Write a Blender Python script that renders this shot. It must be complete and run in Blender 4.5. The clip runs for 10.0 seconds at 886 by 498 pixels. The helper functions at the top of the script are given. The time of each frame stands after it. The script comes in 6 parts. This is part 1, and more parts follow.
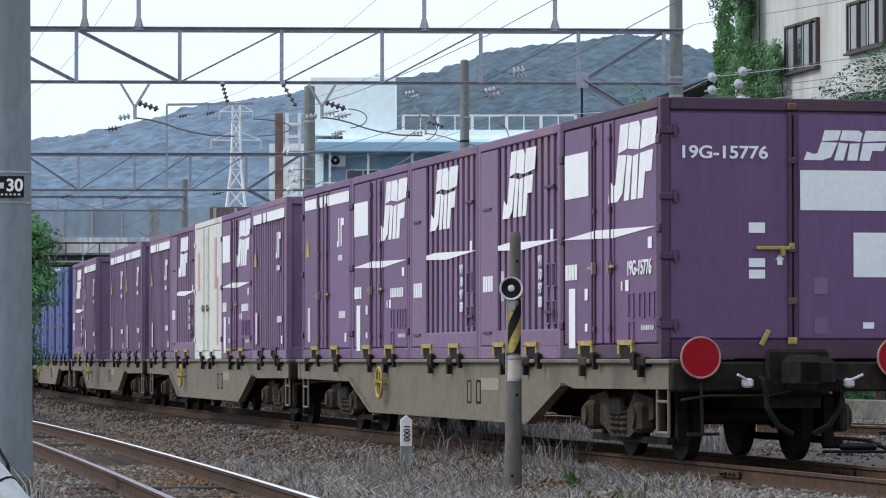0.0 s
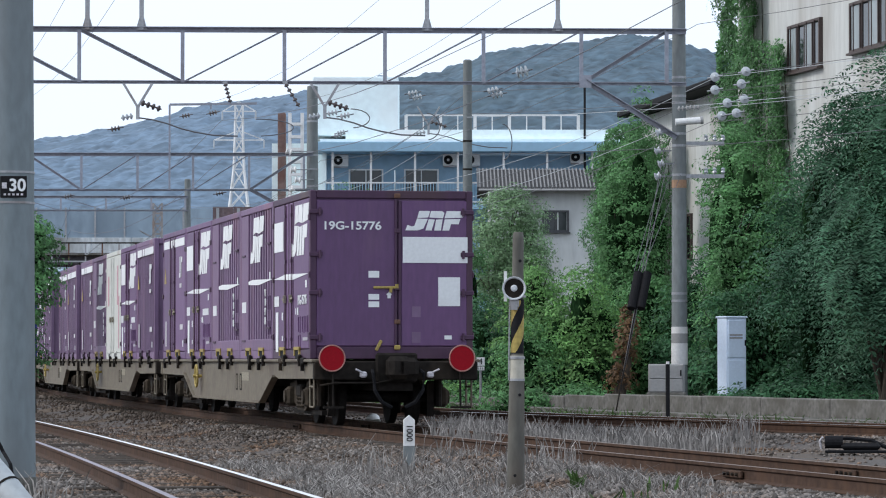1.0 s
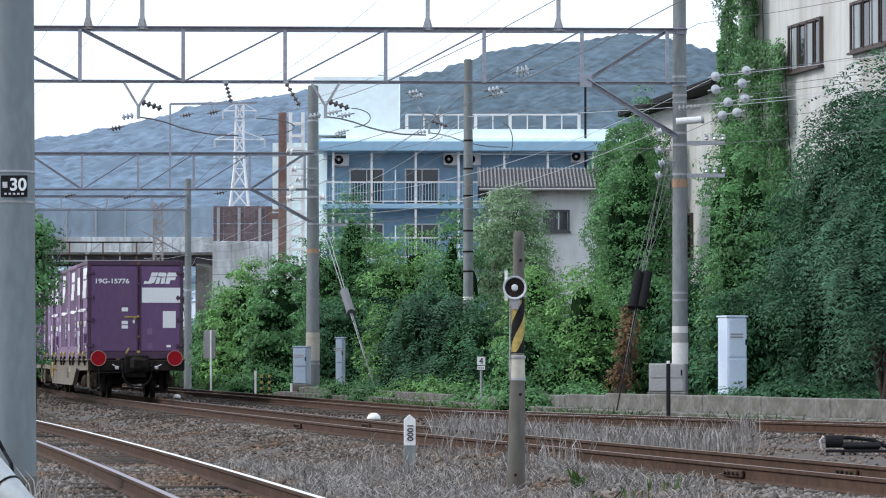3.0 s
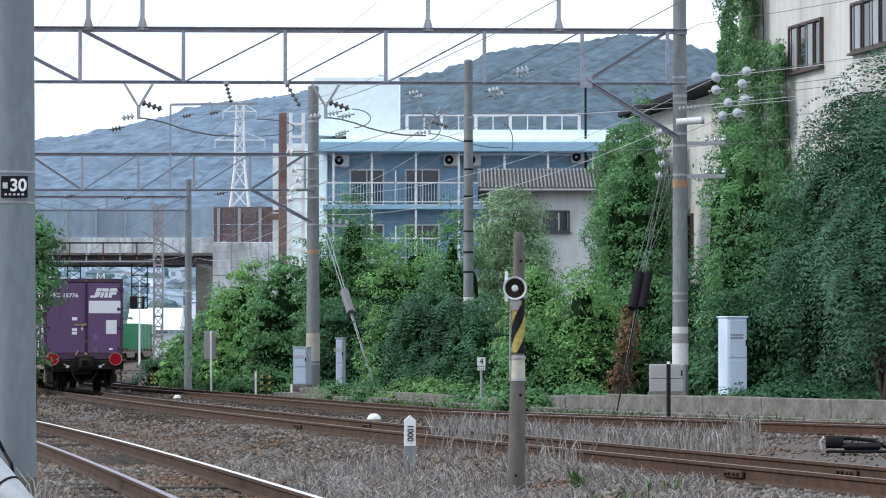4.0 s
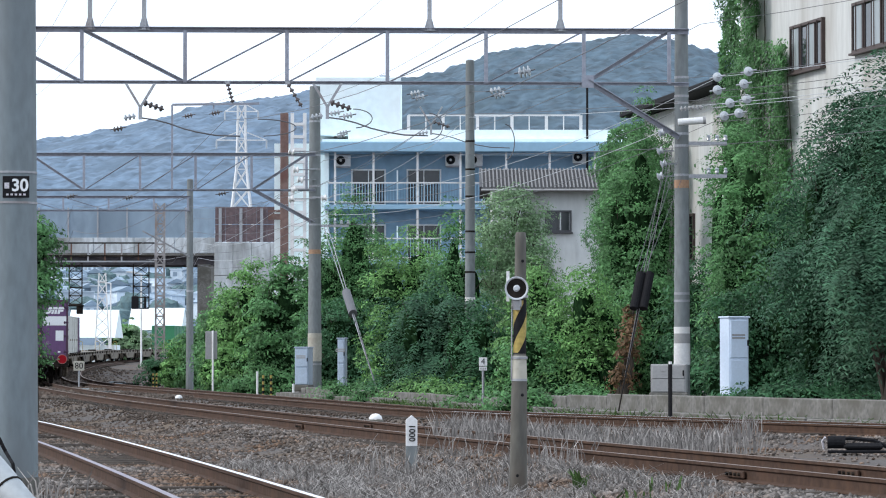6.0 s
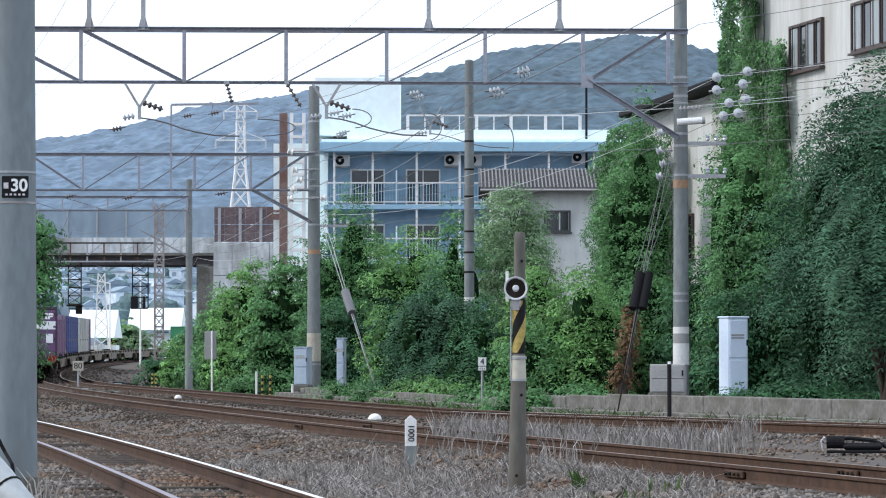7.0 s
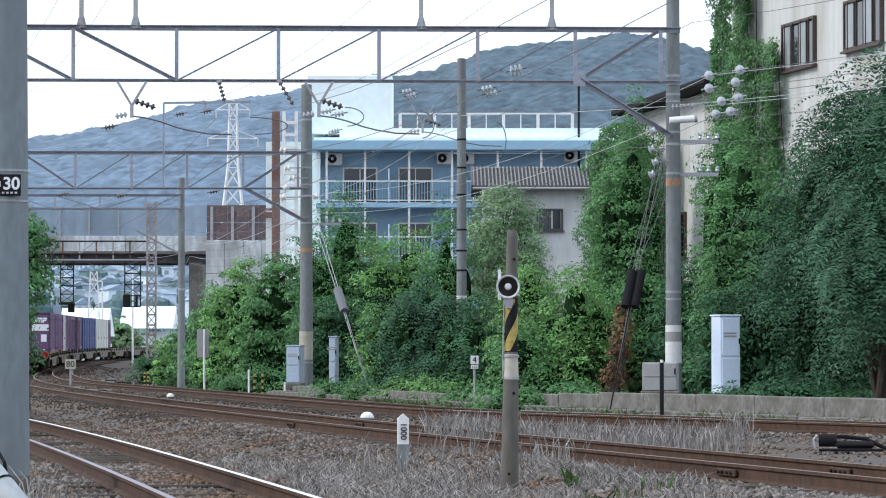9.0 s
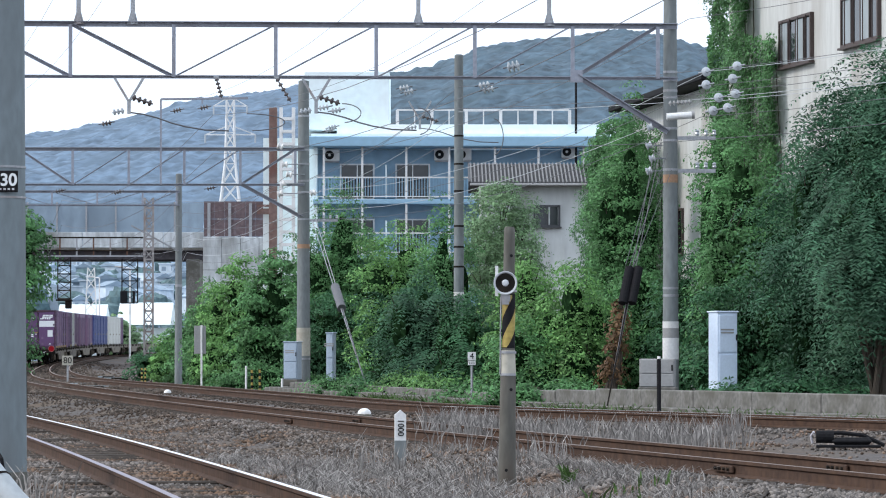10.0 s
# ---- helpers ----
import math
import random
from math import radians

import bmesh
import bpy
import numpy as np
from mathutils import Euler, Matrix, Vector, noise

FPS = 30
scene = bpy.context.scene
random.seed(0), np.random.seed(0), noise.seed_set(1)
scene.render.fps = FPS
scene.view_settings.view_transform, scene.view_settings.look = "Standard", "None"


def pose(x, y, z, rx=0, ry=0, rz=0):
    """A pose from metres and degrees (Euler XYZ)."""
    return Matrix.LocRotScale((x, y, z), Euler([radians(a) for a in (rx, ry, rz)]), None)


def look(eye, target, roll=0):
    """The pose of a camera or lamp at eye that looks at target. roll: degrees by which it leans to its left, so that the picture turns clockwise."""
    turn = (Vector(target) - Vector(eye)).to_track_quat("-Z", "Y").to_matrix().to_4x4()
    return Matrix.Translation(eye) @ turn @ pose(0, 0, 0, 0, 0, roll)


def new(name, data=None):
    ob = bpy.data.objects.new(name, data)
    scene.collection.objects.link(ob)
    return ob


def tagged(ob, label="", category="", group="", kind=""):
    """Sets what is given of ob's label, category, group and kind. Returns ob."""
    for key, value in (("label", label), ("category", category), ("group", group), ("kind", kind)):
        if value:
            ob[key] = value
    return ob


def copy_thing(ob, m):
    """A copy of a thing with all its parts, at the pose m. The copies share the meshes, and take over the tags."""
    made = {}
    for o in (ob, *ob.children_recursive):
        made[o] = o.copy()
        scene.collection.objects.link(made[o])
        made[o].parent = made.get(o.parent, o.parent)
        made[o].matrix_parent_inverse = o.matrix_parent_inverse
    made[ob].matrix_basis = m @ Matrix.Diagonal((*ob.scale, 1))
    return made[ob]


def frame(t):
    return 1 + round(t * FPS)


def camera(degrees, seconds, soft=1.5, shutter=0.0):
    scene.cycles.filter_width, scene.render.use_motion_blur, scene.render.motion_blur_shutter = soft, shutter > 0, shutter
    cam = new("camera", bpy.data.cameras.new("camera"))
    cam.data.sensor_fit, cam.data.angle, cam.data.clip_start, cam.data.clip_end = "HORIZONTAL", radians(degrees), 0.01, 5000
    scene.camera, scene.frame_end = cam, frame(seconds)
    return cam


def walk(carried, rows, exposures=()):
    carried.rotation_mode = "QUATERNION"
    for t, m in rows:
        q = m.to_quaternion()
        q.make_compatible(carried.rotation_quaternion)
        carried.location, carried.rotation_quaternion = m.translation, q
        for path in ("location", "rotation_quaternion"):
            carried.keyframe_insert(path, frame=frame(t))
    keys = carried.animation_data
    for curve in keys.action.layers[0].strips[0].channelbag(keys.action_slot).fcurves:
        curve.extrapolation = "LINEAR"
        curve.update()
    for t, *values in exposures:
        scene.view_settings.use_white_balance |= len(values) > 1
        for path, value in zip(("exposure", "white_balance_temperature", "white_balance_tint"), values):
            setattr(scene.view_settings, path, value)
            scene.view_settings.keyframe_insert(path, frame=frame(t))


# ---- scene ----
cam = camera(13.97, 10.0, 1.1)
EYE = (0.0, 0.0, 1.0)


def aim(right, up):
    """The camera's pose, turned right and up by so many thousandths of a radian."""
    return look(EYE, (right * 0.1, 100.0, 1.0 + up * 0.1))


walk(cam, [
    (0.0, aim(1.02, 30.62)), (0.5, aim(0.78, 30.62)), (1.0, aim(0.24, 30.6)), (1.5, aim(0.39, 30.38)),
    (2.0, aim(0.43, 30.38)), (2.5, aim(0.2, 30.38)), (4.0, aim(0.0, 30.6)), (4.5, aim(0.0, 30.62)),
    (5.0, aim(-0.4, 30.82)), (5.5, aim(-0.47, 30.62)), (7.0, aim(-0.22, 30.62)), (7.5, aim(0.2, 30.38)),
    (8.0, aim(1.16, 30.45)), (8.5, aim(1.64, 29.68)), (9.0, aim(1.88, 30.15)), (9.5, aim(2.1, 29.92)),
    (10.0, aim(2.65, 29.13))],
     [(0.0, -0.12), (1.0, -0.09), (1.6, 0.0), (2.5, 0.12), (4.0, 0.2), (10.0, 0.2)])

# ---- sky and sun: a bright hazy overcast ----
SUN_ELEVATION, SUN_AZIMUTH = 38.0, 262.0
world = bpy.data.worlds.new("sky")
scene.world = world
world.use_nodes = True
wn = world.node_tree.nodes
wl = world.node_tree.links
sky = wn.new("ShaderNodeTexSky")
sky.sky_type = "NISHITA"
sky.sun_disc = False
sky.sun_elevation = radians(SUN_ELEVATION)
sky.sun_rotation = radians(SUN_AZIMUTH)
sky.dust_density = 4.0
sky.air_density = 1.0
haze = wn.new("ShaderNodeHueSaturation")
haze.inputs["Saturation"].default_value = 0.45
wl.new(sky.outputs[0], haze.inputs["Color"])
cloud = wn.new("ShaderNodeMix")
cloud.data_type = "RGBA"
cloud.inputs[0].default_value = 0.8
cloud.inputs[7].default_value = (10.0, 11.3, 13.2, 1)
wl.new(haze.outputs[0], cloud.inputs[6])
wl.new(cloud.outputs[2], wn["Background"].inputs["Color"])
wn["Background"].inputs["Strength"].default_value = 0.12
sun = new("sun", bpy.data.lights.new("sun", "SUN"))
sun.data.energy = 1.7
sun.data.angle = radians(14)
sun.data.color = (1.0, 0.96, 0.91)
az, el = radians(SUN_AZIMUTH), radians(SUN_ELEVATION)
sun.matrix_world = look((0, 0, 60), (0 - math.sin(az) * math.cos(el), 0 - math.cos(az) * math.cos(el), 60 - math.sin(el)))


# ---- materials ----
def material(name, color, rough=0.7, metal=0.0, grain=8.0, vary=0.25, bump=0.1, stain=None, stain_at=0.6, stain_scale=1.2,
             island=0.0, object_vary=0.0, streak=1.0, coat=0.0):
    """Paint, stone, leaf or metal with grain, large blotches, optional stains and per-piece variation."""
    m = bpy.data.materials.new(name)
    m.use_nodes = True
    nt = m.node_tree
    bs = nt.nodes["Principled BSDF"]
    tc = nt.nodes.new("ShaderNodeTexCoord")
    mp = nt.nodes.new("ShaderNodeMapping")
    mp.inputs["Scale"].default_value = (1, 1, streak)
    nt.links.new(tc.outputs["Object"], mp.inputs["Vector"])
    fine = nt.nodes.new("ShaderNodeTexNoise")
    fine.inputs["Scale"].default_value = grain
    fine.inputs["Detail"].default_value = 6
    broad = nt.nodes.new("ShaderNodeTexNoise")
    broad.inputs["Scale"].default_value = stain_scale
    broad.inputs["Detail"].default_value = 4
    nt.links.new(mp.outputs[0], fine.inputs["Vector"])
    nt.links.new(mp.outputs[0], broad.inputs["Vector"])
    ramp = nt.nodes.new("ShaderNodeValToRGB")
    lo = tuple(c * (1 - vary) for c in color)
    hi = tuple(min(1.0, c * (1 + vary)) for c in color)
    ramp.color_ramp.elements[0].position, ramp.color_ramp.elements[1].position = 0.3, 0.7
    ramp.color_ramp.elements[0].color = (*lo, 1)
    ramp.color_ramp.elements[1].color = (*hi, 1)
    nt.links.new(fine.outputs["Fac"], ramp.inputs["Fac"])
    out = ramp.outputs["Color"]
    if stain:
        sr = nt.nodes.new("ShaderNodeValToRGB")
        sr.color_ramp.elements[0].position, sr.color_ramp.elements[1].position = stain_at - 0.08, stain_at + 0.12
        nt.links.new(broad.outputs["Fac"], sr.inputs["Fac"])
        mx = nt.nodes.new("ShaderNodeMix")
        mx.data_type = "RGBA"
        nt.links.new(sr.outputs["Color"], mx.inputs[0])
        nt.links.new(out, mx.inputs[6])
        mx.inputs[7].default_value = (*stain, 1)
        out = mx.outputs[2]
    for amount, node, socket in ((island, "ShaderNodeNewGeometry", "Random Per Island"), (object_vary, "ShaderNodeObjectInfo", "Random")):
        if amount:
            g = nt.nodes.new(node)
            mr = nt.nodes.new("ShaderNodeMapRange")
            mr.inputs["To Min"].default_value, mr.inputs["To Max"].default_value = 1 - amount, 1 + amount
            nt.links.new(g.outputs[socket], mr.inputs["Value"])
            hs = nt.nodes.new("ShaderNodeHueSaturation")
            nt.links.new(mr.outputs[0], hs.inputs["Value"])
            nt.links.new(out, hs.inputs["Color"])
            out = hs.outputs[0]
    nt.links.new(out, bs.inputs["Base Color"])
    bs.inputs["Roughness"].default_value = rough
    bs.inputs["Metallic"].default_value = metal
    bs.inputs["Coat Weight"].default_value = coat
    if bump:
        bp = nt.nodes.new("ShaderNodeBump")
        bp.inputs["Strength"].default_value = bump
        bp.inputs["Distance"].default_value = 0.02
        nt.links.new(fine.outputs["Fac"], bp.inputs["Height"])
        nt.links.new(bp.outputs[0], bs.inputs["Normal"])
    return m


def leaf_material(name, color, spread=0.42):
    """Leaves: colour varies leaf by leaf, a little light passes through."""
    m = material(name, color, rough=0.6, grain=1.1, vary=0.45, bump=0, island=spread)
    m.node_tree.nodes["Principled BSDF"].inputs["Specular IOR Level"].default_value = 0.25
    bs = m.node_tree.nodes["Principled BSDF"]
    bs.inputs["Subsurface Weight"].default_value = 0.0
    tr = m.node_tree.nodes.new("ShaderNodeBsdfTranslucent")
    mix = m.node_tree.nodes.new("ShaderNodeMixShader")
    mix.inputs[0].default_value = 0.3
    out = m.node_tree.nodes["Material Output"]
    link = bs.inputs["Base Color"].links[0].from_socket
    m.node_tree.links.new(link, tr.inputs["Color"])
    m.node_tree.links.new(bs.outputs[0], mix.inputs[1])
    m.node_tree.links.new(tr.outputs[0], mix.inputs[2])
    m.node_tree.links.new(mix.outputs[0], out.inputs["Surface"])
    return m


PURPLE = material("purple_paint", (0.118, 0.053, 0.145), 0.5, grain=14, vary=0.12, bump=0.05, stain=(0.17, 0.095, 0.17), stain_at=0.6, stain_scale=1.5, object_vary=0.15, streak=0.25)
PURPLE_DULL = material("faded_purple_paint", (0.155, 0.094, 0.175), 0.6, grain=14, vary=0.12, bump=0.05, stain=(0.2, 0.11, 0.17), stain_at=0.6, stain_scale=1.2, object_vary=0.15, streak=0.25)
PURPLE_EDGE = material("dark_purple_frame", (0.05, 0.017, 0.05), 0.55, grain=14, vary=0.15, bump=0.05, stain=(0.06, 0.03, 0.03), streak=0.3)
WHITE_MARK = material("white_marking", (0.74, 0.76, 0.78), 0.55, grain=20, vary=0.05, bump=0.02, stain=(0.62, 0.62, 0.64), stain_at=0.66)
MARK_GREY = material("worn_white_marking", (0.52, 0.5, 0.54), 0.6, grain=60, vary=0.25, bump=0.02)
BLUE_PAINT = material("blue_paint", (0.014, 0.034, 0.17), 0.5, grain=14, vary=0.15, bump=0.05, streak=0.3)
CREAM_PAINT = material("pale_grey_paint", (0.56, 0.57, 0.54), 0.55, grain=14, vary=0.1, bump=0.05, stain=(0.42, 0.38, 0.34), stain_at=0.62, streak=0.25)
PINK_STAIN = material("faded_red_band", (0.5, 0.28, 0.33), 0.6, grain=20, vary=0.2, bump=0.05, streak=0.3)
GREEN_PAINT = material("green_paint", (0.03, 0.2, 0.09), 0.5, grain=14, vary=0.15, bump=0.05, streak=0.3)
OLIVE = material("grey_olive_frame_paint", (0.14, 0.118, 0.085), 0.65, grain=10, vary=0.2, bump=0.1, stain=(0.1, 0.075, 0.055), stain_at=0.58, stain_scale=1.5)
STENCIL = material("faded_stencil", (0.25, 0.225, 0.17), 0.7, grain=40, vary=0.3)
RUSTY = material("rusty_fitting", (0.12, 0.06, 0.04), 0.8, grain=20, vary=0.3)
DUSTY = material("dusty_brown_casting", (0.055, 0.044, 0.033), 0.85, grain=9, vary=0.4, bump=0.2, stain=(0.035, 0.028, 0.022), stain_at=0.5, stain_scale=2.5)
UNDER = material("brake_dust_steel", (0.015, 0.0125, 0.011), 0.8, grain=12, vary=0.4, bump=0.2, stain=(0.05, 0.038, 0.028))
WHEEL = material("wheel_steel", (0.02, 0.018, 0.017), 0.7, metal=0.2, grain=20, vary=0.3)
YELLOW = material("yellow_paint", (0.36, 0.27, 0.07), 0.6, grain=20, vary=0.3, stain=(0.2, 0.13, 0.05))
RED_DISC = material("red_reflector", (0.28, 0.005, 0.013), 0.6, grain=30, vary=0.08, bump=0.02)
RED_RIM = material("worn_red_rim", (0.35, 0.16, 0.14), 0.5, grain=40, vary=0.2)
HOSE = material("black_rubber", (0.012, 0.012, 0.014), 0.8, grain=30, vary=0.3)
RAIL_SIDE = material("rusty_rail_steel", (0.066, 0.04, 0.029), 0.8, grain=9, vary=0.3, bump=0.2, stain=(0.09, 0.052, 0.034), stain_scale=3)
RAIL_HEAD = material("polished_rail_head", (0.85, 0.84, 0.85), 0.45, metal=1.0, grain=30, vary=0.1)
# The purple-blue sheen on this dark rail top is part of its colour.
RAIL_SHEEN = material("sheen_tinted_rail_head", (0.24, 0.2, 0.24), 0.42, metal=0.8, grain=30, vary=0.2)
RAIL_DULL = material("brown_rail_head", (0.15, 0.1, 0.075), 0.5, metal=0.5, grain=30, vary=0.25)
SLEEPER = material("weathered_sleeper", (0.062, 0.052, 0.045), 0.9, grain=9, vary=0.35, bump=0.3, object_vary=0.25)
BALLAST = material("ballast_stones", (0.152, 0.136, 0.126), 0.9, grain=25, vary=0.3, bump=0.2, island=0.6, stain=(0.145, 0.094, 0.065), stain_at=0.52, stain_scale=0.5)
# Darker, browner ballast for the stones farther along the tracks.
DARK_BALLAST = material("dark_ballast", (0.1, 0.083, 0.071), 0.9, grain=25, vary=0.3, bump=0.2, island=0.35, stain=(0.07, 0.052, 0.042), stain_at=0.5, stain_scale=0.2)
EARTH = material("gravelly_earth", (0.1, 0.09, 0.086), 0.95, grain=22, vary=0.4, bump=0.35, stain=(0.115, 0.085, 0.062), stain_at=0.52, stain_scale=0.45)
STRAW = material("dry_straw", (0.235, 0.218, 0.205), 0.9, grain=10, vary=0.3, bump=0, island=0.45)
WEED = leaf_material("weed_green", (0.06, 0.11, 0.03))
CONCRETE = material("spun_concrete", (0.18, 0.2, 0.205), 0.85, grain=14, vary=0.14, bump=0.15, stain=(0.14, 0.15, 0.148), stain_at=0.56, stain_scale=1.1, streak=0.35)
CONCRETE_PALE = material("pale_spun_concrete", (0.175, 0.21, 0.228), 0.85, grain=14, vary=0.12, bump=0.15, stain=(0.15, 0.168, 0.178), stain_at=0.54, stain_scale=1.3, streak=0.35)
CONCRETE_OLD = material("stained_concrete", (0.155, 0.15, 0.14), 0.9, grain=10, vary=0.35, bump=0.2, stain=(0.1, 0.095, 0.08), stain_at=0.5, stain_scale=1.6)
POST_OLD = material("weathered_brown_post", (0.105, 0.1, 0.088), 0.9, grain=12, vary=0.25, bump=0.2, stain=(0.09, 0.07, 0.055), stain_at=0.55, stain_scale=2.2, streak=0.3)
GALV = material("galvanised_steel", (0.34, 0.35, 0.37), 0.5, metal=0.6, grain=20, vary=0.15, stain=(0.27, 0.22, 0.2), stain_at=0.62)
GANTRY = material("grey_painted_steel", (0.27, 0.285, 0.34), 0.55, grain=12, vary=0.15, stain=(0.2, 0.195, 0.22), stain_at=0.62)
WIRE = material("dark_wire", (0.12, 0.12, 0.13), 0.5, metal=0.5, grain=20, vary=0.1, bump=0)
WIRE_PALE = material("aluminium_wire", (0.5, 0.52, 0.55), 0.45, metal=0.4, grain=20, vary=0.1, bump=0)
PORCELAIN = material("glazed_porcelain", (0.4, 0.43, 0.46), 0.12, grain=20, vary=0.06, bump=0)
INSULATOR_DARK = material("brown_insulator", (0.09, 0.075, 0.075), 0.2, grain=20, vary=0.1, bump=0)
BLACK = material("black_paint", (0.014, 0.014, 0.016), 0.75, grain=20, vary=0.2)
GREY_BOX = material("grey_enamel_box", (0.3, 0.3, 0.3), 0.55, grain=20, vary=0.08, stain=(0.24, 0.23, 0.22), stain_at=0.62)
WHITE_BOX = material("pale_blue_enamel", (0.62, 0.72, 0.86), 0.45, grain=20, vary=0.05, bump=0.02, stain=(0.5, 0.55, 0.6), stain_at=0.66)
BOX_BLUE = material("dull_blue_enamel", (0.36, 0.44, 0.54), 0.5, grain=20, vary=0.1, bump=0.02, stain=(0.3, 0.34, 0.4), stain_at=0.6)
WHITE_PAINT = material("white_paint", (0.72, 0.72, 0.72), 0.6, grain=20, vary=0.08, stain=(0.5, 0.49, 0.46), stain_at=0.62)
DUCT_GREY = material("pale_duct_plastic", (0.36, 0.39, 0.41), 0.5, grain=20, vary=0.12, stain=(0.26, 0.27, 0.28), stain_at=0.58)
SLEEVE = material("beige_sleeve", (0.42, 0.4, 0.34), 0.7, grain=14, vary=0.12, stain=(0.3, 0.26, 0.2))
ORANGE = material("orange_band", (0.34, 0.2, 0.12), 0.6, grain=20, vary=0.15)
HORN_GREY = material("grey_horn_enamel", (0.55, 0.57, 0.6), 0.4, grain=20, vary=0.1)


for dull in (RED_DISC, UNDER, DUSTY, WHEEL, BLACK, HOSE, SLEEPER, RAIL_SIDE, EARTH, BALLAST, DARK_BALLAST):
    dull.node_tree.nodes["Principled BSDF"].inputs["Specular IOR Level"].default_value = 0.12


# ---- mesh building ----
class Shape:
    """Gathers faces for one mesh."""

    def __init__(self):
        self.v, self.f, self.slot = [], [], []
        self.now = 0

    def add(self, verts, faces):
        n = len(self.v)
        self.v.extend(tuple(p) for p in verts)
        self.f.extend(tuple(i + n for i in f) for f in faces)
        self.slot.extend([self.now] * len(faces))
        return self

    def box(self, centre, size, m=None, cut=0.0):
        """A box with chamfered long edges."""
        x, y, z = (s / 2 for s in size)
        c = min(cut, x * 0.9, y * 0.9, z * 0.9)
        verts = []
        if c <= 0:
            verts = [(i * x, j * y, k * z) for i in (-1, 1) for j in (-1, 1) for k in (-1, 1)]
            faces = [(0, 1, 3, 2), (4, 6, 7, 5), (0, 4, 5, 1), (2, 3, 7, 6), (0, 2, 6, 4), (1, 5, 7, 3)]
        else:
            ring = [(-x + c, -y), (x - c, -y), (x, -y + c), (x, y - c), (x - c, y), (-x + c, y), (-x, y - c), (-x, -y + c)]
            inner = [(px * (1 - c / x), py * (1 - c / y)) for px, py in ring]
            verts = [(*p, -z) for p in inner] + [(*p, -z + c) for p in ring] + [(*p, z - c) for p in ring] + [(*p, z) for p in inner]
            faces = [tuple(range(7, -1, -1)), tuple(range(24, 32))]
            for level in (0, 8, 16):
                faces += [(level + i, level + (i + 1) % 8, level + 8 + (i + 1) % 8, level + 8 + i) for i in range(8)]
        t = Matrix.Translation(centre)
        if m is not None:
            t = m @ t
        return self.add([t @ Vector(p) for p in verts], faces)

    def rod(self, a, b, ra, rb=None, n=8, caps=True):
        """A tapered round bar from a to b."""
        a, b = Vector(a), Vector(b)
        rb = ra if rb is None else rb
        q = (b - a).to_track_quat("Z", "Y")
        verts = []
        for p, r in ((a, ra), (b, rb)):
            verts += [p + q @ Vector((r * math.cos(2 * math.pi * i / n), r * math.sin(2 * math.pi * i / n), 0)) for i in range(n)]
        faces = [(i, (i + 1) % n, n + (i + 1) % n, n + i) for i in range(n)]
        if caps:
            faces += [tuple(range(n - 1, -1, -1)), tuple(range(n, 2 * n))]
        return self.add(verts, faces)

    def bar(self, a, b, w, h):
        """A square bar from a to b."""
        a, b = Vector(a), Vector(b)
        q = (b - a).to_track_quat("Z", "Y").to_matrix().to_4x4()
        return self.box((0, 0, (b - a).length / 2), (w, h, (b - a).length), Matrix.Translation(a) @ q)

    def angle(self, a, b, w, t=0.012):
        """An angle-iron from a to b."""
        a, b = Vector(a), Vector(b)
        q = Matrix.Translation(a) @ (b - a).to_track_quat("Z", "Y").to_matrix().to_4x4()
        n = (b - a).length
        self.box((0, w / 2 - t / 2, n / 2), (w, t, n), q)
        return self.box((w / 2 - t / 2, 0, n / 2), (t, w - 2.2 * t, n), q)

    def lathe(self, profile, m=None, n=16):
        """A turned body from (radius, height) pairs round z."""
        verts = []
        for r, z in profile:
            verts += [Vector((r * math.cos(2 * math.pi * i / n), r * math.sin(2 * math.pi * i / n), z)) for i in range(n)]
        faces = []
        for k in range(len(profile) - 1):
            faces += [(k * n + i, k * n + (i + 1) % n, (k + 1) * n + (i + 1) % n, (k + 1) * n + i) for i in range(n)]
        faces += [tuple(range(n - 1, -1, -1)), tuple(range((len(profile) - 1) * n, len(profile) * n))]
        return self.add([m @ v for v in verts] if m is not None else verts, faces)

    def tube(self, points, r, n=6):
        """A bent tube through points."""
        pts = [Vector(p) for p in points]
        verts, faces = [], []
        for i, p in enumerate(pts):
            d = (pts[min(i + 1, len(pts) - 1)] - pts[max(i - 1, 0)]).normalized()
            side = d.cross(Vector((0.13, 0.21, 0.97))).normalized()
            up = side.cross(d)
            verts += [p + r * (math.cos(2 * math.pi * k / n) * side + math.sin(2 * math.pi * k / n) * up) for k in range(n)]
        for i in range(len(pts) - 1):
            faces += [(i * n + k, i * n + (k + 1) % n, (i + 1) * n + (k + 1) % n, (i + 1) * n + k) for k in range(n)]
        faces += [tuple(range(n - 1, -1, -1)), tuple(range((len(pts) - 1) * n, len(pts) * n))]
        return self.add(verts, faces)

    def prism(self, outline, depth, m=None):
        """An outline in x, z pushed along y, from y = 0 to depth."""
        n = len(outline)
        verts = [Vector((x, 0, z)) for x, z in outline] + [Vector((x, depth, z)) for x, z in outline]
        faces = [tuple(range(n)), tuple(range(2 * n - 1, n - 1, -1))]
        faces += [(i, n + i, n + (i + 1) % n, (i + 1) % n) for i in range(n)]
        return self.add([m @ v for v in verts] if m is not None else verts, faces)

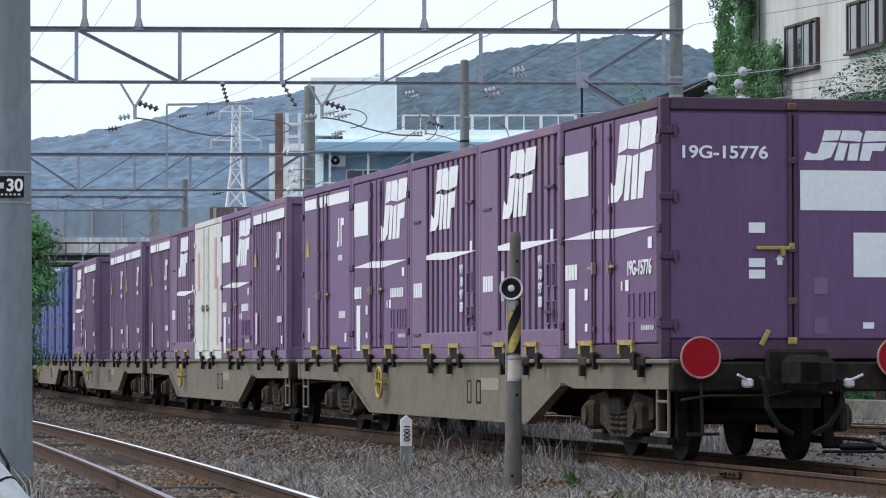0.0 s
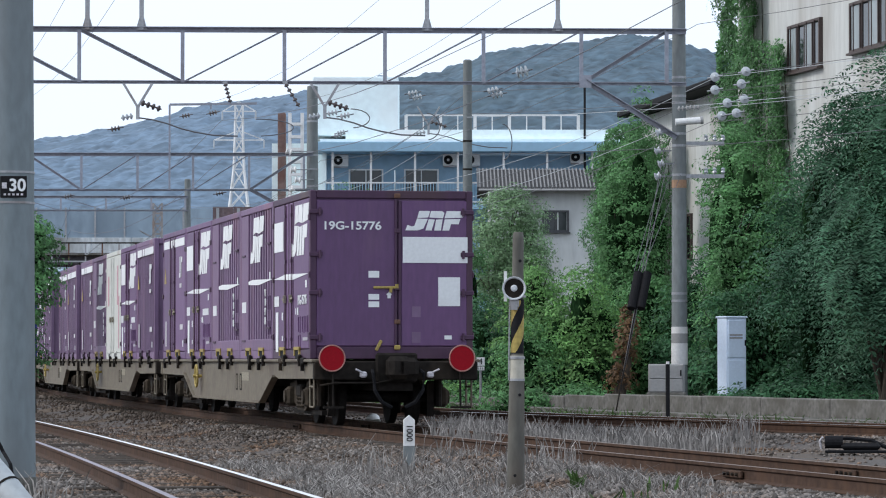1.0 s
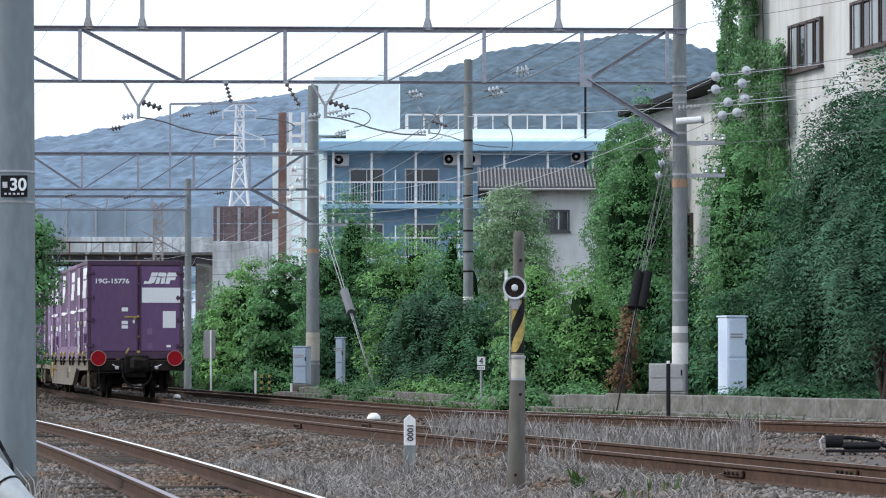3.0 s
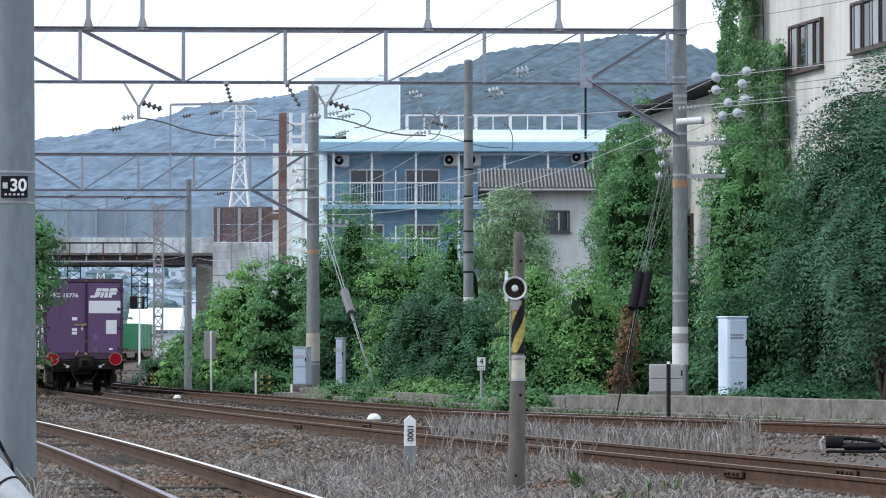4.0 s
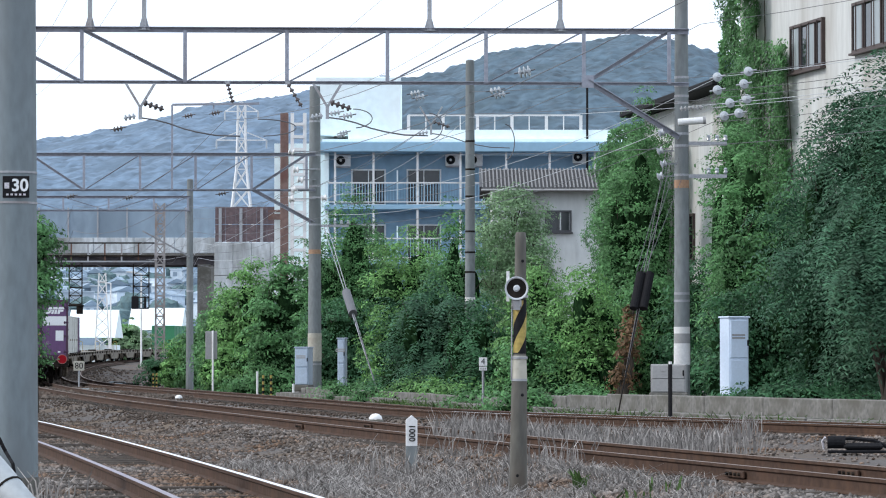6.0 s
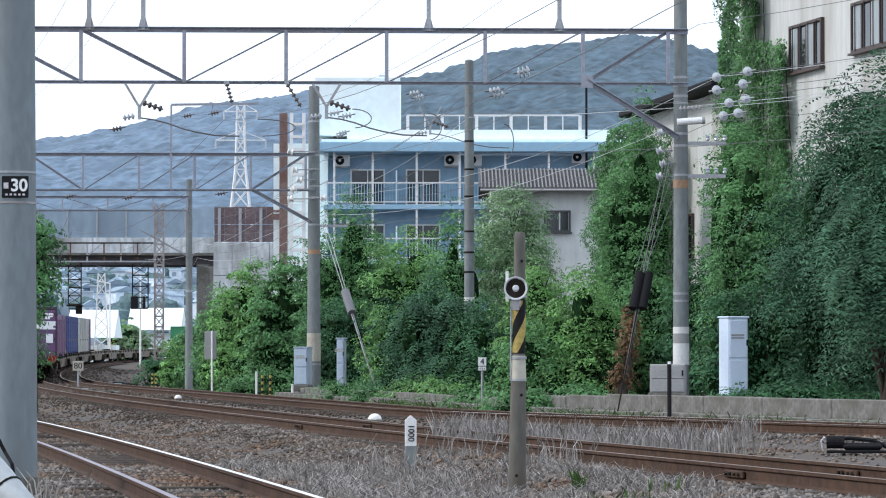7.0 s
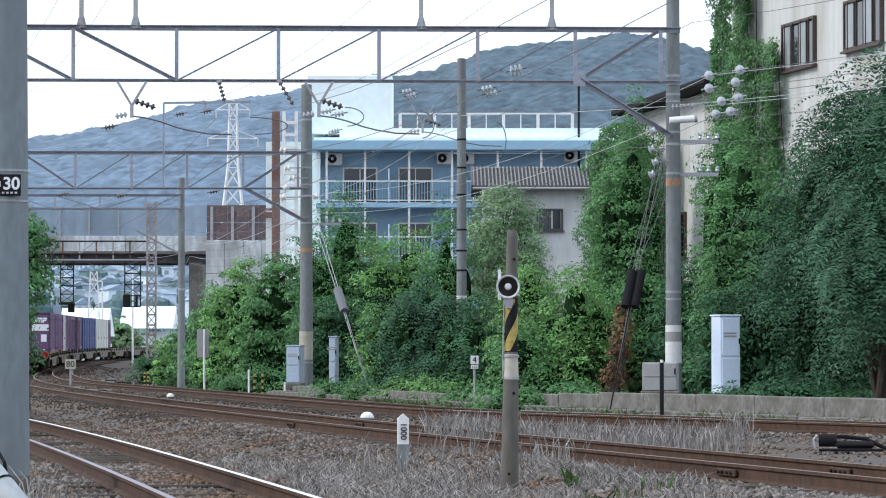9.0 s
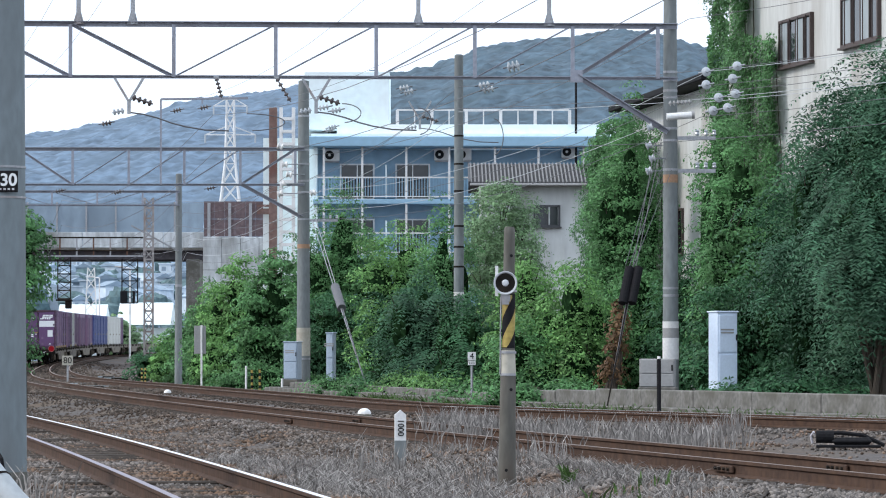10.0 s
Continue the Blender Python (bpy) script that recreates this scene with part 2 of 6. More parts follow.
    def mesh(self, name, *mats, smooth=False):
        me = bpy.data.meshes.new(name)
        me.from_pydata(self.v, [], self.f)
        for m in mats:
            me.materials.append(m)
        if len(mats) > 1:
            me.polygons.foreach_set("material_index", self.slot)
        if smooth:
            me.polygons.foreach_set("use_smooth", [True] * len(me.polygons))
            me.set_sharp_from_angle(angle=radians(40))
        me.update()
        return me


def part(name, shape, mat, parent, label="", at=None, smooth=False):
    """Links a shape as one mesh object under a thing or a part."""
    mats = mat if isinstance(mat, (list, tuple)) else (mat,)
    ob = new(name, shape.mesh(name, *mats, smooth=smooth) if isinstance(shape, Shape) else shape)
    ob.parent = parent
    if at is not None:
        ob.matrix_basis = at
    if label:
        tagged(ob, label)
    return ob


def thing(name, m, label, category, group="", kind=""):
    """An empty at a thing's base, to parent its parts."""
    ob = new(name)
    ob.matrix_basis = m
    return tagged(ob, label, category, group, kind)


def single(name, shape, mat, label, category, kind="", group="", at=None, smooth=False):
    ob = part(name, shape, mat, None, at=at, smooth=smooth)
    return tagged(ob, label, category, group, kind)


def lettering(text, size, mat, flat=0.004, bold=0.0):
    """A mesh of built-in letters, in the x, z plane, facing -y."""
    cu = bpy.data.curves.new("letters", "FONT")
    cu.body, cu.size, cu.extrude, cu.align_x, cu.align_y = text, size, flat, "CENTER", "CENTER"
    cu.offset = bold
    ob = bpy.data.objects.new("letters", cu)
    scene.collection.objects.link(ob)
    me = bpy.data.meshes.new_from_object(ob.evaluated_get(bpy.context.evaluated_depsgraph_get()))
    bpy.data.objects.remove(ob)
    me.transform(pose(0, 0, 0, 90))
    me.materials.clear()
    me.materials.append(mat)
    return me


def quads_mesh(name, corners, mat):
    """A mesh of loose four-cornered leaves or blades from an (n, 4, 3) array."""
    n = len(corners)
    me = bpy.data.meshes.new(name)
    me.vertices.add(n * 4)
    me.vertices.foreach_set("co", corners.astype(np.float32).ravel())
    me.loops.add(n * 4)
    me.loops.foreach_set("vertex_index", np.arange(n * 4, dtype=np.int32))
    me.polygons.add(n)
    me.polygons.foreach_set("loop_start", np.arange(n, dtype=np.int32) * 4)
    me.update(calc_edges=True)
    me.materials.append(mat)
    return me


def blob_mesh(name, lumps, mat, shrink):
    """Rough lumpy masses: dark shade cores inside crowns, and whole far trees."""
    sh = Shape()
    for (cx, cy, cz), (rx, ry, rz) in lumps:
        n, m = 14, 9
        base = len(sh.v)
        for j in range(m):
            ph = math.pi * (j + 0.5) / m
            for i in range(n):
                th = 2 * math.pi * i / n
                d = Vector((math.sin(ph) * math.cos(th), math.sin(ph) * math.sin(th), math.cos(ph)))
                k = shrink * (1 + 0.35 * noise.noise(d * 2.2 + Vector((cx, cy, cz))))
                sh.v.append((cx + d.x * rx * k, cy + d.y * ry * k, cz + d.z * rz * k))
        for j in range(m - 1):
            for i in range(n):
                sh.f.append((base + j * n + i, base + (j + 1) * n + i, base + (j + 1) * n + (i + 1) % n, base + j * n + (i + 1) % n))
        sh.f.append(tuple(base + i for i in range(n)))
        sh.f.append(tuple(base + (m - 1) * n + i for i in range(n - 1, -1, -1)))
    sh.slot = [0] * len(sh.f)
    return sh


# ---- the line: where each track runs ----
def curve_path(x0, y0, headings, step=1.0):
    """Points every metre along a line whose leftward heading (radians) is given at distances; with its height."""
    pts, x, y = [], x0, y0
    ds, hs = zip(*headings)
    while y < ds[-1]:
        h = np.interp(y, ds, hs)
        pts.append((x, y))
        x -= math.sin(h) * step
        y += math.cos(h) * step
    return np.array(pts)


def height_at(y):
    """The line climbs a little past the bridge."""
    return float(np.interp(y, (0, 170, 205, 235, 300, 420), (0, 0, 0.1, 0.35, 0.75, 1.3)))


class Line:
    def __init__(self, x0, y0, headings, drop=0.0):
        self.p = curve_path(x0, y0, headings)
        self.drop = drop

    def at(self, s):
        """Place and leftward heading at s metres along the line."""
        i = min(max(s, 0.0), len(self.p) - 2.001)
        k = int(i)
        a, b = self.p[k], self.p[k + 1]
        x, y = a + (b - a) * (i - k)
        d = b - a
        return Vector((x, y, height_at(y) - self.drop)), math.atan2(-d[0], d[1])

    def spot(self, s, side=0.0, up=0.0):
        c, h = self.at(s)
        return Matrix.Translation(c) @ Matrix.Rotation(h, 4, "Z") @ Matrix.Translation((side, 0, up))


MAIN = Line(7.8, 14.0, ((0, 0.215), (37, 0.213), (46, 0.214), (55, 0.191), (85, 0.175), (100, 0.167), (150, 0.135), (190, 0.108), (215, 0.087), (235, 0.07), (265, 0.057), (300, 0.037), (330, 0.02), (430, -0.05), (560, -0.06)))
NEAR = Line(1.05, 12.0, ((0, 0.155), (25, 0.155), (45, 0.172), (70, 0.195), (140, 0.205), (300, 0.2)), 0.09)
FAR = Line(19.0, 29.0, ((0, 0.42), (57, 0.43), (64, 0.42), (76, 0.18), (90, 0.18), (130, 0.185), (150, 0.15), (185, 0.12), (215, 0.1), (235, 0.08), (265, 0.06), (300, 0.037), (330, 0.02)))


RAIL_OUTLINE = ((-0.032, 0.0), (0.032, 0.0), (0.032, -0.03), (0.009, -0.045), (0.009, -0.125), (0.06, -0.145), (0.06, -0.155), (-0.06, -0.155), (-0.06, -0.145), (-0.009, -0.125), (-0.009, -0.045), (-0.032, -0.03))


def rail(name, line, s0, s1, side, head, parent, step=1.5):
    """One rail with head, web and foot, swept along its line."""
    sh = Shape()
    n, k = int((s1 - s0) / step) + 1, len(RAIL_OUTLINE)
    for i in range(n):
        m = line.spot(s0 + i * step)
        sh.v += [tuple(m @ Vector((side + x, 0, z))) for x, z in RAIL_OUTLINE]
    for i in range(n - 1):
        for j in range(k):
            sh.f.append((i * k + j, i * k + (j + 1) % k, (i + 1) * k + (j + 1) % k, (i + 1) * k + j))
            sh.slot.append(1 if j == 0 else 0)
    return part(name, sh, (RAIL_SIDE, head), parent, "steel rail, polished on top" if head is RAIL_HEAD else "brown rusted steel rail")


def track(name, line, s0, s1, heads, label, nearest, bright_to=0):
    """A track: two rails on sleepers; the sleepers of the nearest stretch are pieces of their own."""
    t = thing(name, Matrix(), label, "railway track", kind="structure")
    for side, head in zip((-0.565, 0.565), heads):
        rail("rail", line, s0, bright_to or s1, side, head, t)
        if bright_to:
            rail("rail", line, bright_to, s1, side, RAIL_DULL, t)
    me = Shape().box((0, 0, -0.225), (2.0, 0.2, 0.14), cut=0.015).mesh("sleeper", SLEEPER)
    rest = Shape()
    s = s0
    while s < s1:
        if nearest[0] < s < nearest[1]:
            part("sleeper", me, SLEEPER, t, at=line.spot(s) @ pose(0, 0, random.uniform(-0.015, 0.015), 0, 0, random.uniform(-1.5, 1.5)))
        else:
            rest.box((0, 0, -0.225), (2.0, 0.2, 0.14), line.spot(s))
        s += 0.62
    tagged(part("sleepers", rest, SLEEPER, t), kind="stuff")
    return t


track("track_near", NEAR, 0, 120, (RAIL_SHEEN, RAIL_HEAD), "railway track with one bright rail on weathered sleepers", (8, 60))
track("track_main", MAIN, 0, 500, (RAIL_DULL, RAIL_DULL), "railway main track with brown rusty rails", (10, 70))
track("track_far", FAR, 0, 290, (RAIL_HEAD, RAIL_HEAD), "railway track beside the low concrete wall", (15, 60), 45)


def offset_from(line, x, y):
    """Sideways distance from a line's middle, measured along x."""
    return x - float(np.interp(y, line.p[:, 1], line.p[:, 0]))


def ground_height(x, y):
    """Ballast shoulders fall away between the tracks; the bank rises behind the wall."""
    z = -0.34
    for line in (MAIN, NEAR, FAR):
        off = abs(offset_from(line, x, y))
        lift = 0.155 - line.drop
        z = max(z, -0.34 + lift * min(1, max(0, (2.3 - off) / 0.9)) + (height_at(y) if off < 5 else 0))
    return z + (noise.noise((x * 0.45, y * 0.3, 0)) * 0.03 if 5 < y < 300 else 0)


def ground_sheet():
    sh = Shape()
    xs = [-900, -300, -120, -70, -50, -40] + list(np.arange(-34, 20, 0.6)) + [24, 30, 40, 60, 120, 300, 900]
    ys = [-60, -10, 5] + list(np.arange(12, 130, 0.8)) + list(np.arange(130, 320, 4)) + [360, 420, 600, 1000, 2000, 4000]
    for y in ys:
        for x in xs:
            sh.v.append((x, y, ground_height(x, y)))
    n = len(xs)
    for j in range(len(ys) - 1):
        for i in range(n - 1):
            sh.f.append((j * n + i, j * n + i + 1, (j + 1) * n + i + 1, (j + 1) * n + i))
    sh.slot = [0] * len(sh.f)
    return single("ground", sh, EARTH, "brown gravelly railway ground with dry weeds", "ground", "structure", smooth=True)


ground_sheet()


def stones(name, count, xr, yr, size, seed, keep, mat=BALLAST):
    """Loose ballast stones, each a small crooked lump."""
    rng = np.random.default_rng(seed)
    base = np.array([(1, 0, 0), (-1, 0, 0), (0, 1, 0), (0, -1, 0), (0, 0, 1), (0, 0, -1)], float)
    tri = np.array([(0, 2, 4), (2, 1, 4), (1, 3, 4), (3, 0, 4), (2, 0, 5), (1, 2, 5), (3, 1, 5), (0, 3, 5)])
    pts = []
    while len(pts) < count:
        y = yr[0] + (yr[1] - yr[0]) * rng.random() ** 1.5
        x = rng.uniform(*xr) * y / yr[1]
        w = keep(x, y)
        if rng.random() < w:
            pts.append((x, y, ground_height(x, y)))
    pts = np.array(pts)
    n = len(pts)
    v = base[None] * rng.uniform(0.5, 1.2, (n, 6, 1)) * rng.uniform(*size, (n, 1, 1))
    a = rng.uniform(0, 6.28, n)
    c, s = np.cos(a)[:, None], np.sin(a)[:, None]
    tilt = rng.uniform(-0.7, 0.7, (n, 1))
    x, y, z = v[..., 0], v[..., 1], v[..., 2] * 0.8
    y, z = y * np.cos(tilt) - z * np.sin(tilt), y * np.sin(tilt) + z * np.cos(tilt)
    v = np.stack((c * x - s * y, s * x + c * y, z), -1) + pts[:, None, :] + np.array((0, 0, 0.012))
    f = (tri[None] + (np.arange(n) * 6)[:, None, None]).reshape(-1)
    me = bpy.data.meshes.new(name)
    me.vertices.add(n * 6)
    me.vertices.foreach_set("co", v.astype(np.float32).ravel())
    me.loops.add(n * 24)
    me.loops.foreach_set("vertex_index", f.astype(np.int32))
    me.polygons.add(n * 8)
    me.polygons.foreach_set("loop_start", np.arange(n * 8, dtype=np.int32) * 3)
    me.update(calc_edges=True)
    me.materials.append(mat)
    return tagged(new(name, me), "loose brown and grey ballast stones", "ballast", kind="stuff")


def ballast_share(x, y):
    """Stones lie thick by the tracks and thin out in the weeds between them."""
    near = min(abs(offset_from(line, x, y)) for line in (MAIN, NEAR, FAR))
    patch = 0.5 + noise.noise((x * 0.5, y * 0.25, 7))
    return max(0.05, min(1, 1.25 - near * 0.3)) * min(1, max(0.25, patch + 0.4))


stones("ballast", 56000, (-9, 9), (24, 70), (0.022, 0.05), 3, ballast_share)
stones("ballast", 34000, (-24, 12), (44, 150), (0.024, 0.052), 4, ballast_share, DARK_BALLAST)
stones("ballast", 6000, (-36, -14), (110, 270), (0.07, 0.14), 5, ballast_share, DARK_BALLAST)


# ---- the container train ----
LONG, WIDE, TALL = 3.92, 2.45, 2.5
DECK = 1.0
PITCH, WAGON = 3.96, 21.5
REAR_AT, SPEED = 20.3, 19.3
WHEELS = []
MOVERS = []


def logo(m, w, h, holder, deep=0.006):
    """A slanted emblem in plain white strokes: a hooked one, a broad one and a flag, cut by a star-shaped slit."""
    sh = Shape()

    def stroke(*pts):
        sh.prism([((x + 0.3 * z * h / w) * w, z * h) for x, z in pts], deep, m)

    stroke((0.1, 0.63), (0.31, 0.67), (0.31, 1.0), (0.1, 1.0))
    stroke((-0.06, 0.0), (0.18, 0.0), (0.28, 0.1), (0.31, 0.59), (0.1, 0.61), (0.09, 0.24), (0.05, 0.2), (-0.05, 0.28))
    stroke((0.33, 0.67), (0.6, 0.63), (0.6, 0.9), (0.54, 1.0), (0.33, 1.0))
    stroke((0.33, 0.0), (0.45, 0.0), (0.45, 0.56), (0.33, 0.59))
    stroke((0.475, 0.56), (0.5, 0.0), (0.63, 0.0), (0.6, 0.58))
    stroke((0.63, 0.63), (0.98, 0.67), (0.98, 1.0), (0.63, 1.0))
    stroke((0.66, 0.0), (0.79, 0.0), (0.79, 0.33), (0.94, 0.33), (0.94, 0.6), (0.64, 0.58))
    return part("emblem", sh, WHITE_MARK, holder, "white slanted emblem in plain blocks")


def facing(side):
    """Maps a sheet in x, z onto a container's face: rear end, or the side towards the camera; x to the right as seen."""
    if side == "end":
        return pose(0, -LONG / 2, 0)
    return Matrix.Translation((-WIDE / 2, 0, 0)) @ Matrix.Rotation(radians(-90), 4, "Z")


def panel(holder, face, x, z, w, h, mat=None, name="marking_panel", proud=0.005):
    sh = Shape().box((0, 0, 0), (w, 0.006, h))
    part(name, sh, mat or WHITE_MARK, holder, at=face @ pose(x, -proud, z))


def container(kind, paint, frame_paint, label, rear=False):
    """A twelve-foot container: ribbed or smooth shell, corner posts, rails, doors, bars, hinges and markings."""
    c = thing("container", Matrix(), label, "container", "containers on the wagons")
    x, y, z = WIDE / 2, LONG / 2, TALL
    body = Shape()
    body.box((0, 0, z / 2 + 0.02), (WIDE - 0.1, LONG - 0.1, z - 0.12), cut=0.01)
    part("body", body, paint, c)
    fr = Shape()
    for sx in (-1, 1):
        for sy in (-1, 1):
            fr.box((sx * (x - 0.05), sy * (y - 0.05), z / 2), (0.1, 0.1, z), cut=0.012)
        fr.box((sx * (x - 0.04), 0, z - 0.05), (0.08, LONG - 0.2, 0.1), cut=0.01)
        fr.box((sx * (x - 0.04), 0, 0.07), (0.08, LONG - 0.2, 0.14), cut=0.01)
    for sy in (-1, 1):
        fr.box((0, sy * (y - 0.04), z - 0.06), (WIDE - 0.2, 0.08, 0.12), cut=0.01)
        fr.box((0, sy * (y - 0.04), 0.09), (WIDE - 0.2, 0.08, 0.18), cut=0.01)
    part("frame", fr, frame_paint if rear else paint, c)
    for sx in (-1, 1):
        side = facing("left") if sx < 0 else facing("left") @ Matrix.Rotation(math.pi, 4, "Z") @ Matrix.Translation((0, -WIDE, 0))
        if kind == "ribbed":
            for i in range(9):
                part("rib", Shape().prism(((-0.075, 0.32), (0.075, 0.32), (0.075, z - 0.1), (-0.075, z - 0.1)), 0.03, side @ pose(-0.78 + i * 0.29, 0.02, 0)), paint, c)
            part("side_panel", Shape().box((-1.42, 0.025, z / 2 + 0.02), (0.84, 0.04, z - 0.26), side, cut=0.01), paint, c)
            part("side_rail", Shape().box((0.45, 0.018, 0.225), (2.86, 0.04, 0.19), side, cut=0.01), paint, c)
        elif kind == "corrugated":
            for i in range(17):
                part("rib", Shape().prism(((-0.05, 0.15), (0.05, 0.15), (0.05, z - 0.3), (-0.05, z - 0.3)), 0.03, side @ pose(-1.68 + i * 0.21, 0.02, 0)), paint, c)
            part("side_rail", Shape().box((0, 0.018, z - 0.2), (3.7, 0.04, 0.2), side, cut=0.01), paint, c)
        else:
            for u, w in ((-1.22, 1.14), (-0.2, 0.82), (1.03, 1.56)):
                part("side_door", Shape().box((0, 0.022, z / 2 + 0.02), (w, 0.04, z - 0.26), cut=0.012), paint, c, at=side @ pose(u, 0, 0))
            for u in (-0.5, 0.12):
                rd = part("lock_rod", Shape().rod((0, -0.006, 0.16), (0, -0.006, z - 0.14), 0.014), frame_paint, c, at=side @ pose(u, 0, 0))
                part("rod_handle", Shape().box((0.1 * (-1 if u < 0 else 1), -0.03, 0.92), (0.2, 0.02, 0.035), cut=0.006).box((0.02, -0.03, 0.92), (0.05, 0.04, 0.12)), STENCIL, rd)
                for h in (0.3, 1.5, z - 0.3):
                    part("rod_guide", Shape().box((0, -0.012, h), (0.08, 0.03, 0.05)), frame_paint, rd)
            for u in (-0.65, -0.2, 0.25):
                part("door_seam", Shape().box((u, 0.016, z / 2 + 0.02), (0.035, 0.05, z - 0.26), side, cut=0.008), frame_paint, c)
            for u, h in ((-1.9, 0.35), (-1.9, 1.25), (-1.9, 2.1), (1.9, 0.35), (1.9, 1.25), (1.9, 2.1)):
                part("hinge", Shape().box((u, -0.005, h), (0.12, 0.03, 0.09), side, cut=0.01), frame_paint, c)
        for u in (-0.85, 0.72):
            # A black block stands in for the shaded hollow of the fork pocket.
            part("pocket_shade_block", Shape().box((u, 0.0, 0.06), (0.44, 0.014, 0.15), side), BLACK, c)
            part("pocket_rim", Shape().box((0, 0, 0.06), (0.56, 0.03, 0.05)).box((-0.25, 0, 0), (0.06, 0.03, 0.1)).box((0.25, 0, 0), (0.06, 0.03, 0.1)), YELLOW if paint is PURPLE or rear or kind == "ribbed" else frame_paint, c, "worn yellow fork pocket rim", at=side @ pose(u, -0.01, 0.1))
            part("clamp_shoe", Shape().box((0, -0.03, -0.01), (0.16, 0.05, 0.12), cut=0.02).box((0.11, -0.04, -0.05), (0.05, 0.05, 0.16)), UNDER, c, at=side @ pose(u + 0.36, 0, 0.02))
    left = facing("left")
    if kind == "white":
        for u, w, h, hh in ((1.15, 0.3, 1.7, 0.9), (1.45, 0.2, 0.85, 1.2), (-1.3, 0.3, 1.6, 0.7)):
            panel(c, left, u, h, w, hh, PINK_STAIN, "faded_band", 0.002)
        return c
    if paint in (PURPLE, PURPLE_DULL):
        if kind == "doors":
            panel(c, left, -1.26, 1.9, 0.98, 0.46)
            logo(left @ pose(0.12, -0.006, 1.56), 1.55, 0.76, c)
            panel(c, left, -1.45, 0.42, 0.26, 0.62)
            for u0, h0, w0, hh in ((1.6, 1.12, 0.14, 0.11), (-0.86, 0.66, 0.12, 0.12), (0.75, 0.72, 0.12, 0.11), (0.55, 0.72, 0.05, 0.09), (-0.86, 0.32, 0.1, 0.08)):
                panel(c, left, u0, h0, w0, hh)
            if rear:
                part("number", lettering("19G-15776", 0.2, WHITE_MARK, 0.004, 0.004), WHITE_MARK, c, "white container number", at=left @ pose(1.2, -0.006, 0.88))
            else:
                for k in range(8):
                    panel(c, left, 0.8 + 0.11 * k, 0.86, 0.07, 0.12, name="character_bar")
            for k in range(6):
                panel(c, left, 1.3 + 0.08 * k, 0.3, 0.05, 0.05, MARK_GREY, "character_bar")
            for u0, z0 in ((0.9, 0.52), (1.3, 0.52), (1.66, 0.52), (0.9, 0.24)):
                part("vent_outline", Shape().box((-0.09, 0, 0), (0.012, 0.012, 0.24)).box((0.09, 0, 0), (0.012, 0.012, 0.24)).box((0, 0, 0.12), (0.19, 0.012, 0.012)).box((0, 0, -0.12), (0.19, 0.012, 0.012)), paint, c, at=left @ pose(u0, -0.004, z0))
            for k in range(4):
                panel(c, left, -1.68 + 0.13 * k, 0.9, 0.1, 0.16, name="character_bar")
        elif kind == "ribbed":
            logo(left @ pose(-0.7, 0.012, 1.58), 1.35, 0.74, c)
            for k in range(4):
                panel(c, left, -1.66 + 0.13 * k, 0.86, 0.1, 0.18, name="character_bar", proud=-0.001)
            for k, text in enumerate(("V1", "10", "97", "88")):
                part("code", lettering(text, 0.16, WHITE_MARK, 0.004, 0.003), WHITE_MARK, c, "white vertical code", at=left @ pose(1.02, 0.012, 1.06 - 0.15 * k))
            for u, h in ((-1.5, 0.3), (-1.5, 1.72), (1.5, 0.5), (1.5, 1.85)):
                part("side_slot", Shape().box((0, 0, 0), (0.4, 0.03, 0.03)), frame_paint, c, at=left @ pose(u, 0.005, h))
            for u in (1.4, 1.66):
                for h in (0.5, 0.9):
                    part("vent_outline", Shape().box((-0.07, 0, 0), (0.012, 0.012, 0.24)).box((0.07, 0, 0), (0.012, 0.012, 0.24)).box((0, 0, 0.12), (0.15, 0.012, 0.012)).box((0, 0, -0.12), (0.15, 0.012, 0.012)), paint, c, at=left @ pose(u, 0.014, h))
            panel(c, left, 1.55, 1.33, 0.12, 0.12, proud=-0.014)
        if kind in ("smooth", "corrugated"):
            for a, b in ((-1.7, -0.75), (-0.55, -0.25), (-0.1, 1.8)):
                panel(c, left, (a + b) / 2, 2.26, b - a, 0.15)
            panel(c, left, 0.98, 1.62, 0.13, 0.09)
            panel(c, left, 1.04, 1.78, 0.08, 0.4)
            panel(c, left, 1.22, 1.78, 0.08, 0.4)
            panel(c, left, 1.34, 1.92, 0.16, 0.1)
            panel(c, left, 1.15, 1.42, 0.34, 0.08, MARK_GREY)
            part("warning_mark", Shape().prism(((-0.16, 0), (0.16, 0), (0, 0.3)), 0.006), YELLOW, c, at=left @ pose(-1.5, -0.006, 1.5))
            panel(c, left, -1.35, 0.5, 0.2, 0.5, MARK_GREY)
            panel(c, left, 1.3, 0.62, 0.5, 0.1, MARK_GREY)
            panel(c, left, 1.55, 0.3, 0.12, 0.12)
        else:
            stripe = Shape().prism(((-1.85, 1.25), (0.2, 1.205), (1.85, 1.27), (-0.5, 1.305)), 0.006)
            part("stripe", stripe, WHITE_MARK, c, "white tapering stripe", at=left @ pose(0, 0.012 if kind == "ribbed" else -0.007, 0))
    if rear:
        end_details(c)
    return c


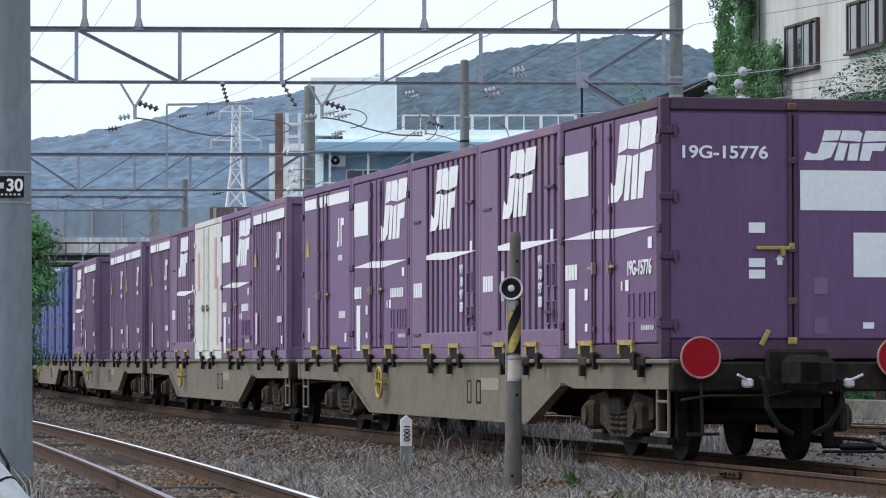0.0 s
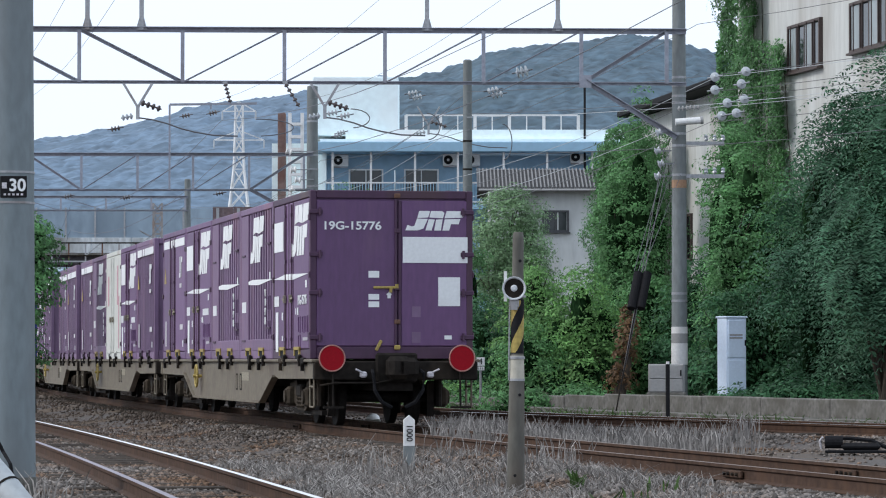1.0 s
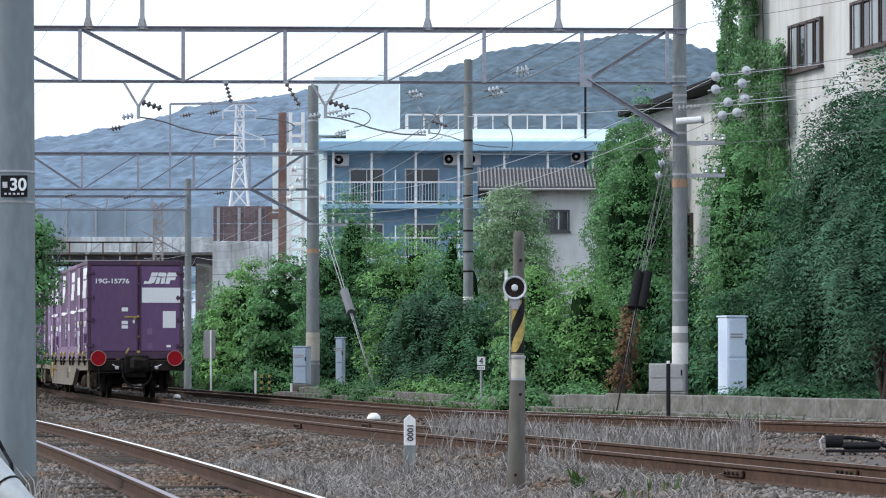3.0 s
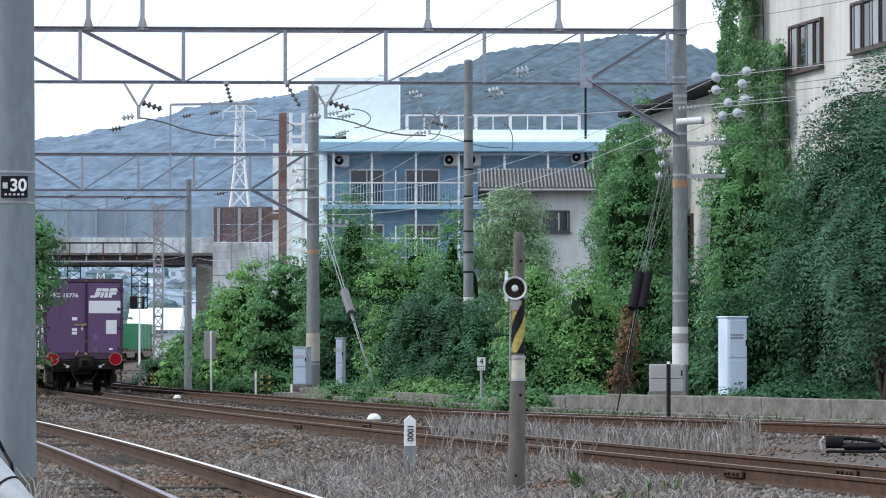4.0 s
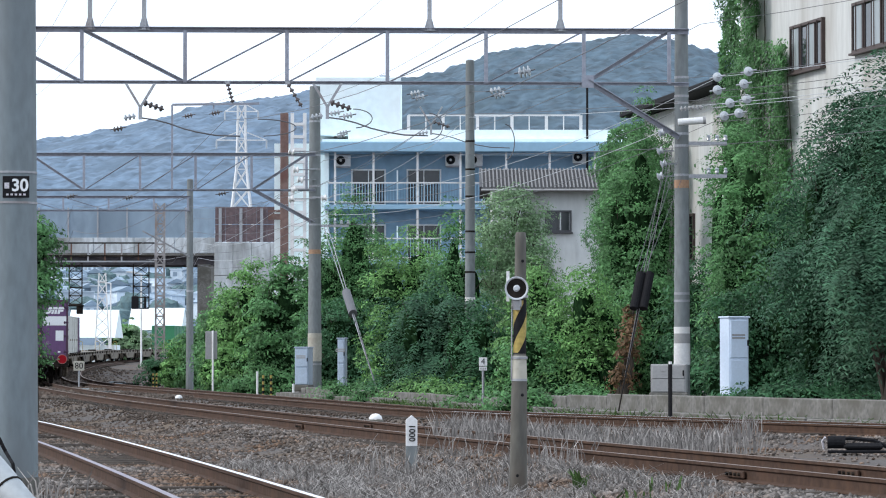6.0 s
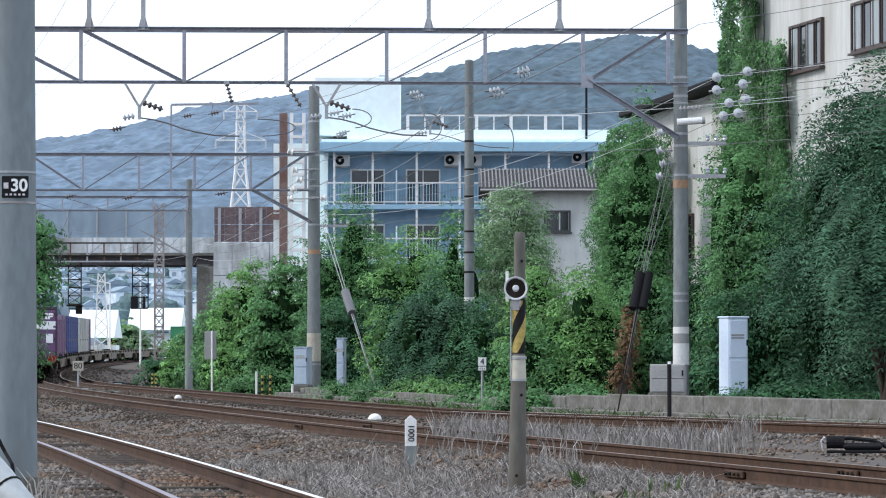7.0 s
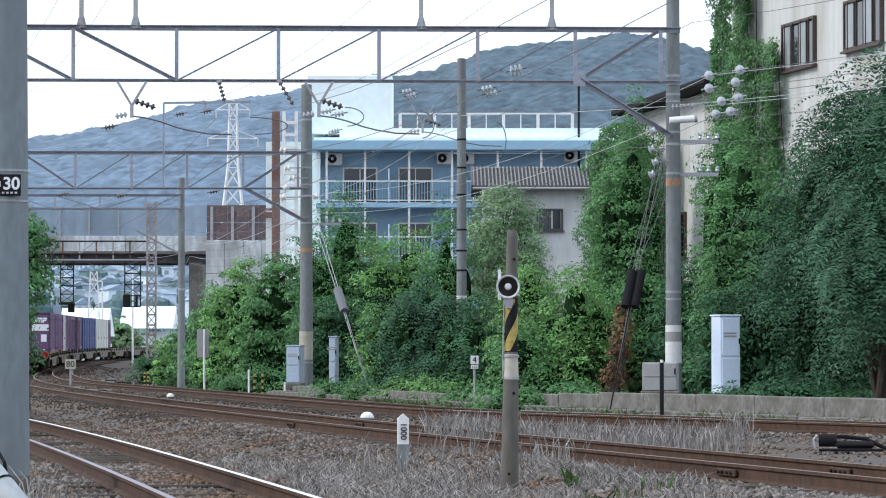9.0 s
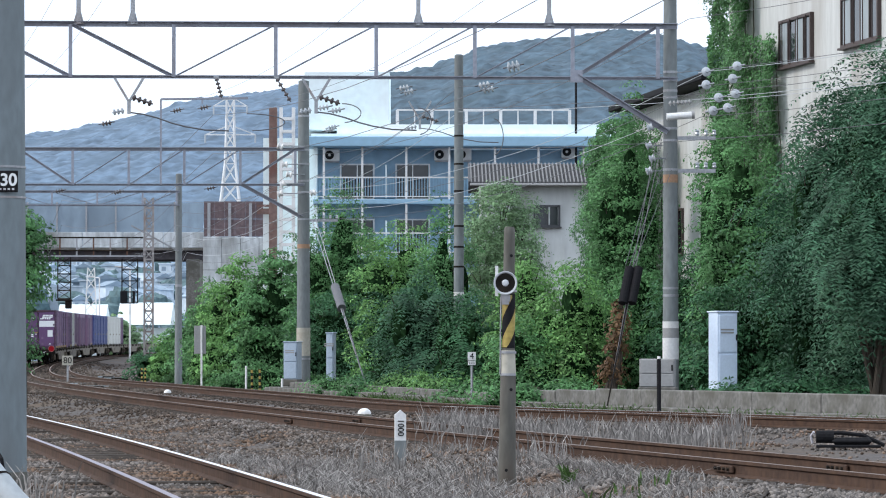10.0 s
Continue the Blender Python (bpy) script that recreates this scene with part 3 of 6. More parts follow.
def end_details(c):
    """The end doors: two leaves, hinges, lock rods, yellow handle, number, panels and labels."""
    e = facing("end")
    for u, w in ((-0.53, 1.2), (0.64, 1.0)):
        part("end_door", Shape().box((0, 0.022, TALL / 2 + 0.02), (w, 0.04, TALL - 0.34), cut=0.012), PURPLE, c, at=e @ pose(u, 0, 0))
    part("lock_rod", Shape().rod((0, -0.012, 0.17), (0, -0.012, TALL - 0.13), 0.02), PURPLE_EDGE, c, at=e @ pose(0.06, 0, 0))
    part("seam_post", Shape().box((0, 0, TALL / 2), (0.05, 0.03, TALL - 0.3), cut=0.008), PURPLE_EDGE, c, at=e @ pose(0.12, 0, 0))
    for u in (-1.14, 1.14):
        for h in (0.32, 0.98, 1.55, 2.18):
            part("hinge", Shape().box((0, 0, 0), (0.2, 0.035, 0.07), cut=0.01).rod((0.06 * (-1 if u > 0 else 1), -0.02, -0.06), (0.06 * (-1 if u > 0 else 1), -0.02, 0.06), 0.02), PURPLE_EDGE, c, at=e @ pose(u, -0.005, h))
    part("handle", Shape().box((0, -0.03, 0), (0.36, 0.03, 0.035), cut=0.008).box((0.08, -0.03, -0.03), (0.04, 0.04, 0.09)).box((0.17, -0.02, 0.02), (0.05, 0.05, 0.06)), YELLOW, c, "yellow door handle", at=e @ pose(-0.1, 0, 1.06))
    for h, mt in ((0.55, RUSTY), (1.05, PURPLE_EDGE), (1.9, PURPLE_EDGE), (0.17, YELLOW), (2.42, RUSTY)):
        part("rod_bracket", Shape().box((0, -0.02, 0), (0.09, 0.04, 0.07), cut=0.01), mt, c, at=e @ pose(0.08, 0, h))
    part("latch", Shape().box((0, -0.03, 0), (0.05, 0.03, 0.17), cut=0.01), YELLOW, c, "yellow latch", at=e @ pose(-0.2, 0, 0.2, 0, 28, 0))
    part("number", lettering("19G-15776", 0.195, WHITE_MARK, 0.004, 0.004), WHITE_MARK, c, "white container number", at=e @ pose(-0.6, -0.006, 1.97) @ Matrix.Diagonal((1.0, 1, 0.86, 1)))
    logo(e @ pose(0.25, -0.006, 1.91), 0.78, 0.29, c)
    panel(c, e, 0.655, 1.62, 0.98, 0.385)
    panel(c, e, 0.866, 1.0, 0.33, 0.43)
    for u, h, w, hh in ((-0.27, 1.255, 0.16, 0.1), (-0.27, 0.92, 0.16, 0.085), (-0.27, 0.81, 0.16, 0.085), (0.85, 0.32, 0.11, 0.06)):
        panel(c, e, u, h, w, hh, name="label_plate")
    part("arrow", Shape().prism(((-0.025, 0), (0.025, 0), (0.025, 0.05), (0.045, 0.05), (0, 0.1), (-0.045, 0.05), (-0.025, 0.05)), 0.006), WHITE_MARK, c, at=e @ pose(-0.04, -0.006, 0.9))
    for h in (0.32, 0.7):
        part("worn_patch", Shape().box((0, 0, 0), (0.13, 0.006, 0.16)), PURPLE_DULL, c, at=e @ pose(0.37, -0.002, h))


WHEELBASE, BOGIE_AT = 1.9, 7.5


def wheelset():
    sh = Shape()
    flat = Matrix.Rotation(radians(90), 4, "Y")
    for sx in (-1, 1):
        sh.lathe(((0.12, -0.07), (0.36, -0.045), (0.405, -0.065), (0.43, -0.06), (0.43, 0.05), (0.36, 0.055), (0.33, 0.02), (0.12, 0.07)), Matrix.Translation((sx * 0.565, 0, 0)) @ flat, 24)
    sh.rod((-0.95, 0, 0), (0.95, 0, 0), 0.075, n=10)
    return sh


def bogie(w, y):
    """Side frames, springs, bolster and axle boxes under a wagon."""
    b = part("bogie", Shape().box((0, 0, 0.52), (2.1, 0.5, 0.2), cut=0.03), UNDER, w, at=pose(0, y, 0))
    for sx in (-1, 1):
        sh = Shape()
        sh.prism(((-1.25, 0.42), (-1.25, 0.62), (-0.55, 0.68), (-0.3, 0.5), (0.3, 0.5), (0.55, 0.68), (1.25, 0.62), (1.25, 0.42), (0.75, 0.34), (0.35, 0.22), (-0.35, 0.22), (-0.75, 0.34)), 0.12, Matrix.Translation((sx * 0.93 - 0.06, 0, 0)) @ Matrix.Rotation(radians(90), 4, "Z") @ Matrix.Translation((0, -0.12, 0)))
        part("side_frame", sh, DUSTY, b)
        for k in (-0.95, 0.95):
            part("axle_box", Shape().box((sx * 1.0, k, 0.43), (0.2, 0.28, 0.3), cut=0.04).rod((sx * 1.08, k, 0.43), (sx * 1.13, k, 0.43), 0.1, n=12), DUSTY, b)
        for k in (-0.2, 0.0, 0.2):
            part("spring", Shape().lathe([(0.05 + 0.022 * (i % 2), 0.26 + i * 0.03) for i in range(10)], Matrix.Translation((sx * 0.98, k, 0)), 10), DUSTY, b)
        part("brake_rigging", Shape().box((sx * 0.86, 0, 0.2), (0.08, 2.9, 0.07)).box((sx * 0.75, 1.42, 0.4), (0.1, 0.1, 0.5)).box((sx * 0.75, -1.42, 0.4), (0.1, 0.1, 0.5)).rod((sx * 0.9, -1.3, 0.3), (sx * 0.9, -1.3, 0.75), 0.06), UNDER, b)
    return b


def wagon(last=False):
    """A flat container wagon: fish-belly sills, deck, end beams, bogies, couplers, brake wheel, ladders and hoses."""
    w = thing("flat_wagon", Matrix(), "grey-olive flat container wagon with " + ("red tail discs" if last else "deep side sills"), "rail wagon", "wagons of the train")
    half = 10.25
    for sx in (-1, 1):
        sill = Shape()
        out = ((-half, 0.97), (half, 0.97), (half, 0.72), (6.4, 0.7), (6.05, 0.74), (4.5, 0.3), (-4.5, 0.3), (-6.05, 0.74), (-6.4, 0.7), (-half, 0.72))
        sill.prism(out, 0.04, Matrix.Translation((sx * 1.18 - 0.02, 0, 0)) @ Matrix.Rotation(radians(90), 4, "Z") @ Matrix.Translation((0, -0.04, 0)))
        lip = Shape().box((sx * 1.2, 0, 0.985), (0.12, 2 * half, 0.045), cut=0.01)
        lip.box((sx * 1.2, 0, 0.315), (0.12, 9.0, 0.035))
        for s in (-1, 1):
            lip.bar((sx * 1.2, s * 4.5, 0.31), (sx * 1.2, s * 6.05, 0.74), 0.11, 0.03)
        part("side_sill", sill, OLIVE, w)
        part("sill_flange", lip, OLIVE, w)
        for k in (-9.3, -7.0, -4.5, -3.4, -0.55, 0.55, 3.4, 4.5, 7.0, 9.3):
            part("container_clamp", Shape().box((sx * 1.22, k, 0.98), (0.1, 0.34, 0.1), cut=0.02).box((sx * 1.24, k + 0.1, 0.9), (0.05, 0.08, 0.14)), UNDER, w)
        part("stencil", Shape().box((sx * 1.203, -2.5, 0.72), (0.004, 0.9, 0.14)), STENCIL, w, "faded stencilled lettering")
        for k in (-1.4, -1.9):
            part("card_holder", Shape().box((sx * 1.2, k, 0.5), (0.01, 0.2, 0.03)).box((sx * 1.2, k, 0.75), (0.01, 0.2, 0.03)).box((sx * 1.2, k - 0.1, 0.62), (0.01, 0.03, 0.26)).box((sx * 1.2, k + 0.1, 0.62), (0.01, 0.03, 0.26)), UNDER, w)
        for s in (-1, 1):
            part("step_ladder", Shape().rod((sx * 1.18, s * 10, 0.95), (sx * 1.18, s * 10, 0.3), 0.016).rod((sx * 1.18, s * 9.6, 0.95), (sx * 1.18, s * 9.6, 0.3), 0.016).rod((sx * 1.18, s * 10, 0.3), (sx * 1.18, s * 9.6, 0.3), 0.016).rod((sx * 1.18, s * 10, 0.6), (sx * 1.18, s * 9.6, 0.6), 0.016), OLIVE, w)
    part("deck", Shape().box((0, 0, 0.94), (2.2, 2 * half, 0.08)), OLIVE, w)
    part("centre_sill", Shape().box((0, 0, 0.72), (0.5, 2 * half, 0.36)), UNDER, w)
    part("air_tank", Shape().rod((0.5, -0.8, 0.5), (0.5, 0.8, 0.5), 0.2, n=14), UNDER, w)
    bw = part("brake_wheel", Shape().tube([(-1.3, 3.6 + 0.2 * math.cos(a * 0.3927), 0.7 + 0.2 * math.sin(a * 0.3927)) for a in range(17)], 0.02), YELLOW, w, "yellow hand-brake wheel")
    part("spokes", Shape().rod((-1.3, 3.4, 0.7), (-1.3, 3.8, 0.7), 0.014).rod((-1.3, 3.6, 0.5), (-1.3, 3.6, 0.9), 0.014).rod((-1.36, 3.6, 0.7), (-1.15, 3.6, 0.7), 0.03), YELLOW, bw)
    for s in (-1, 1):
        part("end_beam", Shape().box((0, s * 10.2, 0.84), (2.45, 0.14, 0.28), cut=0.02), UNDER if s < 0 else OLIVE, w)
        cp = part("coupler", Shape().box((0, s * 10.45, 0.88), (0.34, 0.5, 0.34), cut=0.07).box((0.06, s * 10.6, 0.88), (0.42, 0.2, 0.3), cut=0.06), UNDER, w)
        part("coupler_box", Shape().box((0, s * 10.28, 0.88), (0.62, 0.1, 0.44), cut=0.03), UNDER, cp)
        part("platform_rail", Shape().tube([(-1.1, s * 10.22, 0.9), (-1.1, s * 10.22, 1.65), (-1.06, s * 10.22, 1.74), (-0.9, s * 10.22, 1.78), (-0.78, s * 10.22, 1.74), (-0.74, s * 10.22, 1.65), (-0.74, s * 10.22, 0.9)], 0.02), YELLOW, w, "yellow bent grab rail") if s > 0 else None
        for sx in (-1, 1):
            part("air_hose", Shape().tube([(sx * 0.36, s * 10.3, 0.84), (sx * 0.38, s * 10.45, 0.8), (sx * 0.36, s * 10.5, 0.55), (sx * 0.25, s * 10.48, 0.38), (sx * 0.1, s * 10.45, 0.3)], 0.028), HOSE, w)
            part("cut_off_cock", Shape().box((sx * 0.5, s * 10.32, 0.78), (0.1, 0.1, 0.09), cut=0.02).rod((sx * 0.5, s * 10.35, 0.8), (sx * 0.62, s * 10.4, 0.86), 0.014), MARK_GREY if s < 0 else UNDER, w)
        part("uncoupling_lever", Shape().tube([(-1.15, s * 10.32, 0.62), (-0.9, s * 10.35, 0.66), (-0.3, s * 10.38, 0.66), (0.0, s * 10.4, 0.72)], 0.014), UNDER, w)
        bogie(w, s * BOGIE_AT)
    if last:
        for sx in (-0.97, 0.97):
            d = part("tail_disc", Shape().rod((sx, -10.36, 1.02), (sx, -10.33, 1.02), 0.185, n=32), RED_DISC, w, "round red tail disc")
            part("disc_rim", Shape().tube([(sx + 0.19 * math.cos(a * 0.19635), -10.36, 1.02 + 0.19 * math.sin(a * 0.19635)) for a in range(33)], 0.011), RED_RIM, d)
            part("disc_bracket", Shape().box((sx, -10.3, 0.95), (0.05, 0.08, 0.3)), UNDER, d)
        for sx in (-0.95, 0.95):
            part("end_step", Shape().rod((sx, -10.35, 0.3), (sx, -10.3, 0.8), 0.016).box((sx, -10.36, 0.3), (0.3, 0.06, 0.03)), UNDER, w)
    return w


def add_wheels(w, spin):
    sh = wheelset().mesh("wheelset", WHEEL, smooth=True)
    for s in (-1, 1):
        for k in (-0.95, 0.95):
            o = part("wheelset", sh, WHEEL, w, at=pose(0, s * BOGIE_AT + k, 0.43))
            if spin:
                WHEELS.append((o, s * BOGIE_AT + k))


def make_train():
    """Twelve wagons from the tail forward; each load is a list of five slots."""
    kinds = {
        "D": lambda: container("doors", PURPLE, PURPLE_EDGE, "purple steel container with side doors and white markings"),
        "R": lambda: container("ribbed", PURPLE_DULL, PURPLE_EDGE, "faded purple ribbed container with white slanted emblem"),
        "S": lambda: container("smooth", PURPLE, PURPLE_EDGE, "purple container with white top stripe and letters"),
        "N": lambda: container("corrugated", PURPLE_DULL, PURPLE_EDGE, "faded purple container, scuffed, with white top stripe"),
        "W": lambda: container("white", CREAM_PAINT, CREAM_PAINT, "pale grey container with faded red bands"),
        "B": lambda: container("plain", BLUE_PAINT, BLUE_PAINT, "blue container, second of a pair on its wagon"),
        "G": lambda: container("plain", GREEN_PAINT, GREEN_PAINT, "green container on a wagon near the bridge"),
        "L": lambda: container("plain", CREAM_PAINT, CREAM_PAINT, "plain pale grey container"),
    }
    loads = ["*RRDS", "NDWRN", "NN.NR", "BBBBB", "LLLLN", ".....", ".....", ".....", ".....", ".....", ".....", "GGGGL"]
    made = {}
    flat = None
    for i, load in enumerate(loads):
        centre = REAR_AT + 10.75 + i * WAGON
        if i == 0:
            w = wagon(True)
        elif flat is None:
            w = flat = wagon()
        else:
            w = copy_thing(flat, Matrix())
        MOVERS.append((w, centre, 0.0, 0.0))
        for k, slot in enumerate(load):
            if slot == ".":
                continue
            if slot == "*":
                c = container("doors", PURPLE, PURPLE_EDGE, "purple steel container closing the train, numbered end doors", True)
            elif slot in made:
                c = copy_thing(made[slot], Matrix())
            else:
                c = made[slot] = kinds[slot]()
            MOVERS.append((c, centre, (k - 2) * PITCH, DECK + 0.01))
    for i, (w, *_rest) in enumerate([m for m in MOVERS if m[0].name.startswith("flat_wagon")]):
        add_wheels(w, i < 2)


make_train()


def travelled(t):
    return SPEED * t + 0.083 * t * t


def wagon_pose(centre):
    a, _ = MAIN.at(centre - BOGIE_AT)
    b, _ = MAIN.at(centre + BOGIE_AT)
    d = b - a
    m = (a + b) / 2
    return Matrix.Translation(m) @ Matrix.Rotation(math.atan2(-d.x, d.y), 4, "Z") @ Matrix.Rotation(math.atan2(d.z, d.xy.length), 4, "X")


def motions():
    """The train rolls away along the main track; wheels turn."""
    times = [k * 0.25 for k in range(41)]
    for ob, centre, along, up in MOVERS:
        walk(ob, [(t, wagon_pose(centre + travelled(t)) @ Matrix.Translation((0, along, up))) for t in times])
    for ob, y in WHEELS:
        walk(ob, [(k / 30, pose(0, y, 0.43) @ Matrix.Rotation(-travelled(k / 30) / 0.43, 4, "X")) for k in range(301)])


# ---- buildings and distance ----
WALL_WHITE = material("white_render", (0.8, 0.92, 0.95), 0.8, grain=3, vary=0.06, bump=0.05, stain=(0.78, 0.82, 0.83), stain_scale=0.2)
WALL_STAINED = material("stained_pale_concrete", (0.5, 0.53, 0.55), 0.85, grain=4, vary=0.25, bump=0.1, stain=(0.22, 0.225, 0.22), stain_at=0.53, stain_scale=0.4, streak=0.3)
WALL_BLUE = material("blue_grey_siding", (0.235, 0.365, 0.48), 0.7, grain=3, vary=0.1, bump=0.05, stain=(0.2, 0.31, 0.41), stain_scale=0.3)
EAVE_BLUE = material("pale_blue_fascia", (0.26, 0.43, 0.57), 0.6, grain=3, vary=0.06)
WALL_GREY = material("grey_cement_board", (0.54, 0.56, 0.56), 0.85, grain=4, vary=0.1, bump=0.1, stain=(0.27, 0.27, 0.26), stain_scale=0.5, streak=0.3)
WALL_BEIGE = material("stained_beige_render", (0.52, 0.53, 0.52), 0.85, grain=5, vary=0.1, bump=0.15, stain=(0.36, 0.345, 0.32), stain_at=0.56, stain_scale=0.6, streak=0.25)
# Corrugation light and shade is in these two colours: dark troughs, paler ridges.
ROOF_GREY = material("shaded_corrugated_sheet", (0.045, 0.043, 0.045), 0.8, grain=6, vary=0.2, bump=0.1, stain=(0.08, 0.075, 0.075), stain_scale=0.8)
ROOF_RIDGE_LIT = material("lit_roof_ridge", (0.17, 0.168, 0.17), 0.8, grain=6, vary=0.2)
RUST_DARK = material("dull_rusted_sheet", (0.14, 0.1, 0.105), 0.85, grain=4, vary=0.25, bump=0.2, stain=(0.09, 0.06, 0.065), stain_scale=0.8)
RUST = material("rusted_steel", (0.16, 0.1, 0.088), 0.85, grain=4, vary=0.3, bump=0.2, stain=(0.13, 0.06, 0.05), stain_scale=0.8)
FRAME_DARK = material("dark_window_frame", (0.05, 0.052, 0.058), 0.6, grain=20, vary=0.2)
GLASS = material("window_glass", (0.03, 0.035, 0.04), 0.06, grain=2, vary=0.2, bump=0)
CURTAIN = material("pale_curtain", (0.3, 0.34, 0.36), 0.35, grain=6, vary=0.2, bump=0.1, streak=0.1)
BROWN_FRAME = material("brown_window_frame", (0.06, 0.04, 0.036), 0.6, grain=20, vary=0.2)
# Bluish haze of distance is mixed into both hill colours.
HILL_FAR = material("haze_tinted_far_hill", (0.108, 0.163, 0.23), 0.95, grain=0.11, vary=0.4, bump=0, stain=(0.085, 0.13, 0.18), stain_scale=0.012)
HILL_NEAR = material("haze_tinted_near_hill", (0.06, 0.1, 0.135), 0.95, grain=0.2, vary=0.5, bump=0, stain=(0.045, 0.078, 0.1), stain_scale=0.03)
BARK = material("bark", (0.05, 0.04, 0.03), 0.9, grain=14, vary=0.35, bump=0.4, streak=0.3)
# Girder colour: dark grey with browner blotches.
BRIDGE_DARK = material("dark_girder", (0.06, 0.055, 0.062), 0.8, grain=3, vary=0.3, bump=0.1, stain=(0.11, 0.085, 0.08), stain_scale=0.5)
BARRIER = material("blue_grey_barrier", (0.235, 0.31, 0.385), 0.5, grain=2, vary=0.15, bump=0.02, stain=(0.185, 0.245, 0.305), stain_at=0.55, stain_scale=0.5, object_vary=0.12, streak=0.4)
RUST_PALE = material("rust_streaked_steel", (0.27, 0.25, 0.245), 0.7, grain=3, vary=0.25, stain=(0.24, 0.17, 0.14), stain_at=0.58, stain_scale=0.8)
# The town's house and tree colours have the haze painted in.
TOWN_PALE = material("haze_tinted_pale_house", (0.55, 0.63, 0.7), 0.8, grain=1, vary=0.1, object_vary=0.3)
TOWN_TREE = material("haze_tinted_far_tree", (0.1, 0.16, 0.17), 0.95, grain=1, vary=0.4)
TOWN_DIM = material("haze_tinted_grey_house", (0.26, 0.34, 0.42), 0.8, grain=1, vary=0.1, object_vary=0.3)
PLATFORM = material("platform_concrete", (0.4, 0.4, 0.4), 0.9, grain=3, vary=0.15)


def hill(name, d, ridge, mat, label, rough):
    """A wooded ridge: falls towards the viewer, bumpy with tree crowns."""
    sh = Shape()
    xs0, zs0 = zip(*ridge)
    n, rows = 420, 110
    for j in range(rows):
        f = j / (rows - 1)
        y = d - (1 - f) * d * 0.35
        for i in range(n):
            x = xs0[0] + (xs0[-1] - xs0[0]) * i / (n - 1)
            z = np.interp(x, xs0, zs0) * (1 - (1 - f) ** 1.7)
            z += (noise.noise((x * 0.02, y * 0.02, 3)) * 1.6 + abs(noise.noise((x * 0.09, y * 0.09, 5))) * 2.4 + abs(noise.noise((x * 0.2, y * 0.2, 9))) * 1.4) * rough * min(1, f * 3)
            sh.v.append((x, y, z - 2))
    for j in range(rows - 1):
        for i in range(n - 1):
            sh.f.append((j * n + i, j * n + i + 1, (j + 1) * n + i + 1, (j + 1) * n + i))
    sh.slot = [0] * len(sh.f)
    return single(name, sh, mat, label, "hill", "structure", smooth=True)


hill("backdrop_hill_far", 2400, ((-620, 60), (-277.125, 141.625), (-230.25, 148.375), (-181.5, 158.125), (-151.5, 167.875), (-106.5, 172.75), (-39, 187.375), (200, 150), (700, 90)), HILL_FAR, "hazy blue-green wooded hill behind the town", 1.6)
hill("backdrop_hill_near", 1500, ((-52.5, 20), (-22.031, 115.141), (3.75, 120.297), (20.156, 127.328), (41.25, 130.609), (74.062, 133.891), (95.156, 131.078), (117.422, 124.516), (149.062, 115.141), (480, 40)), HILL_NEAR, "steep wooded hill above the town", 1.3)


def window(parent, m, w, h, panes, frame_mat, deep=0.09):
    """A window: frame, sill, glass panes with bars between."""
    fr = Shape()
    for s in (-1, 1):
        fr.box((s * (w / 2), 0, 0), (0.07, deep, h + 0.07))
        fr.box((0, 0, s * (h / 2)), (w - 0.07, deep, 0.07))
    o = part("window", fr, frame_mat, parent, at=m)
    for k in range(panes):
        pw = (w - 0.07) / panes
        u = -w / 2 + 0.035 + pw * (k + 0.5)
        part("pane", Shape().box((u, 0.02, 0), (pw - 0.05, 0.02, h - 0.07)), GLASS, o)
        if k:
            part("mullion", Shape().box((u - pw / 2, -0.005, 0), (0.05, 0.06, h - 0.07)), frame_mat, o)
    part("sill", Shape().box((0, -0.05, -h / 2 - 0.06), (w + 0.16, 0.16, 0.05)), frame_mat, o)
    return o


def air_conditioner(m):
    a = thing("air_conditioner", m, "white wall-hung air conditioner unit on a balcony bracket", "air conditioner", "air conditioners")
    part("case", Shape().box((0, 0, 0), (0.8, 0.3, 0.6), cut=0.03), WHITE_PAINT, a)
    part("fan_grille", Shape().lathe(((0.23, 0), (0.23, 0.02), (0.2, 0.03)), Matrix.Translation((-0.12, -0.15, 0)) @ Matrix.Rotation(radians(90), 4, "X"), 20), BLACK, a)
    part("fan_hub", Shape().lathe(((0.07, 0), (0.07, 0.04), (0.05, 0.05)), Matrix.Translation((-0.12, -0.15, 0)) @ Matrix.Rotation(radians(90), 4, "X"), 12), WHITE_PAINT, a)
    part("bracket", Shape().box((0, 0.1, 0.36), (0.7, 0.12, 0.12)).box((0, 0.1, -0.34), (0.7, 0.2, 0.06)), GALV, a)
    return a


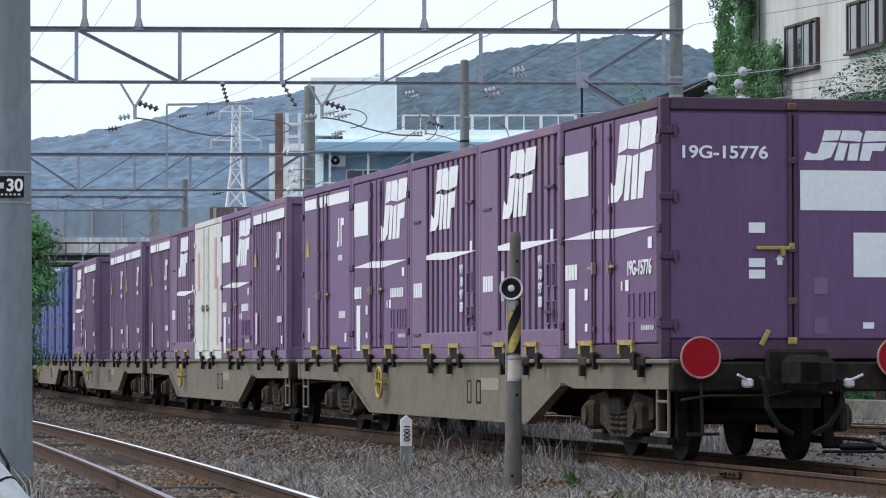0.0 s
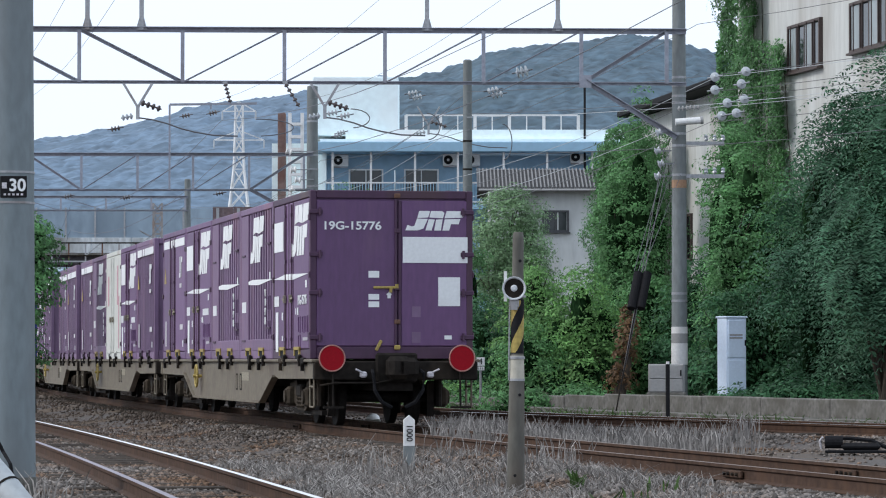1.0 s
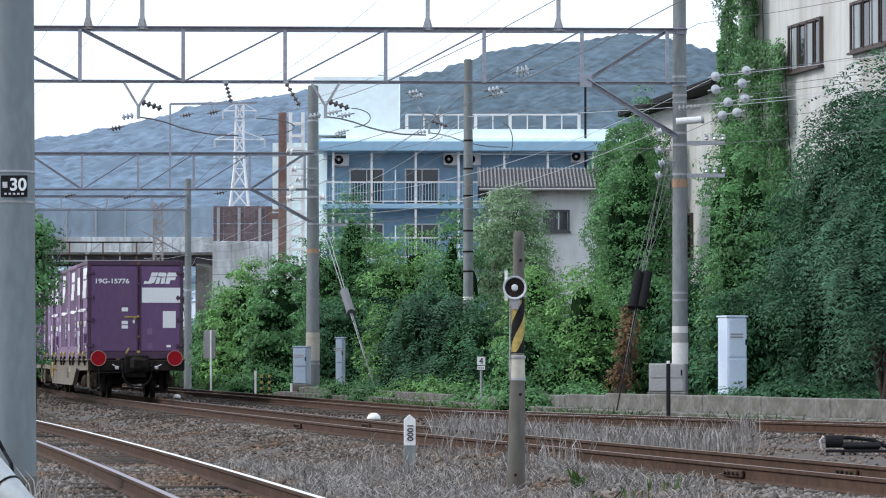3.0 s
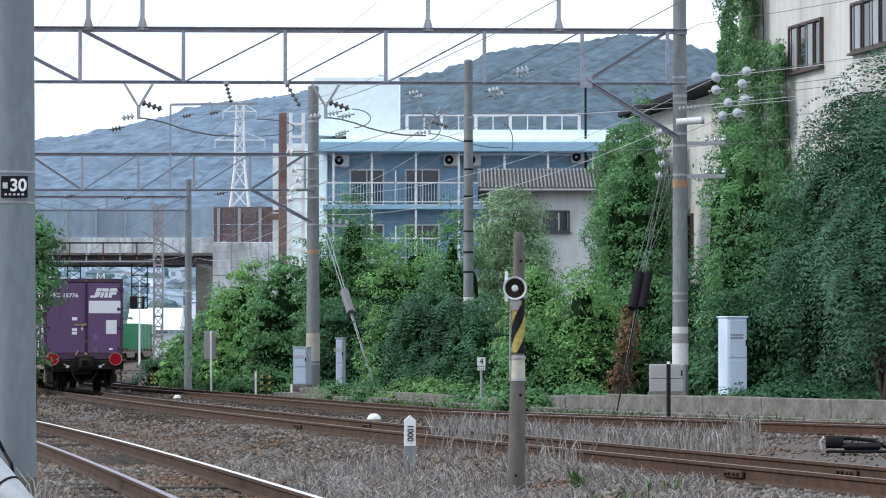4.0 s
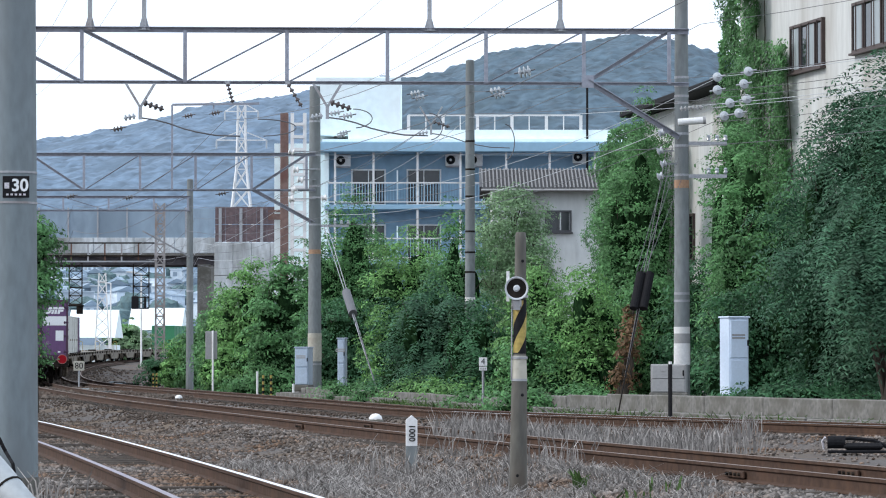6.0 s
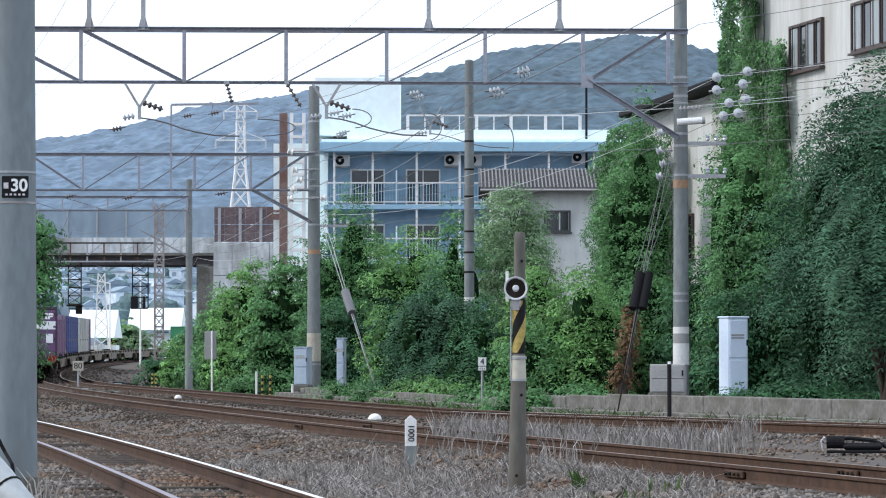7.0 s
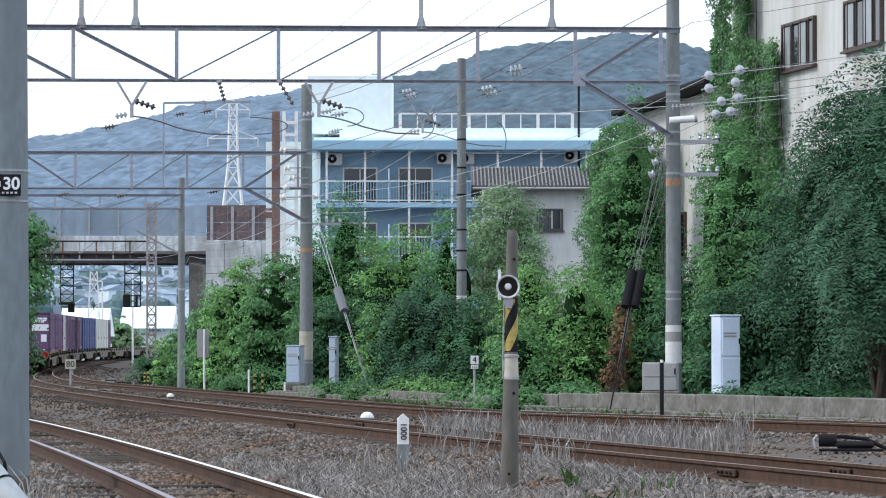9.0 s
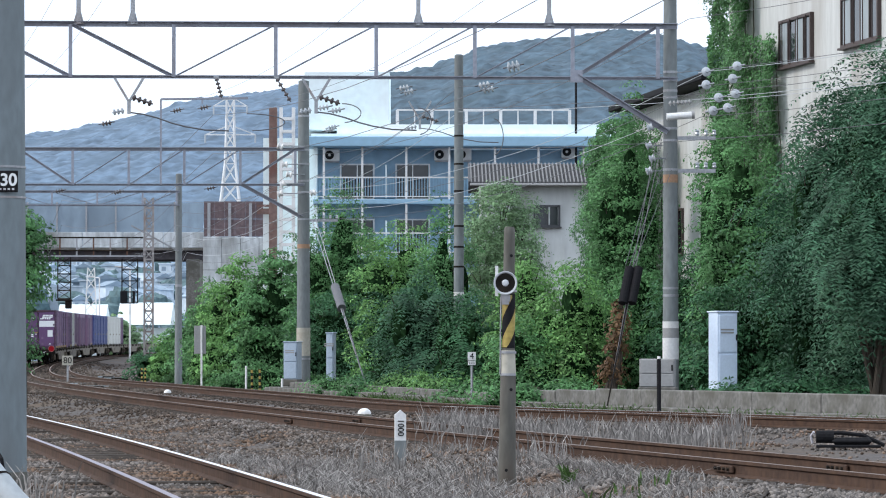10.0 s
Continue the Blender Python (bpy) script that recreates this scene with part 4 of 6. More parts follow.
def apartment():
    """A four-storey block: balconies, blue siding, pale fascia, white stair tower and roof parapet."""
    d = 185.0
    b = thing("apartment_building", Matrix(), "blue-grey apartment block with balconies and white roof tower", "apartment building")
    x0, x1 = -5.955, 8.845
    mid, wide = (x0 + x1) / 2, x1 - x0
    for k in range(4):
        z = 8.949 - k * 2.85
        part("wall", Shape().box((mid, d + 1.6, z + 1.3), (wide, 0.2, 2.6)), WALL_BLUE, b)
        part("balcony_slab", Shape().box((mid, d + 0.7, z - 0.14), (wide + 0.4, 1.9, 0.24), cut=0.02), EAVE_BLUE, b)
        if k > 1:
            continue
        rl = part("balcony_rail", Shape().box((mid, d - 0.15, z + 1.1), (wide, 0.06, 0.07)).box((mid, d - 0.15, z + 0.12), (wide, 0.05, 0.05)), WHITE_PAINT, b, "white balcony rail")
        n = int(wide / 0.145)
        for i in range(n):
            part("baluster", Shape().box((x0 + wide * i / n, d - 0.15, z + 0.61), (0.035, 0.03, 0.95)), EAVE_BLUE, rl)
        for px in (-5.608, -3.642, -1.387, 0.809, 3.151, 5.377, 7.689):
            part("balcony_post", Shape().box((px, d - 0.12, z + 1.35), (0.11, 0.1, 2.75)), WHITE_PAINT, b, "white balcony post")
        for px in (-3.931, -1.07, 2.775, 5.955):
            window(b, pose(px, d + 1.46, z + 0.95), 1.72, 1.8, 2, WHITE_PAINT)
        for px in (-2.428, 1.908):
            part("privacy_screen", Shape().box((px, d + 0.7, z + 0.9), (0.06, 1.4, 1.7)), WALL_WHITE, b)
    part("side_wall", Shape().box((x0 - 0.1, d + 5.5, 6), (0.2, 10, 11.609)), WALL_WHITE, b)
    part("roof_fascia", Shape().box((mid, d + 0.6, 11.869), (wide + 1.0, 2.6, 0.52), cut=0.04), EAVE_BLUE, b, "pale blue roof fascia")
    part("roof", Shape().box((mid, d + 5, 12.187), (wide + 0.6, 10.5, 0.2)), WALL_WHITE, b)
    part("parapet", Shape().box((mid + 1.2, d + 0.4, 12.505), (wide + 0.4, 0.25, 0.578)), WALL_WHITE, b, "white roof parapet")
    rf = part("roof_rail", Shape().box((2.544, d + 0.4, 13.545), (8.845, 0.08, 0.08)), WHITE_PAINT, b, "white roof railing with glass")
    for i in range(11):
        x = -1.85 + 8.845 * i / 10
        part("rail_post", Shape().box((x, d + 0.4, 13.141), (0.16 if i % 2 == 0 else 0.06, 0.07, 0.809)), WHITE_PAINT, rf)
    part("antenna_pole", Shape().rod((7.31, d + 0.1, 9.0), (7.31, d + 0.1, 15.2), 0.06), BLACK, b, "thin black antenna pole")
    part("stair_tower", Shape().box((-4.465, d + 3.5, 14.043), (4.406, 5.5, 3.055), cut=0.05), WALL_WHITE, b, "plain white stair tower")
    part("rear_block", Shape().box((-4.23, d + 9.0, 6.2), (9.5, 7, 12.4)), WALL_WHITE, b)
    for px, py in ((603, 282), (799, 281), (1026, 276), (838, 281)):
        air_conditioner(pose(px * 0.0289063 - 22.6625, d + 1.2, 1 + (637 - py) * 0.0289063))


apartment()


def grey_house():
    d = 130.0
    b = thing("grey_house", Matrix(), "small grey house with a corrugated gable roof", "house")
    x0, x1 = 1.706, 6.622
    mid, wide = (x0 + x1) / 2, x1 - x0
    part("wall", Shape().box((mid, d + 2.5, 7.236 / 2), (wide, 5, 7.236)), WALL_GREY, b)
    boards = 9
    for i in range(boards):
        part("batten", Shape().box((x0 + wide * (i + 0.5) / boards, d - 0.015, 7.236 / 2), (0.05, 0.03, 7.236)), WALL_GREY, b)
    rise = 7.723 - 7.236
    ze = 7.236
    roof = part("roof", Shape().prism(((-0.55, ze - 0.1), (2.5, ze + rise + 0.25), (5.55, ze - 0.1), (5.55, ze - 0.2), (2.5, ze + rise + 0.15), (-0.55, ze - 0.2)), wide + 0.8, Matrix.Translation((x1 + 0.4, d, 0)) @ Matrix.Rotation(radians(90), 4, "Z")), ROOF_GREY, b, "grey-brown corrugated roof")
    n = 42
    for i in range(n):
        x = x0 - 0.35 + (wide + 0.7) * i / (n - 1)
        part("corrugation", Shape().bar((x, d - 0.56, ze - 0.07), (x, d + 2.5, ze + rise + 0.28), 0.05, 0.05), ROOF_RIDGE_LIT, roof)
    part("barge_board", Shape().bar((x0 - 0.42, d - 0.6, ze - 0.15), (x0 - 0.42, d + 2.5, ze + rise + 0.2), 0.06, 0.22), FRAME_DARK, b)
    window(b, pose(4.083, d - 0.03, 5.977), 0.894, 0.711, 2, FRAME_DARK)
    part("gutter", Shape().rod((x0 - 0.4, d - 0.62, ze - 0.16), (x1 + 0.4, d - 0.62, ze - 0.16), 0.045), GREY_BOX, b)


grey_house()


def right_house():
    """A tall beige house beside the line, its long wall following the track."""
    b = thing("beige_house", pose(7.77, 94.8, 0, 0, 0, -78.5), "tall stained beige house with brown windows, ivy growing up", "house")
    h = 11.5
    part("wall", Shape().box((8, 3, h / 2), (16, 6, h)), WALL_BEIGE, b)
    part("eave", Shape().box((8, 2.8, h + 0.12), (17, 7.2, 0.22)), BROWN_FRAME, b)
    for u, z, w, hh, n in ((6.05, 8.72, 2.6, 1.12, 4), (11.1, 8.82, 2.7, 1.12, 4)):
        window(b, pose(u, -0.03, z), w, hh, n, BROWN_FRAME, 0.14)
        for k in (0, 2):
            part("curtain", Shape().box((u - w / 2 + w * (k + 0.5) / 4, -0.055, z), (w / 4 - 0.12, 0.012, hh - 0.1)), CURTAIN, b, "pale curtain behind the pane")
        for k in range(4):
            part("window_bar", Shape().box((u - w / 2 + w * (k + 0.5) / 4, -0.11, z), (0.025, 0.025, hh)), BROWN_FRAME, b)
    c = thing("low_house", pose(6.26, 113.55, 0, 0, 0, -82), "old pale house overgrown with ivy, dark eaves", "house")
    part("wall", Shape().box((6.5, 3, 4.3), (13, 6, 8.6)), WALL_BEIGE, c)
    part("eave", Shape().box((6.5, 2.8, 8.72), (13.8, 7.0, 0.2), cut=0.03), BLACK, c)
    window(c, pose(7.1, -0.03, 4.6), 1.3, 1.3, 2, BROWN_FRAME)


right_house()


def pylon():
    d = 520.0
    p = thing("transmission_tower", Matrix(), "white lattice power transmission tower", "power pylon")
    x, top = -29.25, 37.644

    def half(z):
        return 0.55 + max(0, (28.381 - z)) * 0.075 + max(0, (33.662 - z)) * 0.035

    zs = [0, 7, 13, 18, 22.694, 25.538, 28.381, 30.819, 32.85, 35.288, top]
    for sx in (-1, 1):
        for sy in (-1, 1):
            for a, b in zip(zs, zs[1:]):
                part("leg", Shape().bar((x + sx * half(a), d + sy * half(a), a), (x + sx * half(b), d + sy * half(b), b), 0.22, 0.22), WHITE_PAINT, p)
    for a, b in zip(zs, zs[1:]):
        for sy in (-1, 1):
            part("brace", Shape().bar((x - half(a), d + sy * half(a), a), (x + half(b), d + sy * half(b), b), 0.13, 0.13).bar((x + half(a), d + sy * half(a), a), (x - half(b), d + sy * half(b), b), 0.13, 0.13), WHITE_PAINT, p)
        part("girt", Shape().bar((x - half(b), d - half(b), b), (x + half(b), d - half(b), b), 0.12, 0.12), WHITE_PAINT, p)
    for z, w in ((32.606, 3.6), (36.75, 2.4)):
        for s in (-1, 1):
            part("cross_arm", Shape().bar((x, d, z), (x + s * w, d, z), 0.16, 0.16).bar((x, d, z + 1.4), (x + s * w, d, z), 0.13, 0.13), WHITE_PAINT, p)
            part("insulator", Shape().rod((x + s * w, d, z), (x + s * w, d, z - 1.2), 0.12), PORCELAIN, p)


pylon()


def lattice(parent, name, x, y, half, z0, z1, mat, bays, thick=0.08):
    """A ladder-like lattice: two posts a side with rungs and crossed stays."""
    for sx in (-1, 1):
        part(name + "_post", Shape().box((x + sx * half, y, (z0 + z1) / 2), (thick, thick, z1 - z0)), mat, parent)
    step = (z1 - z0) / bays
    for k in range(bays):
        z = z0 + k * step
        part(name + "_rung", Shape().box((x, y, z), (2 * half, thick * 0.8, thick)), mat, parent)
        part(name + "_stay", Shape().bar((x - half, y + 0.03, z), (x + half, y + 0.03, z + step), thick * 0.5, thick * 0.5).bar((x + half, y - 0.03, z), (x - half, y - 0.03, z + step), thick * 0.5, thick * 0.5), mat, parent)


def footbridge():
    """The road bridge over the line with its barrier, a steel gantry with hanging ladders, and the walls beside it."""
    d = 262.0
    b = thing("overbridge", Matrix(), "stained concrete road bridge over the railway with dark girders", "bridge")
    xa, xb = -40.0, -16.6
    mid, wide = (xa + xb) / 2, xb - xa
    for k in range(3):
        part("girder", Shape().box((mid, d + k * 2.5, 8.2), (wide, 0.5, 0.72), cut=0.03), BRIDGE_DARK, b, "dark girder with browner blotches")
    part("deck", Shape().box((mid, d + 2.6, 8.62), (wide, 7.0, 0.16)), CONCRETE_OLD, b)
    part("kerb_beam", Shape().box((mid, d - 0.6, 8.6), (wide, 0.5, 0.2), cut=0.03), GALV, b)
    n = 8
    for i in range(n):
        x = xa + wide * (i + 0.5) / n
        part("parapet_panel", Shape().box((x, d - 0.5, 9.27), (wide / n - 0.04, 0.3, 1.1), cut=0.02), WALL_STAINED, b, "stained pale parapet panel")
    f = thing("noise_barrier", Matrix(), "blue-grey barrier panels on the bridge parapet", "barrier")
    n = 11
    for i in range(n):
        x = xa + wide * (i + 0.5) / n
        part("panel", Shape().box((x, d - 0.45, 10.88), (wide / n - 0.1, 0.08, 2.1)), BARRIER, f)
        part("post", Shape().box((x - wide / n / 2, d - 0.5, 10.9), (0.12, 0.14, 2.2)), GALV, f)
    for x in (-17.4, -33.5):
        part("pier", Shape().box((x, d + 2.6, 3.7), (1.0, 6.0, 8.4), cut=0.08), CONCRETE_OLD, b)
    g = thing("signal_gantry", Matrix(), "rusty steel signal gantry with hanging ladder cages before the bridge", "gantry")
    y = 254.0
    for z in (7.9, 8.3, 9.2):
        part("chord", Shape().box((-24.9, y, z), (9.0, 0.14, 0.1)), GALV if z < 8 else UNDER, g)
    for k in range(8):
        x = -28.6 + k * 1.18
        part("rail_post", Shape().box((x, y, 8.6), (0.1, 0.1, 1.3)), GALV if k % 2 else RUSTY, g)
        if k % 3 == 0:
            part("brace", Shape().bar((x, y, 8.3), (x + 1.1, y, 9.2), 0.07, 0.07), GALV, g)
    lattice(g, "ladder", -25.9, y - 0.3, 0.45, 4.9, 7.8, UNDER, 5)
    part("cage_floor", Shape().box((-25.9, y - 0.3, 4.8), (1.1, 0.8, 0.12), cut=0.02).box((-25.6, y - 0.3, 4.5), (0.45, 0.3, 0.6), cut=0.04), UNDER, g)
    lattice(g, "ladder", -21.3, y - 0.3, 0.55, 4.6, 7.7, UNDER, 4)
    part("signal_head", Shape().box((-21.7, y - 0.5, 5.0), (0.5, 0.3, 0.9), cut=0.05).box((-21.0, y - 0.5, 5.0), (0.16, 0.3, 0.9), cut=0.03), BLACK, g)
    lattice(g, "mast", -20.0, y, 0.3, -0.3, 12.0, RUST_PALE, 17, 0.13)
    w = thing("retaining_wall", Matrix(), "pale concrete retaining wall with stained face", "wall", kind="structure")
    for i in range(5):
        x = -15.25 + i * 1.289
        for k in range(4):
            part("concrete_panel", Shape().box((x, 250, 7.95 - k * 2.3), (1.27, 1.2, 2.28), cut=0.03), WALL_STAINED, w)
    f = thing("rusty_fence", Matrix(), "rusty brown sheet fence on the concrete wall", "fence")
    for i in range(7):
        x = -15.531 + i * 0.718
        part("sheet", Shape().box((x, 250.2, 9.75), (0.706, 0.06, 1.2)), RUST_DARK, f)
        part("sheet", Shape().box((x, 250.2, 10.98), (0.706, 0.06, 1.2)), RUST_DARK, f)
        if i % 2 == 0:
            part("post", Shape().box((x, 250.05, 10.216), (0.2, 0.16, 2.51)), GALV, f)
    col = thing("rusty_column", Matrix(), "tall rusty steel column beside the apartment block", "column")
    part("shaft", Shape().box((-8.431, 190, 13.973 / 2), (0.42, 0.42, 13.973), cut=0.03), RUST, col)
    part("bracket", Shape().box((-8.817, 190, 8.511), (0.9, 0.3, 0.3)).box((-8.817, 190, 8.808), (0.9, 0.3, 0.12)), RUST, col)
    st = thing("white_stair", Matrix(), "white painted outdoor steel stair beside the apartment", "stair")
    for x in (-7.509, -6.897):
        part("stringer", Shape().box((x, 178, 13.154 / 2), (0.16, 0.3, 13.154)), WHITE_PAINT, st)
    for k in range(14):
        z = 12.598 - k * 0.62
        part("tread", Shape().box((-7.203, 178, z), (0.55, 0.5, 0.14), Matrix.Translation((0, 0, 0))), WHITE_PAINT, st)


footbridge()


def far_town():
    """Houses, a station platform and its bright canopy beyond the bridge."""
    rng = random.Random(11)
    for i in range(230):
        d = rng.uniform(640, 1350)
        px = rng.uniform(70, 420)
        w, h = rng.uniform(2.5, 6), rng.uniform(2, 4.5)
        x = (px - 784) / 6400 * d
        base = max(0, (d - 500) * 0.055)
        o = thing("town_house", pose(x, d, 0, 0, 0, rng.uniform(-25, 25)), "distant hazy house in the town beyond the bridge", "house", "houses of the town")
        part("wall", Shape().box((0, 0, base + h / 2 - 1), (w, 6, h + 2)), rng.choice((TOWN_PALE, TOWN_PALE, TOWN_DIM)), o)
        if i % 3:
            part("roof", Shape().prism(((-w / 2 - 0.4, base + h), (0, base + h + 1.0), (w / 2 + 0.4, base + h)), 6.6, Matrix.Translation((0, -3.3, 0))), TOWN_DIM, o)
        else:
            part("roof", Shape().box((0, 0, base + h + 0.1), (w + 0.3, 6.4, 0.25)), TOWN_PALE, o)
        for k in range(2):
            part("window", Shape().box((w * (k - 0.5) * 0.5, -3.02, base + h * 0.6), (w * 0.22, 0.06, 1.0)), TOWN_DIM, o)
    for i in range(60):
        d = rng.uniform(520, 1200)
        x = (rng.uniform(70, 420) - 784) / 6400 * d
        base = max(0, (d - 500) * 0.055)
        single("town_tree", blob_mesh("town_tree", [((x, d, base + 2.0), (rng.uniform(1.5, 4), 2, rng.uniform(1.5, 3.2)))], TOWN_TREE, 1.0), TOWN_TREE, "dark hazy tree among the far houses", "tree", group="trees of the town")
    slope = Shape()
    cols, rows = 28, 27
    for j in range(rows):
        for i in range(cols):
            x, y = -190 + i * 9.0, 470 + j * 36.0
            slope.v.append((x, y, max(-0.4, (y - 500) * 0.055) + noise.noise((x * 0.05, y * 0.05, 1)) * 0.8 * min(1, j * 0.4)))
    slope.f = [(j * cols + i, j * cols + i + 1, (j + 1) * cols + i + 1, (j + 1) * cols + i) for j in range(rows - 1) for i in range(cols - 1)]
    slope.slot = [0] * len(slope.f)
    # HILL_FAR brings its painted haze to this slope too.
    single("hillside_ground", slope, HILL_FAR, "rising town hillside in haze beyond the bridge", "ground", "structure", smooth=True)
    lt = thing("lattice_mast", Matrix(), "white lattice signal mast beyond the bridge", "mast")
    for k in range(9):
        z0, z1 = k * 1.0, (k + 1) * 1.0
        w0, w1 = 0.75 - k * 0.05, 0.7 - k * 0.05
        x = -31.626
        part("bay", Shape().bar((x - w0, 334, z0), (x - w1, 334, z1), 0.11, 0.11).bar((x + w0, 334, z0), (x + w1, 334, z1), 0.11, 0.11).bar((x - w0, 334, z0), (x + w1, 334, z1), 0.08, 0.08).bar((x + w0, 334, z0), (x - w1, 334, z1), 0.08, 0.08), WHITE_PAINT, lt)
    p = thing("station_platform", Matrix(), "low station platform with pale edge beyond the bridge", "platform", kind="structure")
    part("slab", Shape().box((-19.9, 340, 0.9), (6.6, 44, 0.9), cut=0.05), PLATFORM, p)
    for x, y in ((-31.212, 338), (-25.172, 300)):
        m = thing("lamp_post", Matrix(), "pale steel lamp post on the platform", "lamp post", "lamp posts")
        part("mast", Shape().rod((x, y, 0), (x, y, 8.137), 0.09, 0.06), WHITE_PAINT, m)
        part("arm", Shape().rod((x, y, 8.137), (x - 1.0, y, 8.235), 0.05).box((x - 0.9, y, 8.284), (0.7, 0.2, 0.1)), WHITE_PAINT, m)
    h = thing("white_shed", Matrix(), "white warehouse beside the platform", "warehouse")
    part("wall", Shape().box((-34.994, 443, 4.231 / 2), (6.188, 8, 4.231)), WALL_WHITE, h)
    part("roof", Shape().prism(((-5.5, 4.575), (0, 7.325), (5.5, 4.575)), 6.531, Matrix.Translation((-31.762, 442, 0)) @ Matrix.Rotation(radians(90), 4, "Z")), WALL_WHITE, h, "wide white pitched roof")
    k = thing("white_shed", Matrix(), "long white shed roof beyond the train", "warehouse")
    part("wall", Shape().box((-33.638, 348, 1.2), (4.312, 6, 2.4)), WALL_WHITE, k)
    part("roof", Shape().prism(((-4.5, 3.102), (0, 5.798), (4.5, 3.102)), 4.636, Matrix.Translation((-31.32, 348, 0)) @ Matrix.Rotation(radians(90), 4, "Z")), WALL_WHITE, k, "bright white pitched roof")


far_town()


# ---- poles, gantries and wires ----
def disc_string(sh, a, b, r=0.06, n=5):
    """Insulator sheds strung from a to b."""
    a, b = Vector(a), Vector(b)
    d = b - a
    q = Matrix.Translation(a) @ d.to_track_quat("Z", "Y").to_matrix().to_4x4()
    length = d.length
    prof = [(r * 0.25, 0)]
    for i in range(n):
        z = length * (i + 0.5) / n
        prof += [(r * 0.3, z - length / n * 0.4), (r, z - length / n * 0.1), (r * 0.9, z + length / n * 0.12), (r * 0.3, z + length / n * 0.2)]
    prof.append((r * 0.25, length))
    return sh.lathe(prof, q, 10)


def mast(name, x, y, r0, r1, z0, z1, label, bands=(), group="overhead line masts", mat=None):
    """A round concrete mast with steel bands, on the ground."""
    p = thing(name, pose(x, y, z0), label, "pole", group)
    part("shaft", Shape().lathe(((r0, 0), ((r0 + r1) / 2, (z1 - z0) / 2), (r1, z1 - z0), (r1 * 0.6, z1 - z0 + 0.03)), None, 24), mat or CONCRETE, p, smooth=True)
    for z, h, m, nm in bands:
        r = r0 + (r1 - r0) * (z - z0) / (z1 - z0) + 0.006
        part(nm, Shape().lathe(((r, -h / 2), (r, h / 2)), Matrix.Translation((0, 0, z - z0)), 24), m, p)
    return p


def bracket_arm(p, z, x0, x1, y=0.0, pins=3):
    a = part("cross_arm", Shape().box(((x0 + x1) / 2, y, z), (abs(x1 - x0), 0.07, 0.08)), GALV, p)
    for i in range(pins):
        u = x0 + (x1 - x0) * (0.55 + 0.42 * i / max(1, pins - 1))
        part("pin_insulator", Shape().lathe(((0.02, 0), (0.05, 0.03), (0.035, 0.07), (0.045, 0.1), (0.02, 0.13)), Matrix.Translation((u, y, z + 0.05)), 10), PORCELAIN, a)


steel = [(z, 0.05, GALV, "steel_band") for z in (6.938, 6.759, 6.546, 6.403, 5.75, 5.501, 4.883, 2.389, 2.235)]
P1 = mast("mast", 4.987, 76.0, 0.172, 0.135, -0.3, 9.277, "grey concrete mast with steel bands and white plate", steel + [(4.693, 0.17, ORANGE, "orange_band"), (1.12, 0.45, WHITE_PAINT, "white_plate"), (1.62, 0.14, WHITE_PAINT, "white_plate"), (1.45, 0.2, GREY_BOX, "peeled_plate"), (1.25, 0.03, GREY_BOX, "plate_band")])
bracket_arm(P1, 5.548 + 0.3, 0.1, 0.95)
bracket_arm(P1, 4.859 + 0.3, 0.1, 0.95)
steel2 = [(z, 0.06, GALV, "steel_band") for z in (8.649, 7.561, 7.108, 6.564, 6.202, 5.332, 1.489, 0.855)]
P2 = mast("mast", -4.169, 116.0, 0.225, 0.17, -0.3, 9.772, "grey concrete mast with orange band among bushes", steel2 + [(4.462, 0.14, ORANGE, "orange_band"), (1.4, 0.9, SLEEVE, "pale_plate")])
bracket_arm(P2, 5.296 + 0.3, 0.1, 1.1)
P3 = mast("mast", -11.134, 158.0, 0.17, 0.13, -0.3, 8.875, "distant grey concrete mast beside the line", [(4.0, 0.1, GALV, "steel_band")])
P4 = mast("utility_pole", 0.703, 100.0, 0.15, 0.12, -0.3, 9.281, "slim grey utility pole rising from the bushes", [(1 + (637 - y) * 0.015625, 0.05, UNDER, "steel_band") for y in (410, 447, 482, 348, 300, 250)] + [(2.672, 0.1, WHITE_PAINT, "white_band")], "utility poles")

NEARPOLE = mast("mast", -4.075, 34.0, 0.262, 0.215, -0.45, 5.022, "thick pale grey concrete mast with a black number plate", [(2.758, 0.02, GALV, "steel_band"), (2.472, 0.02, GALV, "steel_band"), (-0.25, 0.3, CONCRETE_OLD, "foot_collar")], mat=CONCRETE_PALE)


def number_plate():
    n = thing("number_sign", pose(-4.006, 33.76, 2.615), "black enamel plate with white figures strapped to a mast", "sign")
    part("plate", Shape().box((0, 0, 0), (0.25, 0.012, 0.202), cut=0.004), BLACK, n)
    part("number", lettering("30", 0.16, WHITE_MARK, 0.004, 0.004), WHITE_MARK, n, "white figures 30", at=pose(0.037, -0.008, 0.01))
    part("character_bar", Shape().box((-0.085, -0.008, 0.012), (0.045, 0.004, 0.055)), MARK_GREY, n)
    for k in range(5):
        part("small_print", Shape().box((-0.08 + 0.04 * k, -0.008, -0.072), (0.022, 0.004, 0.018)), MARK_GREY, n)


number_plate()


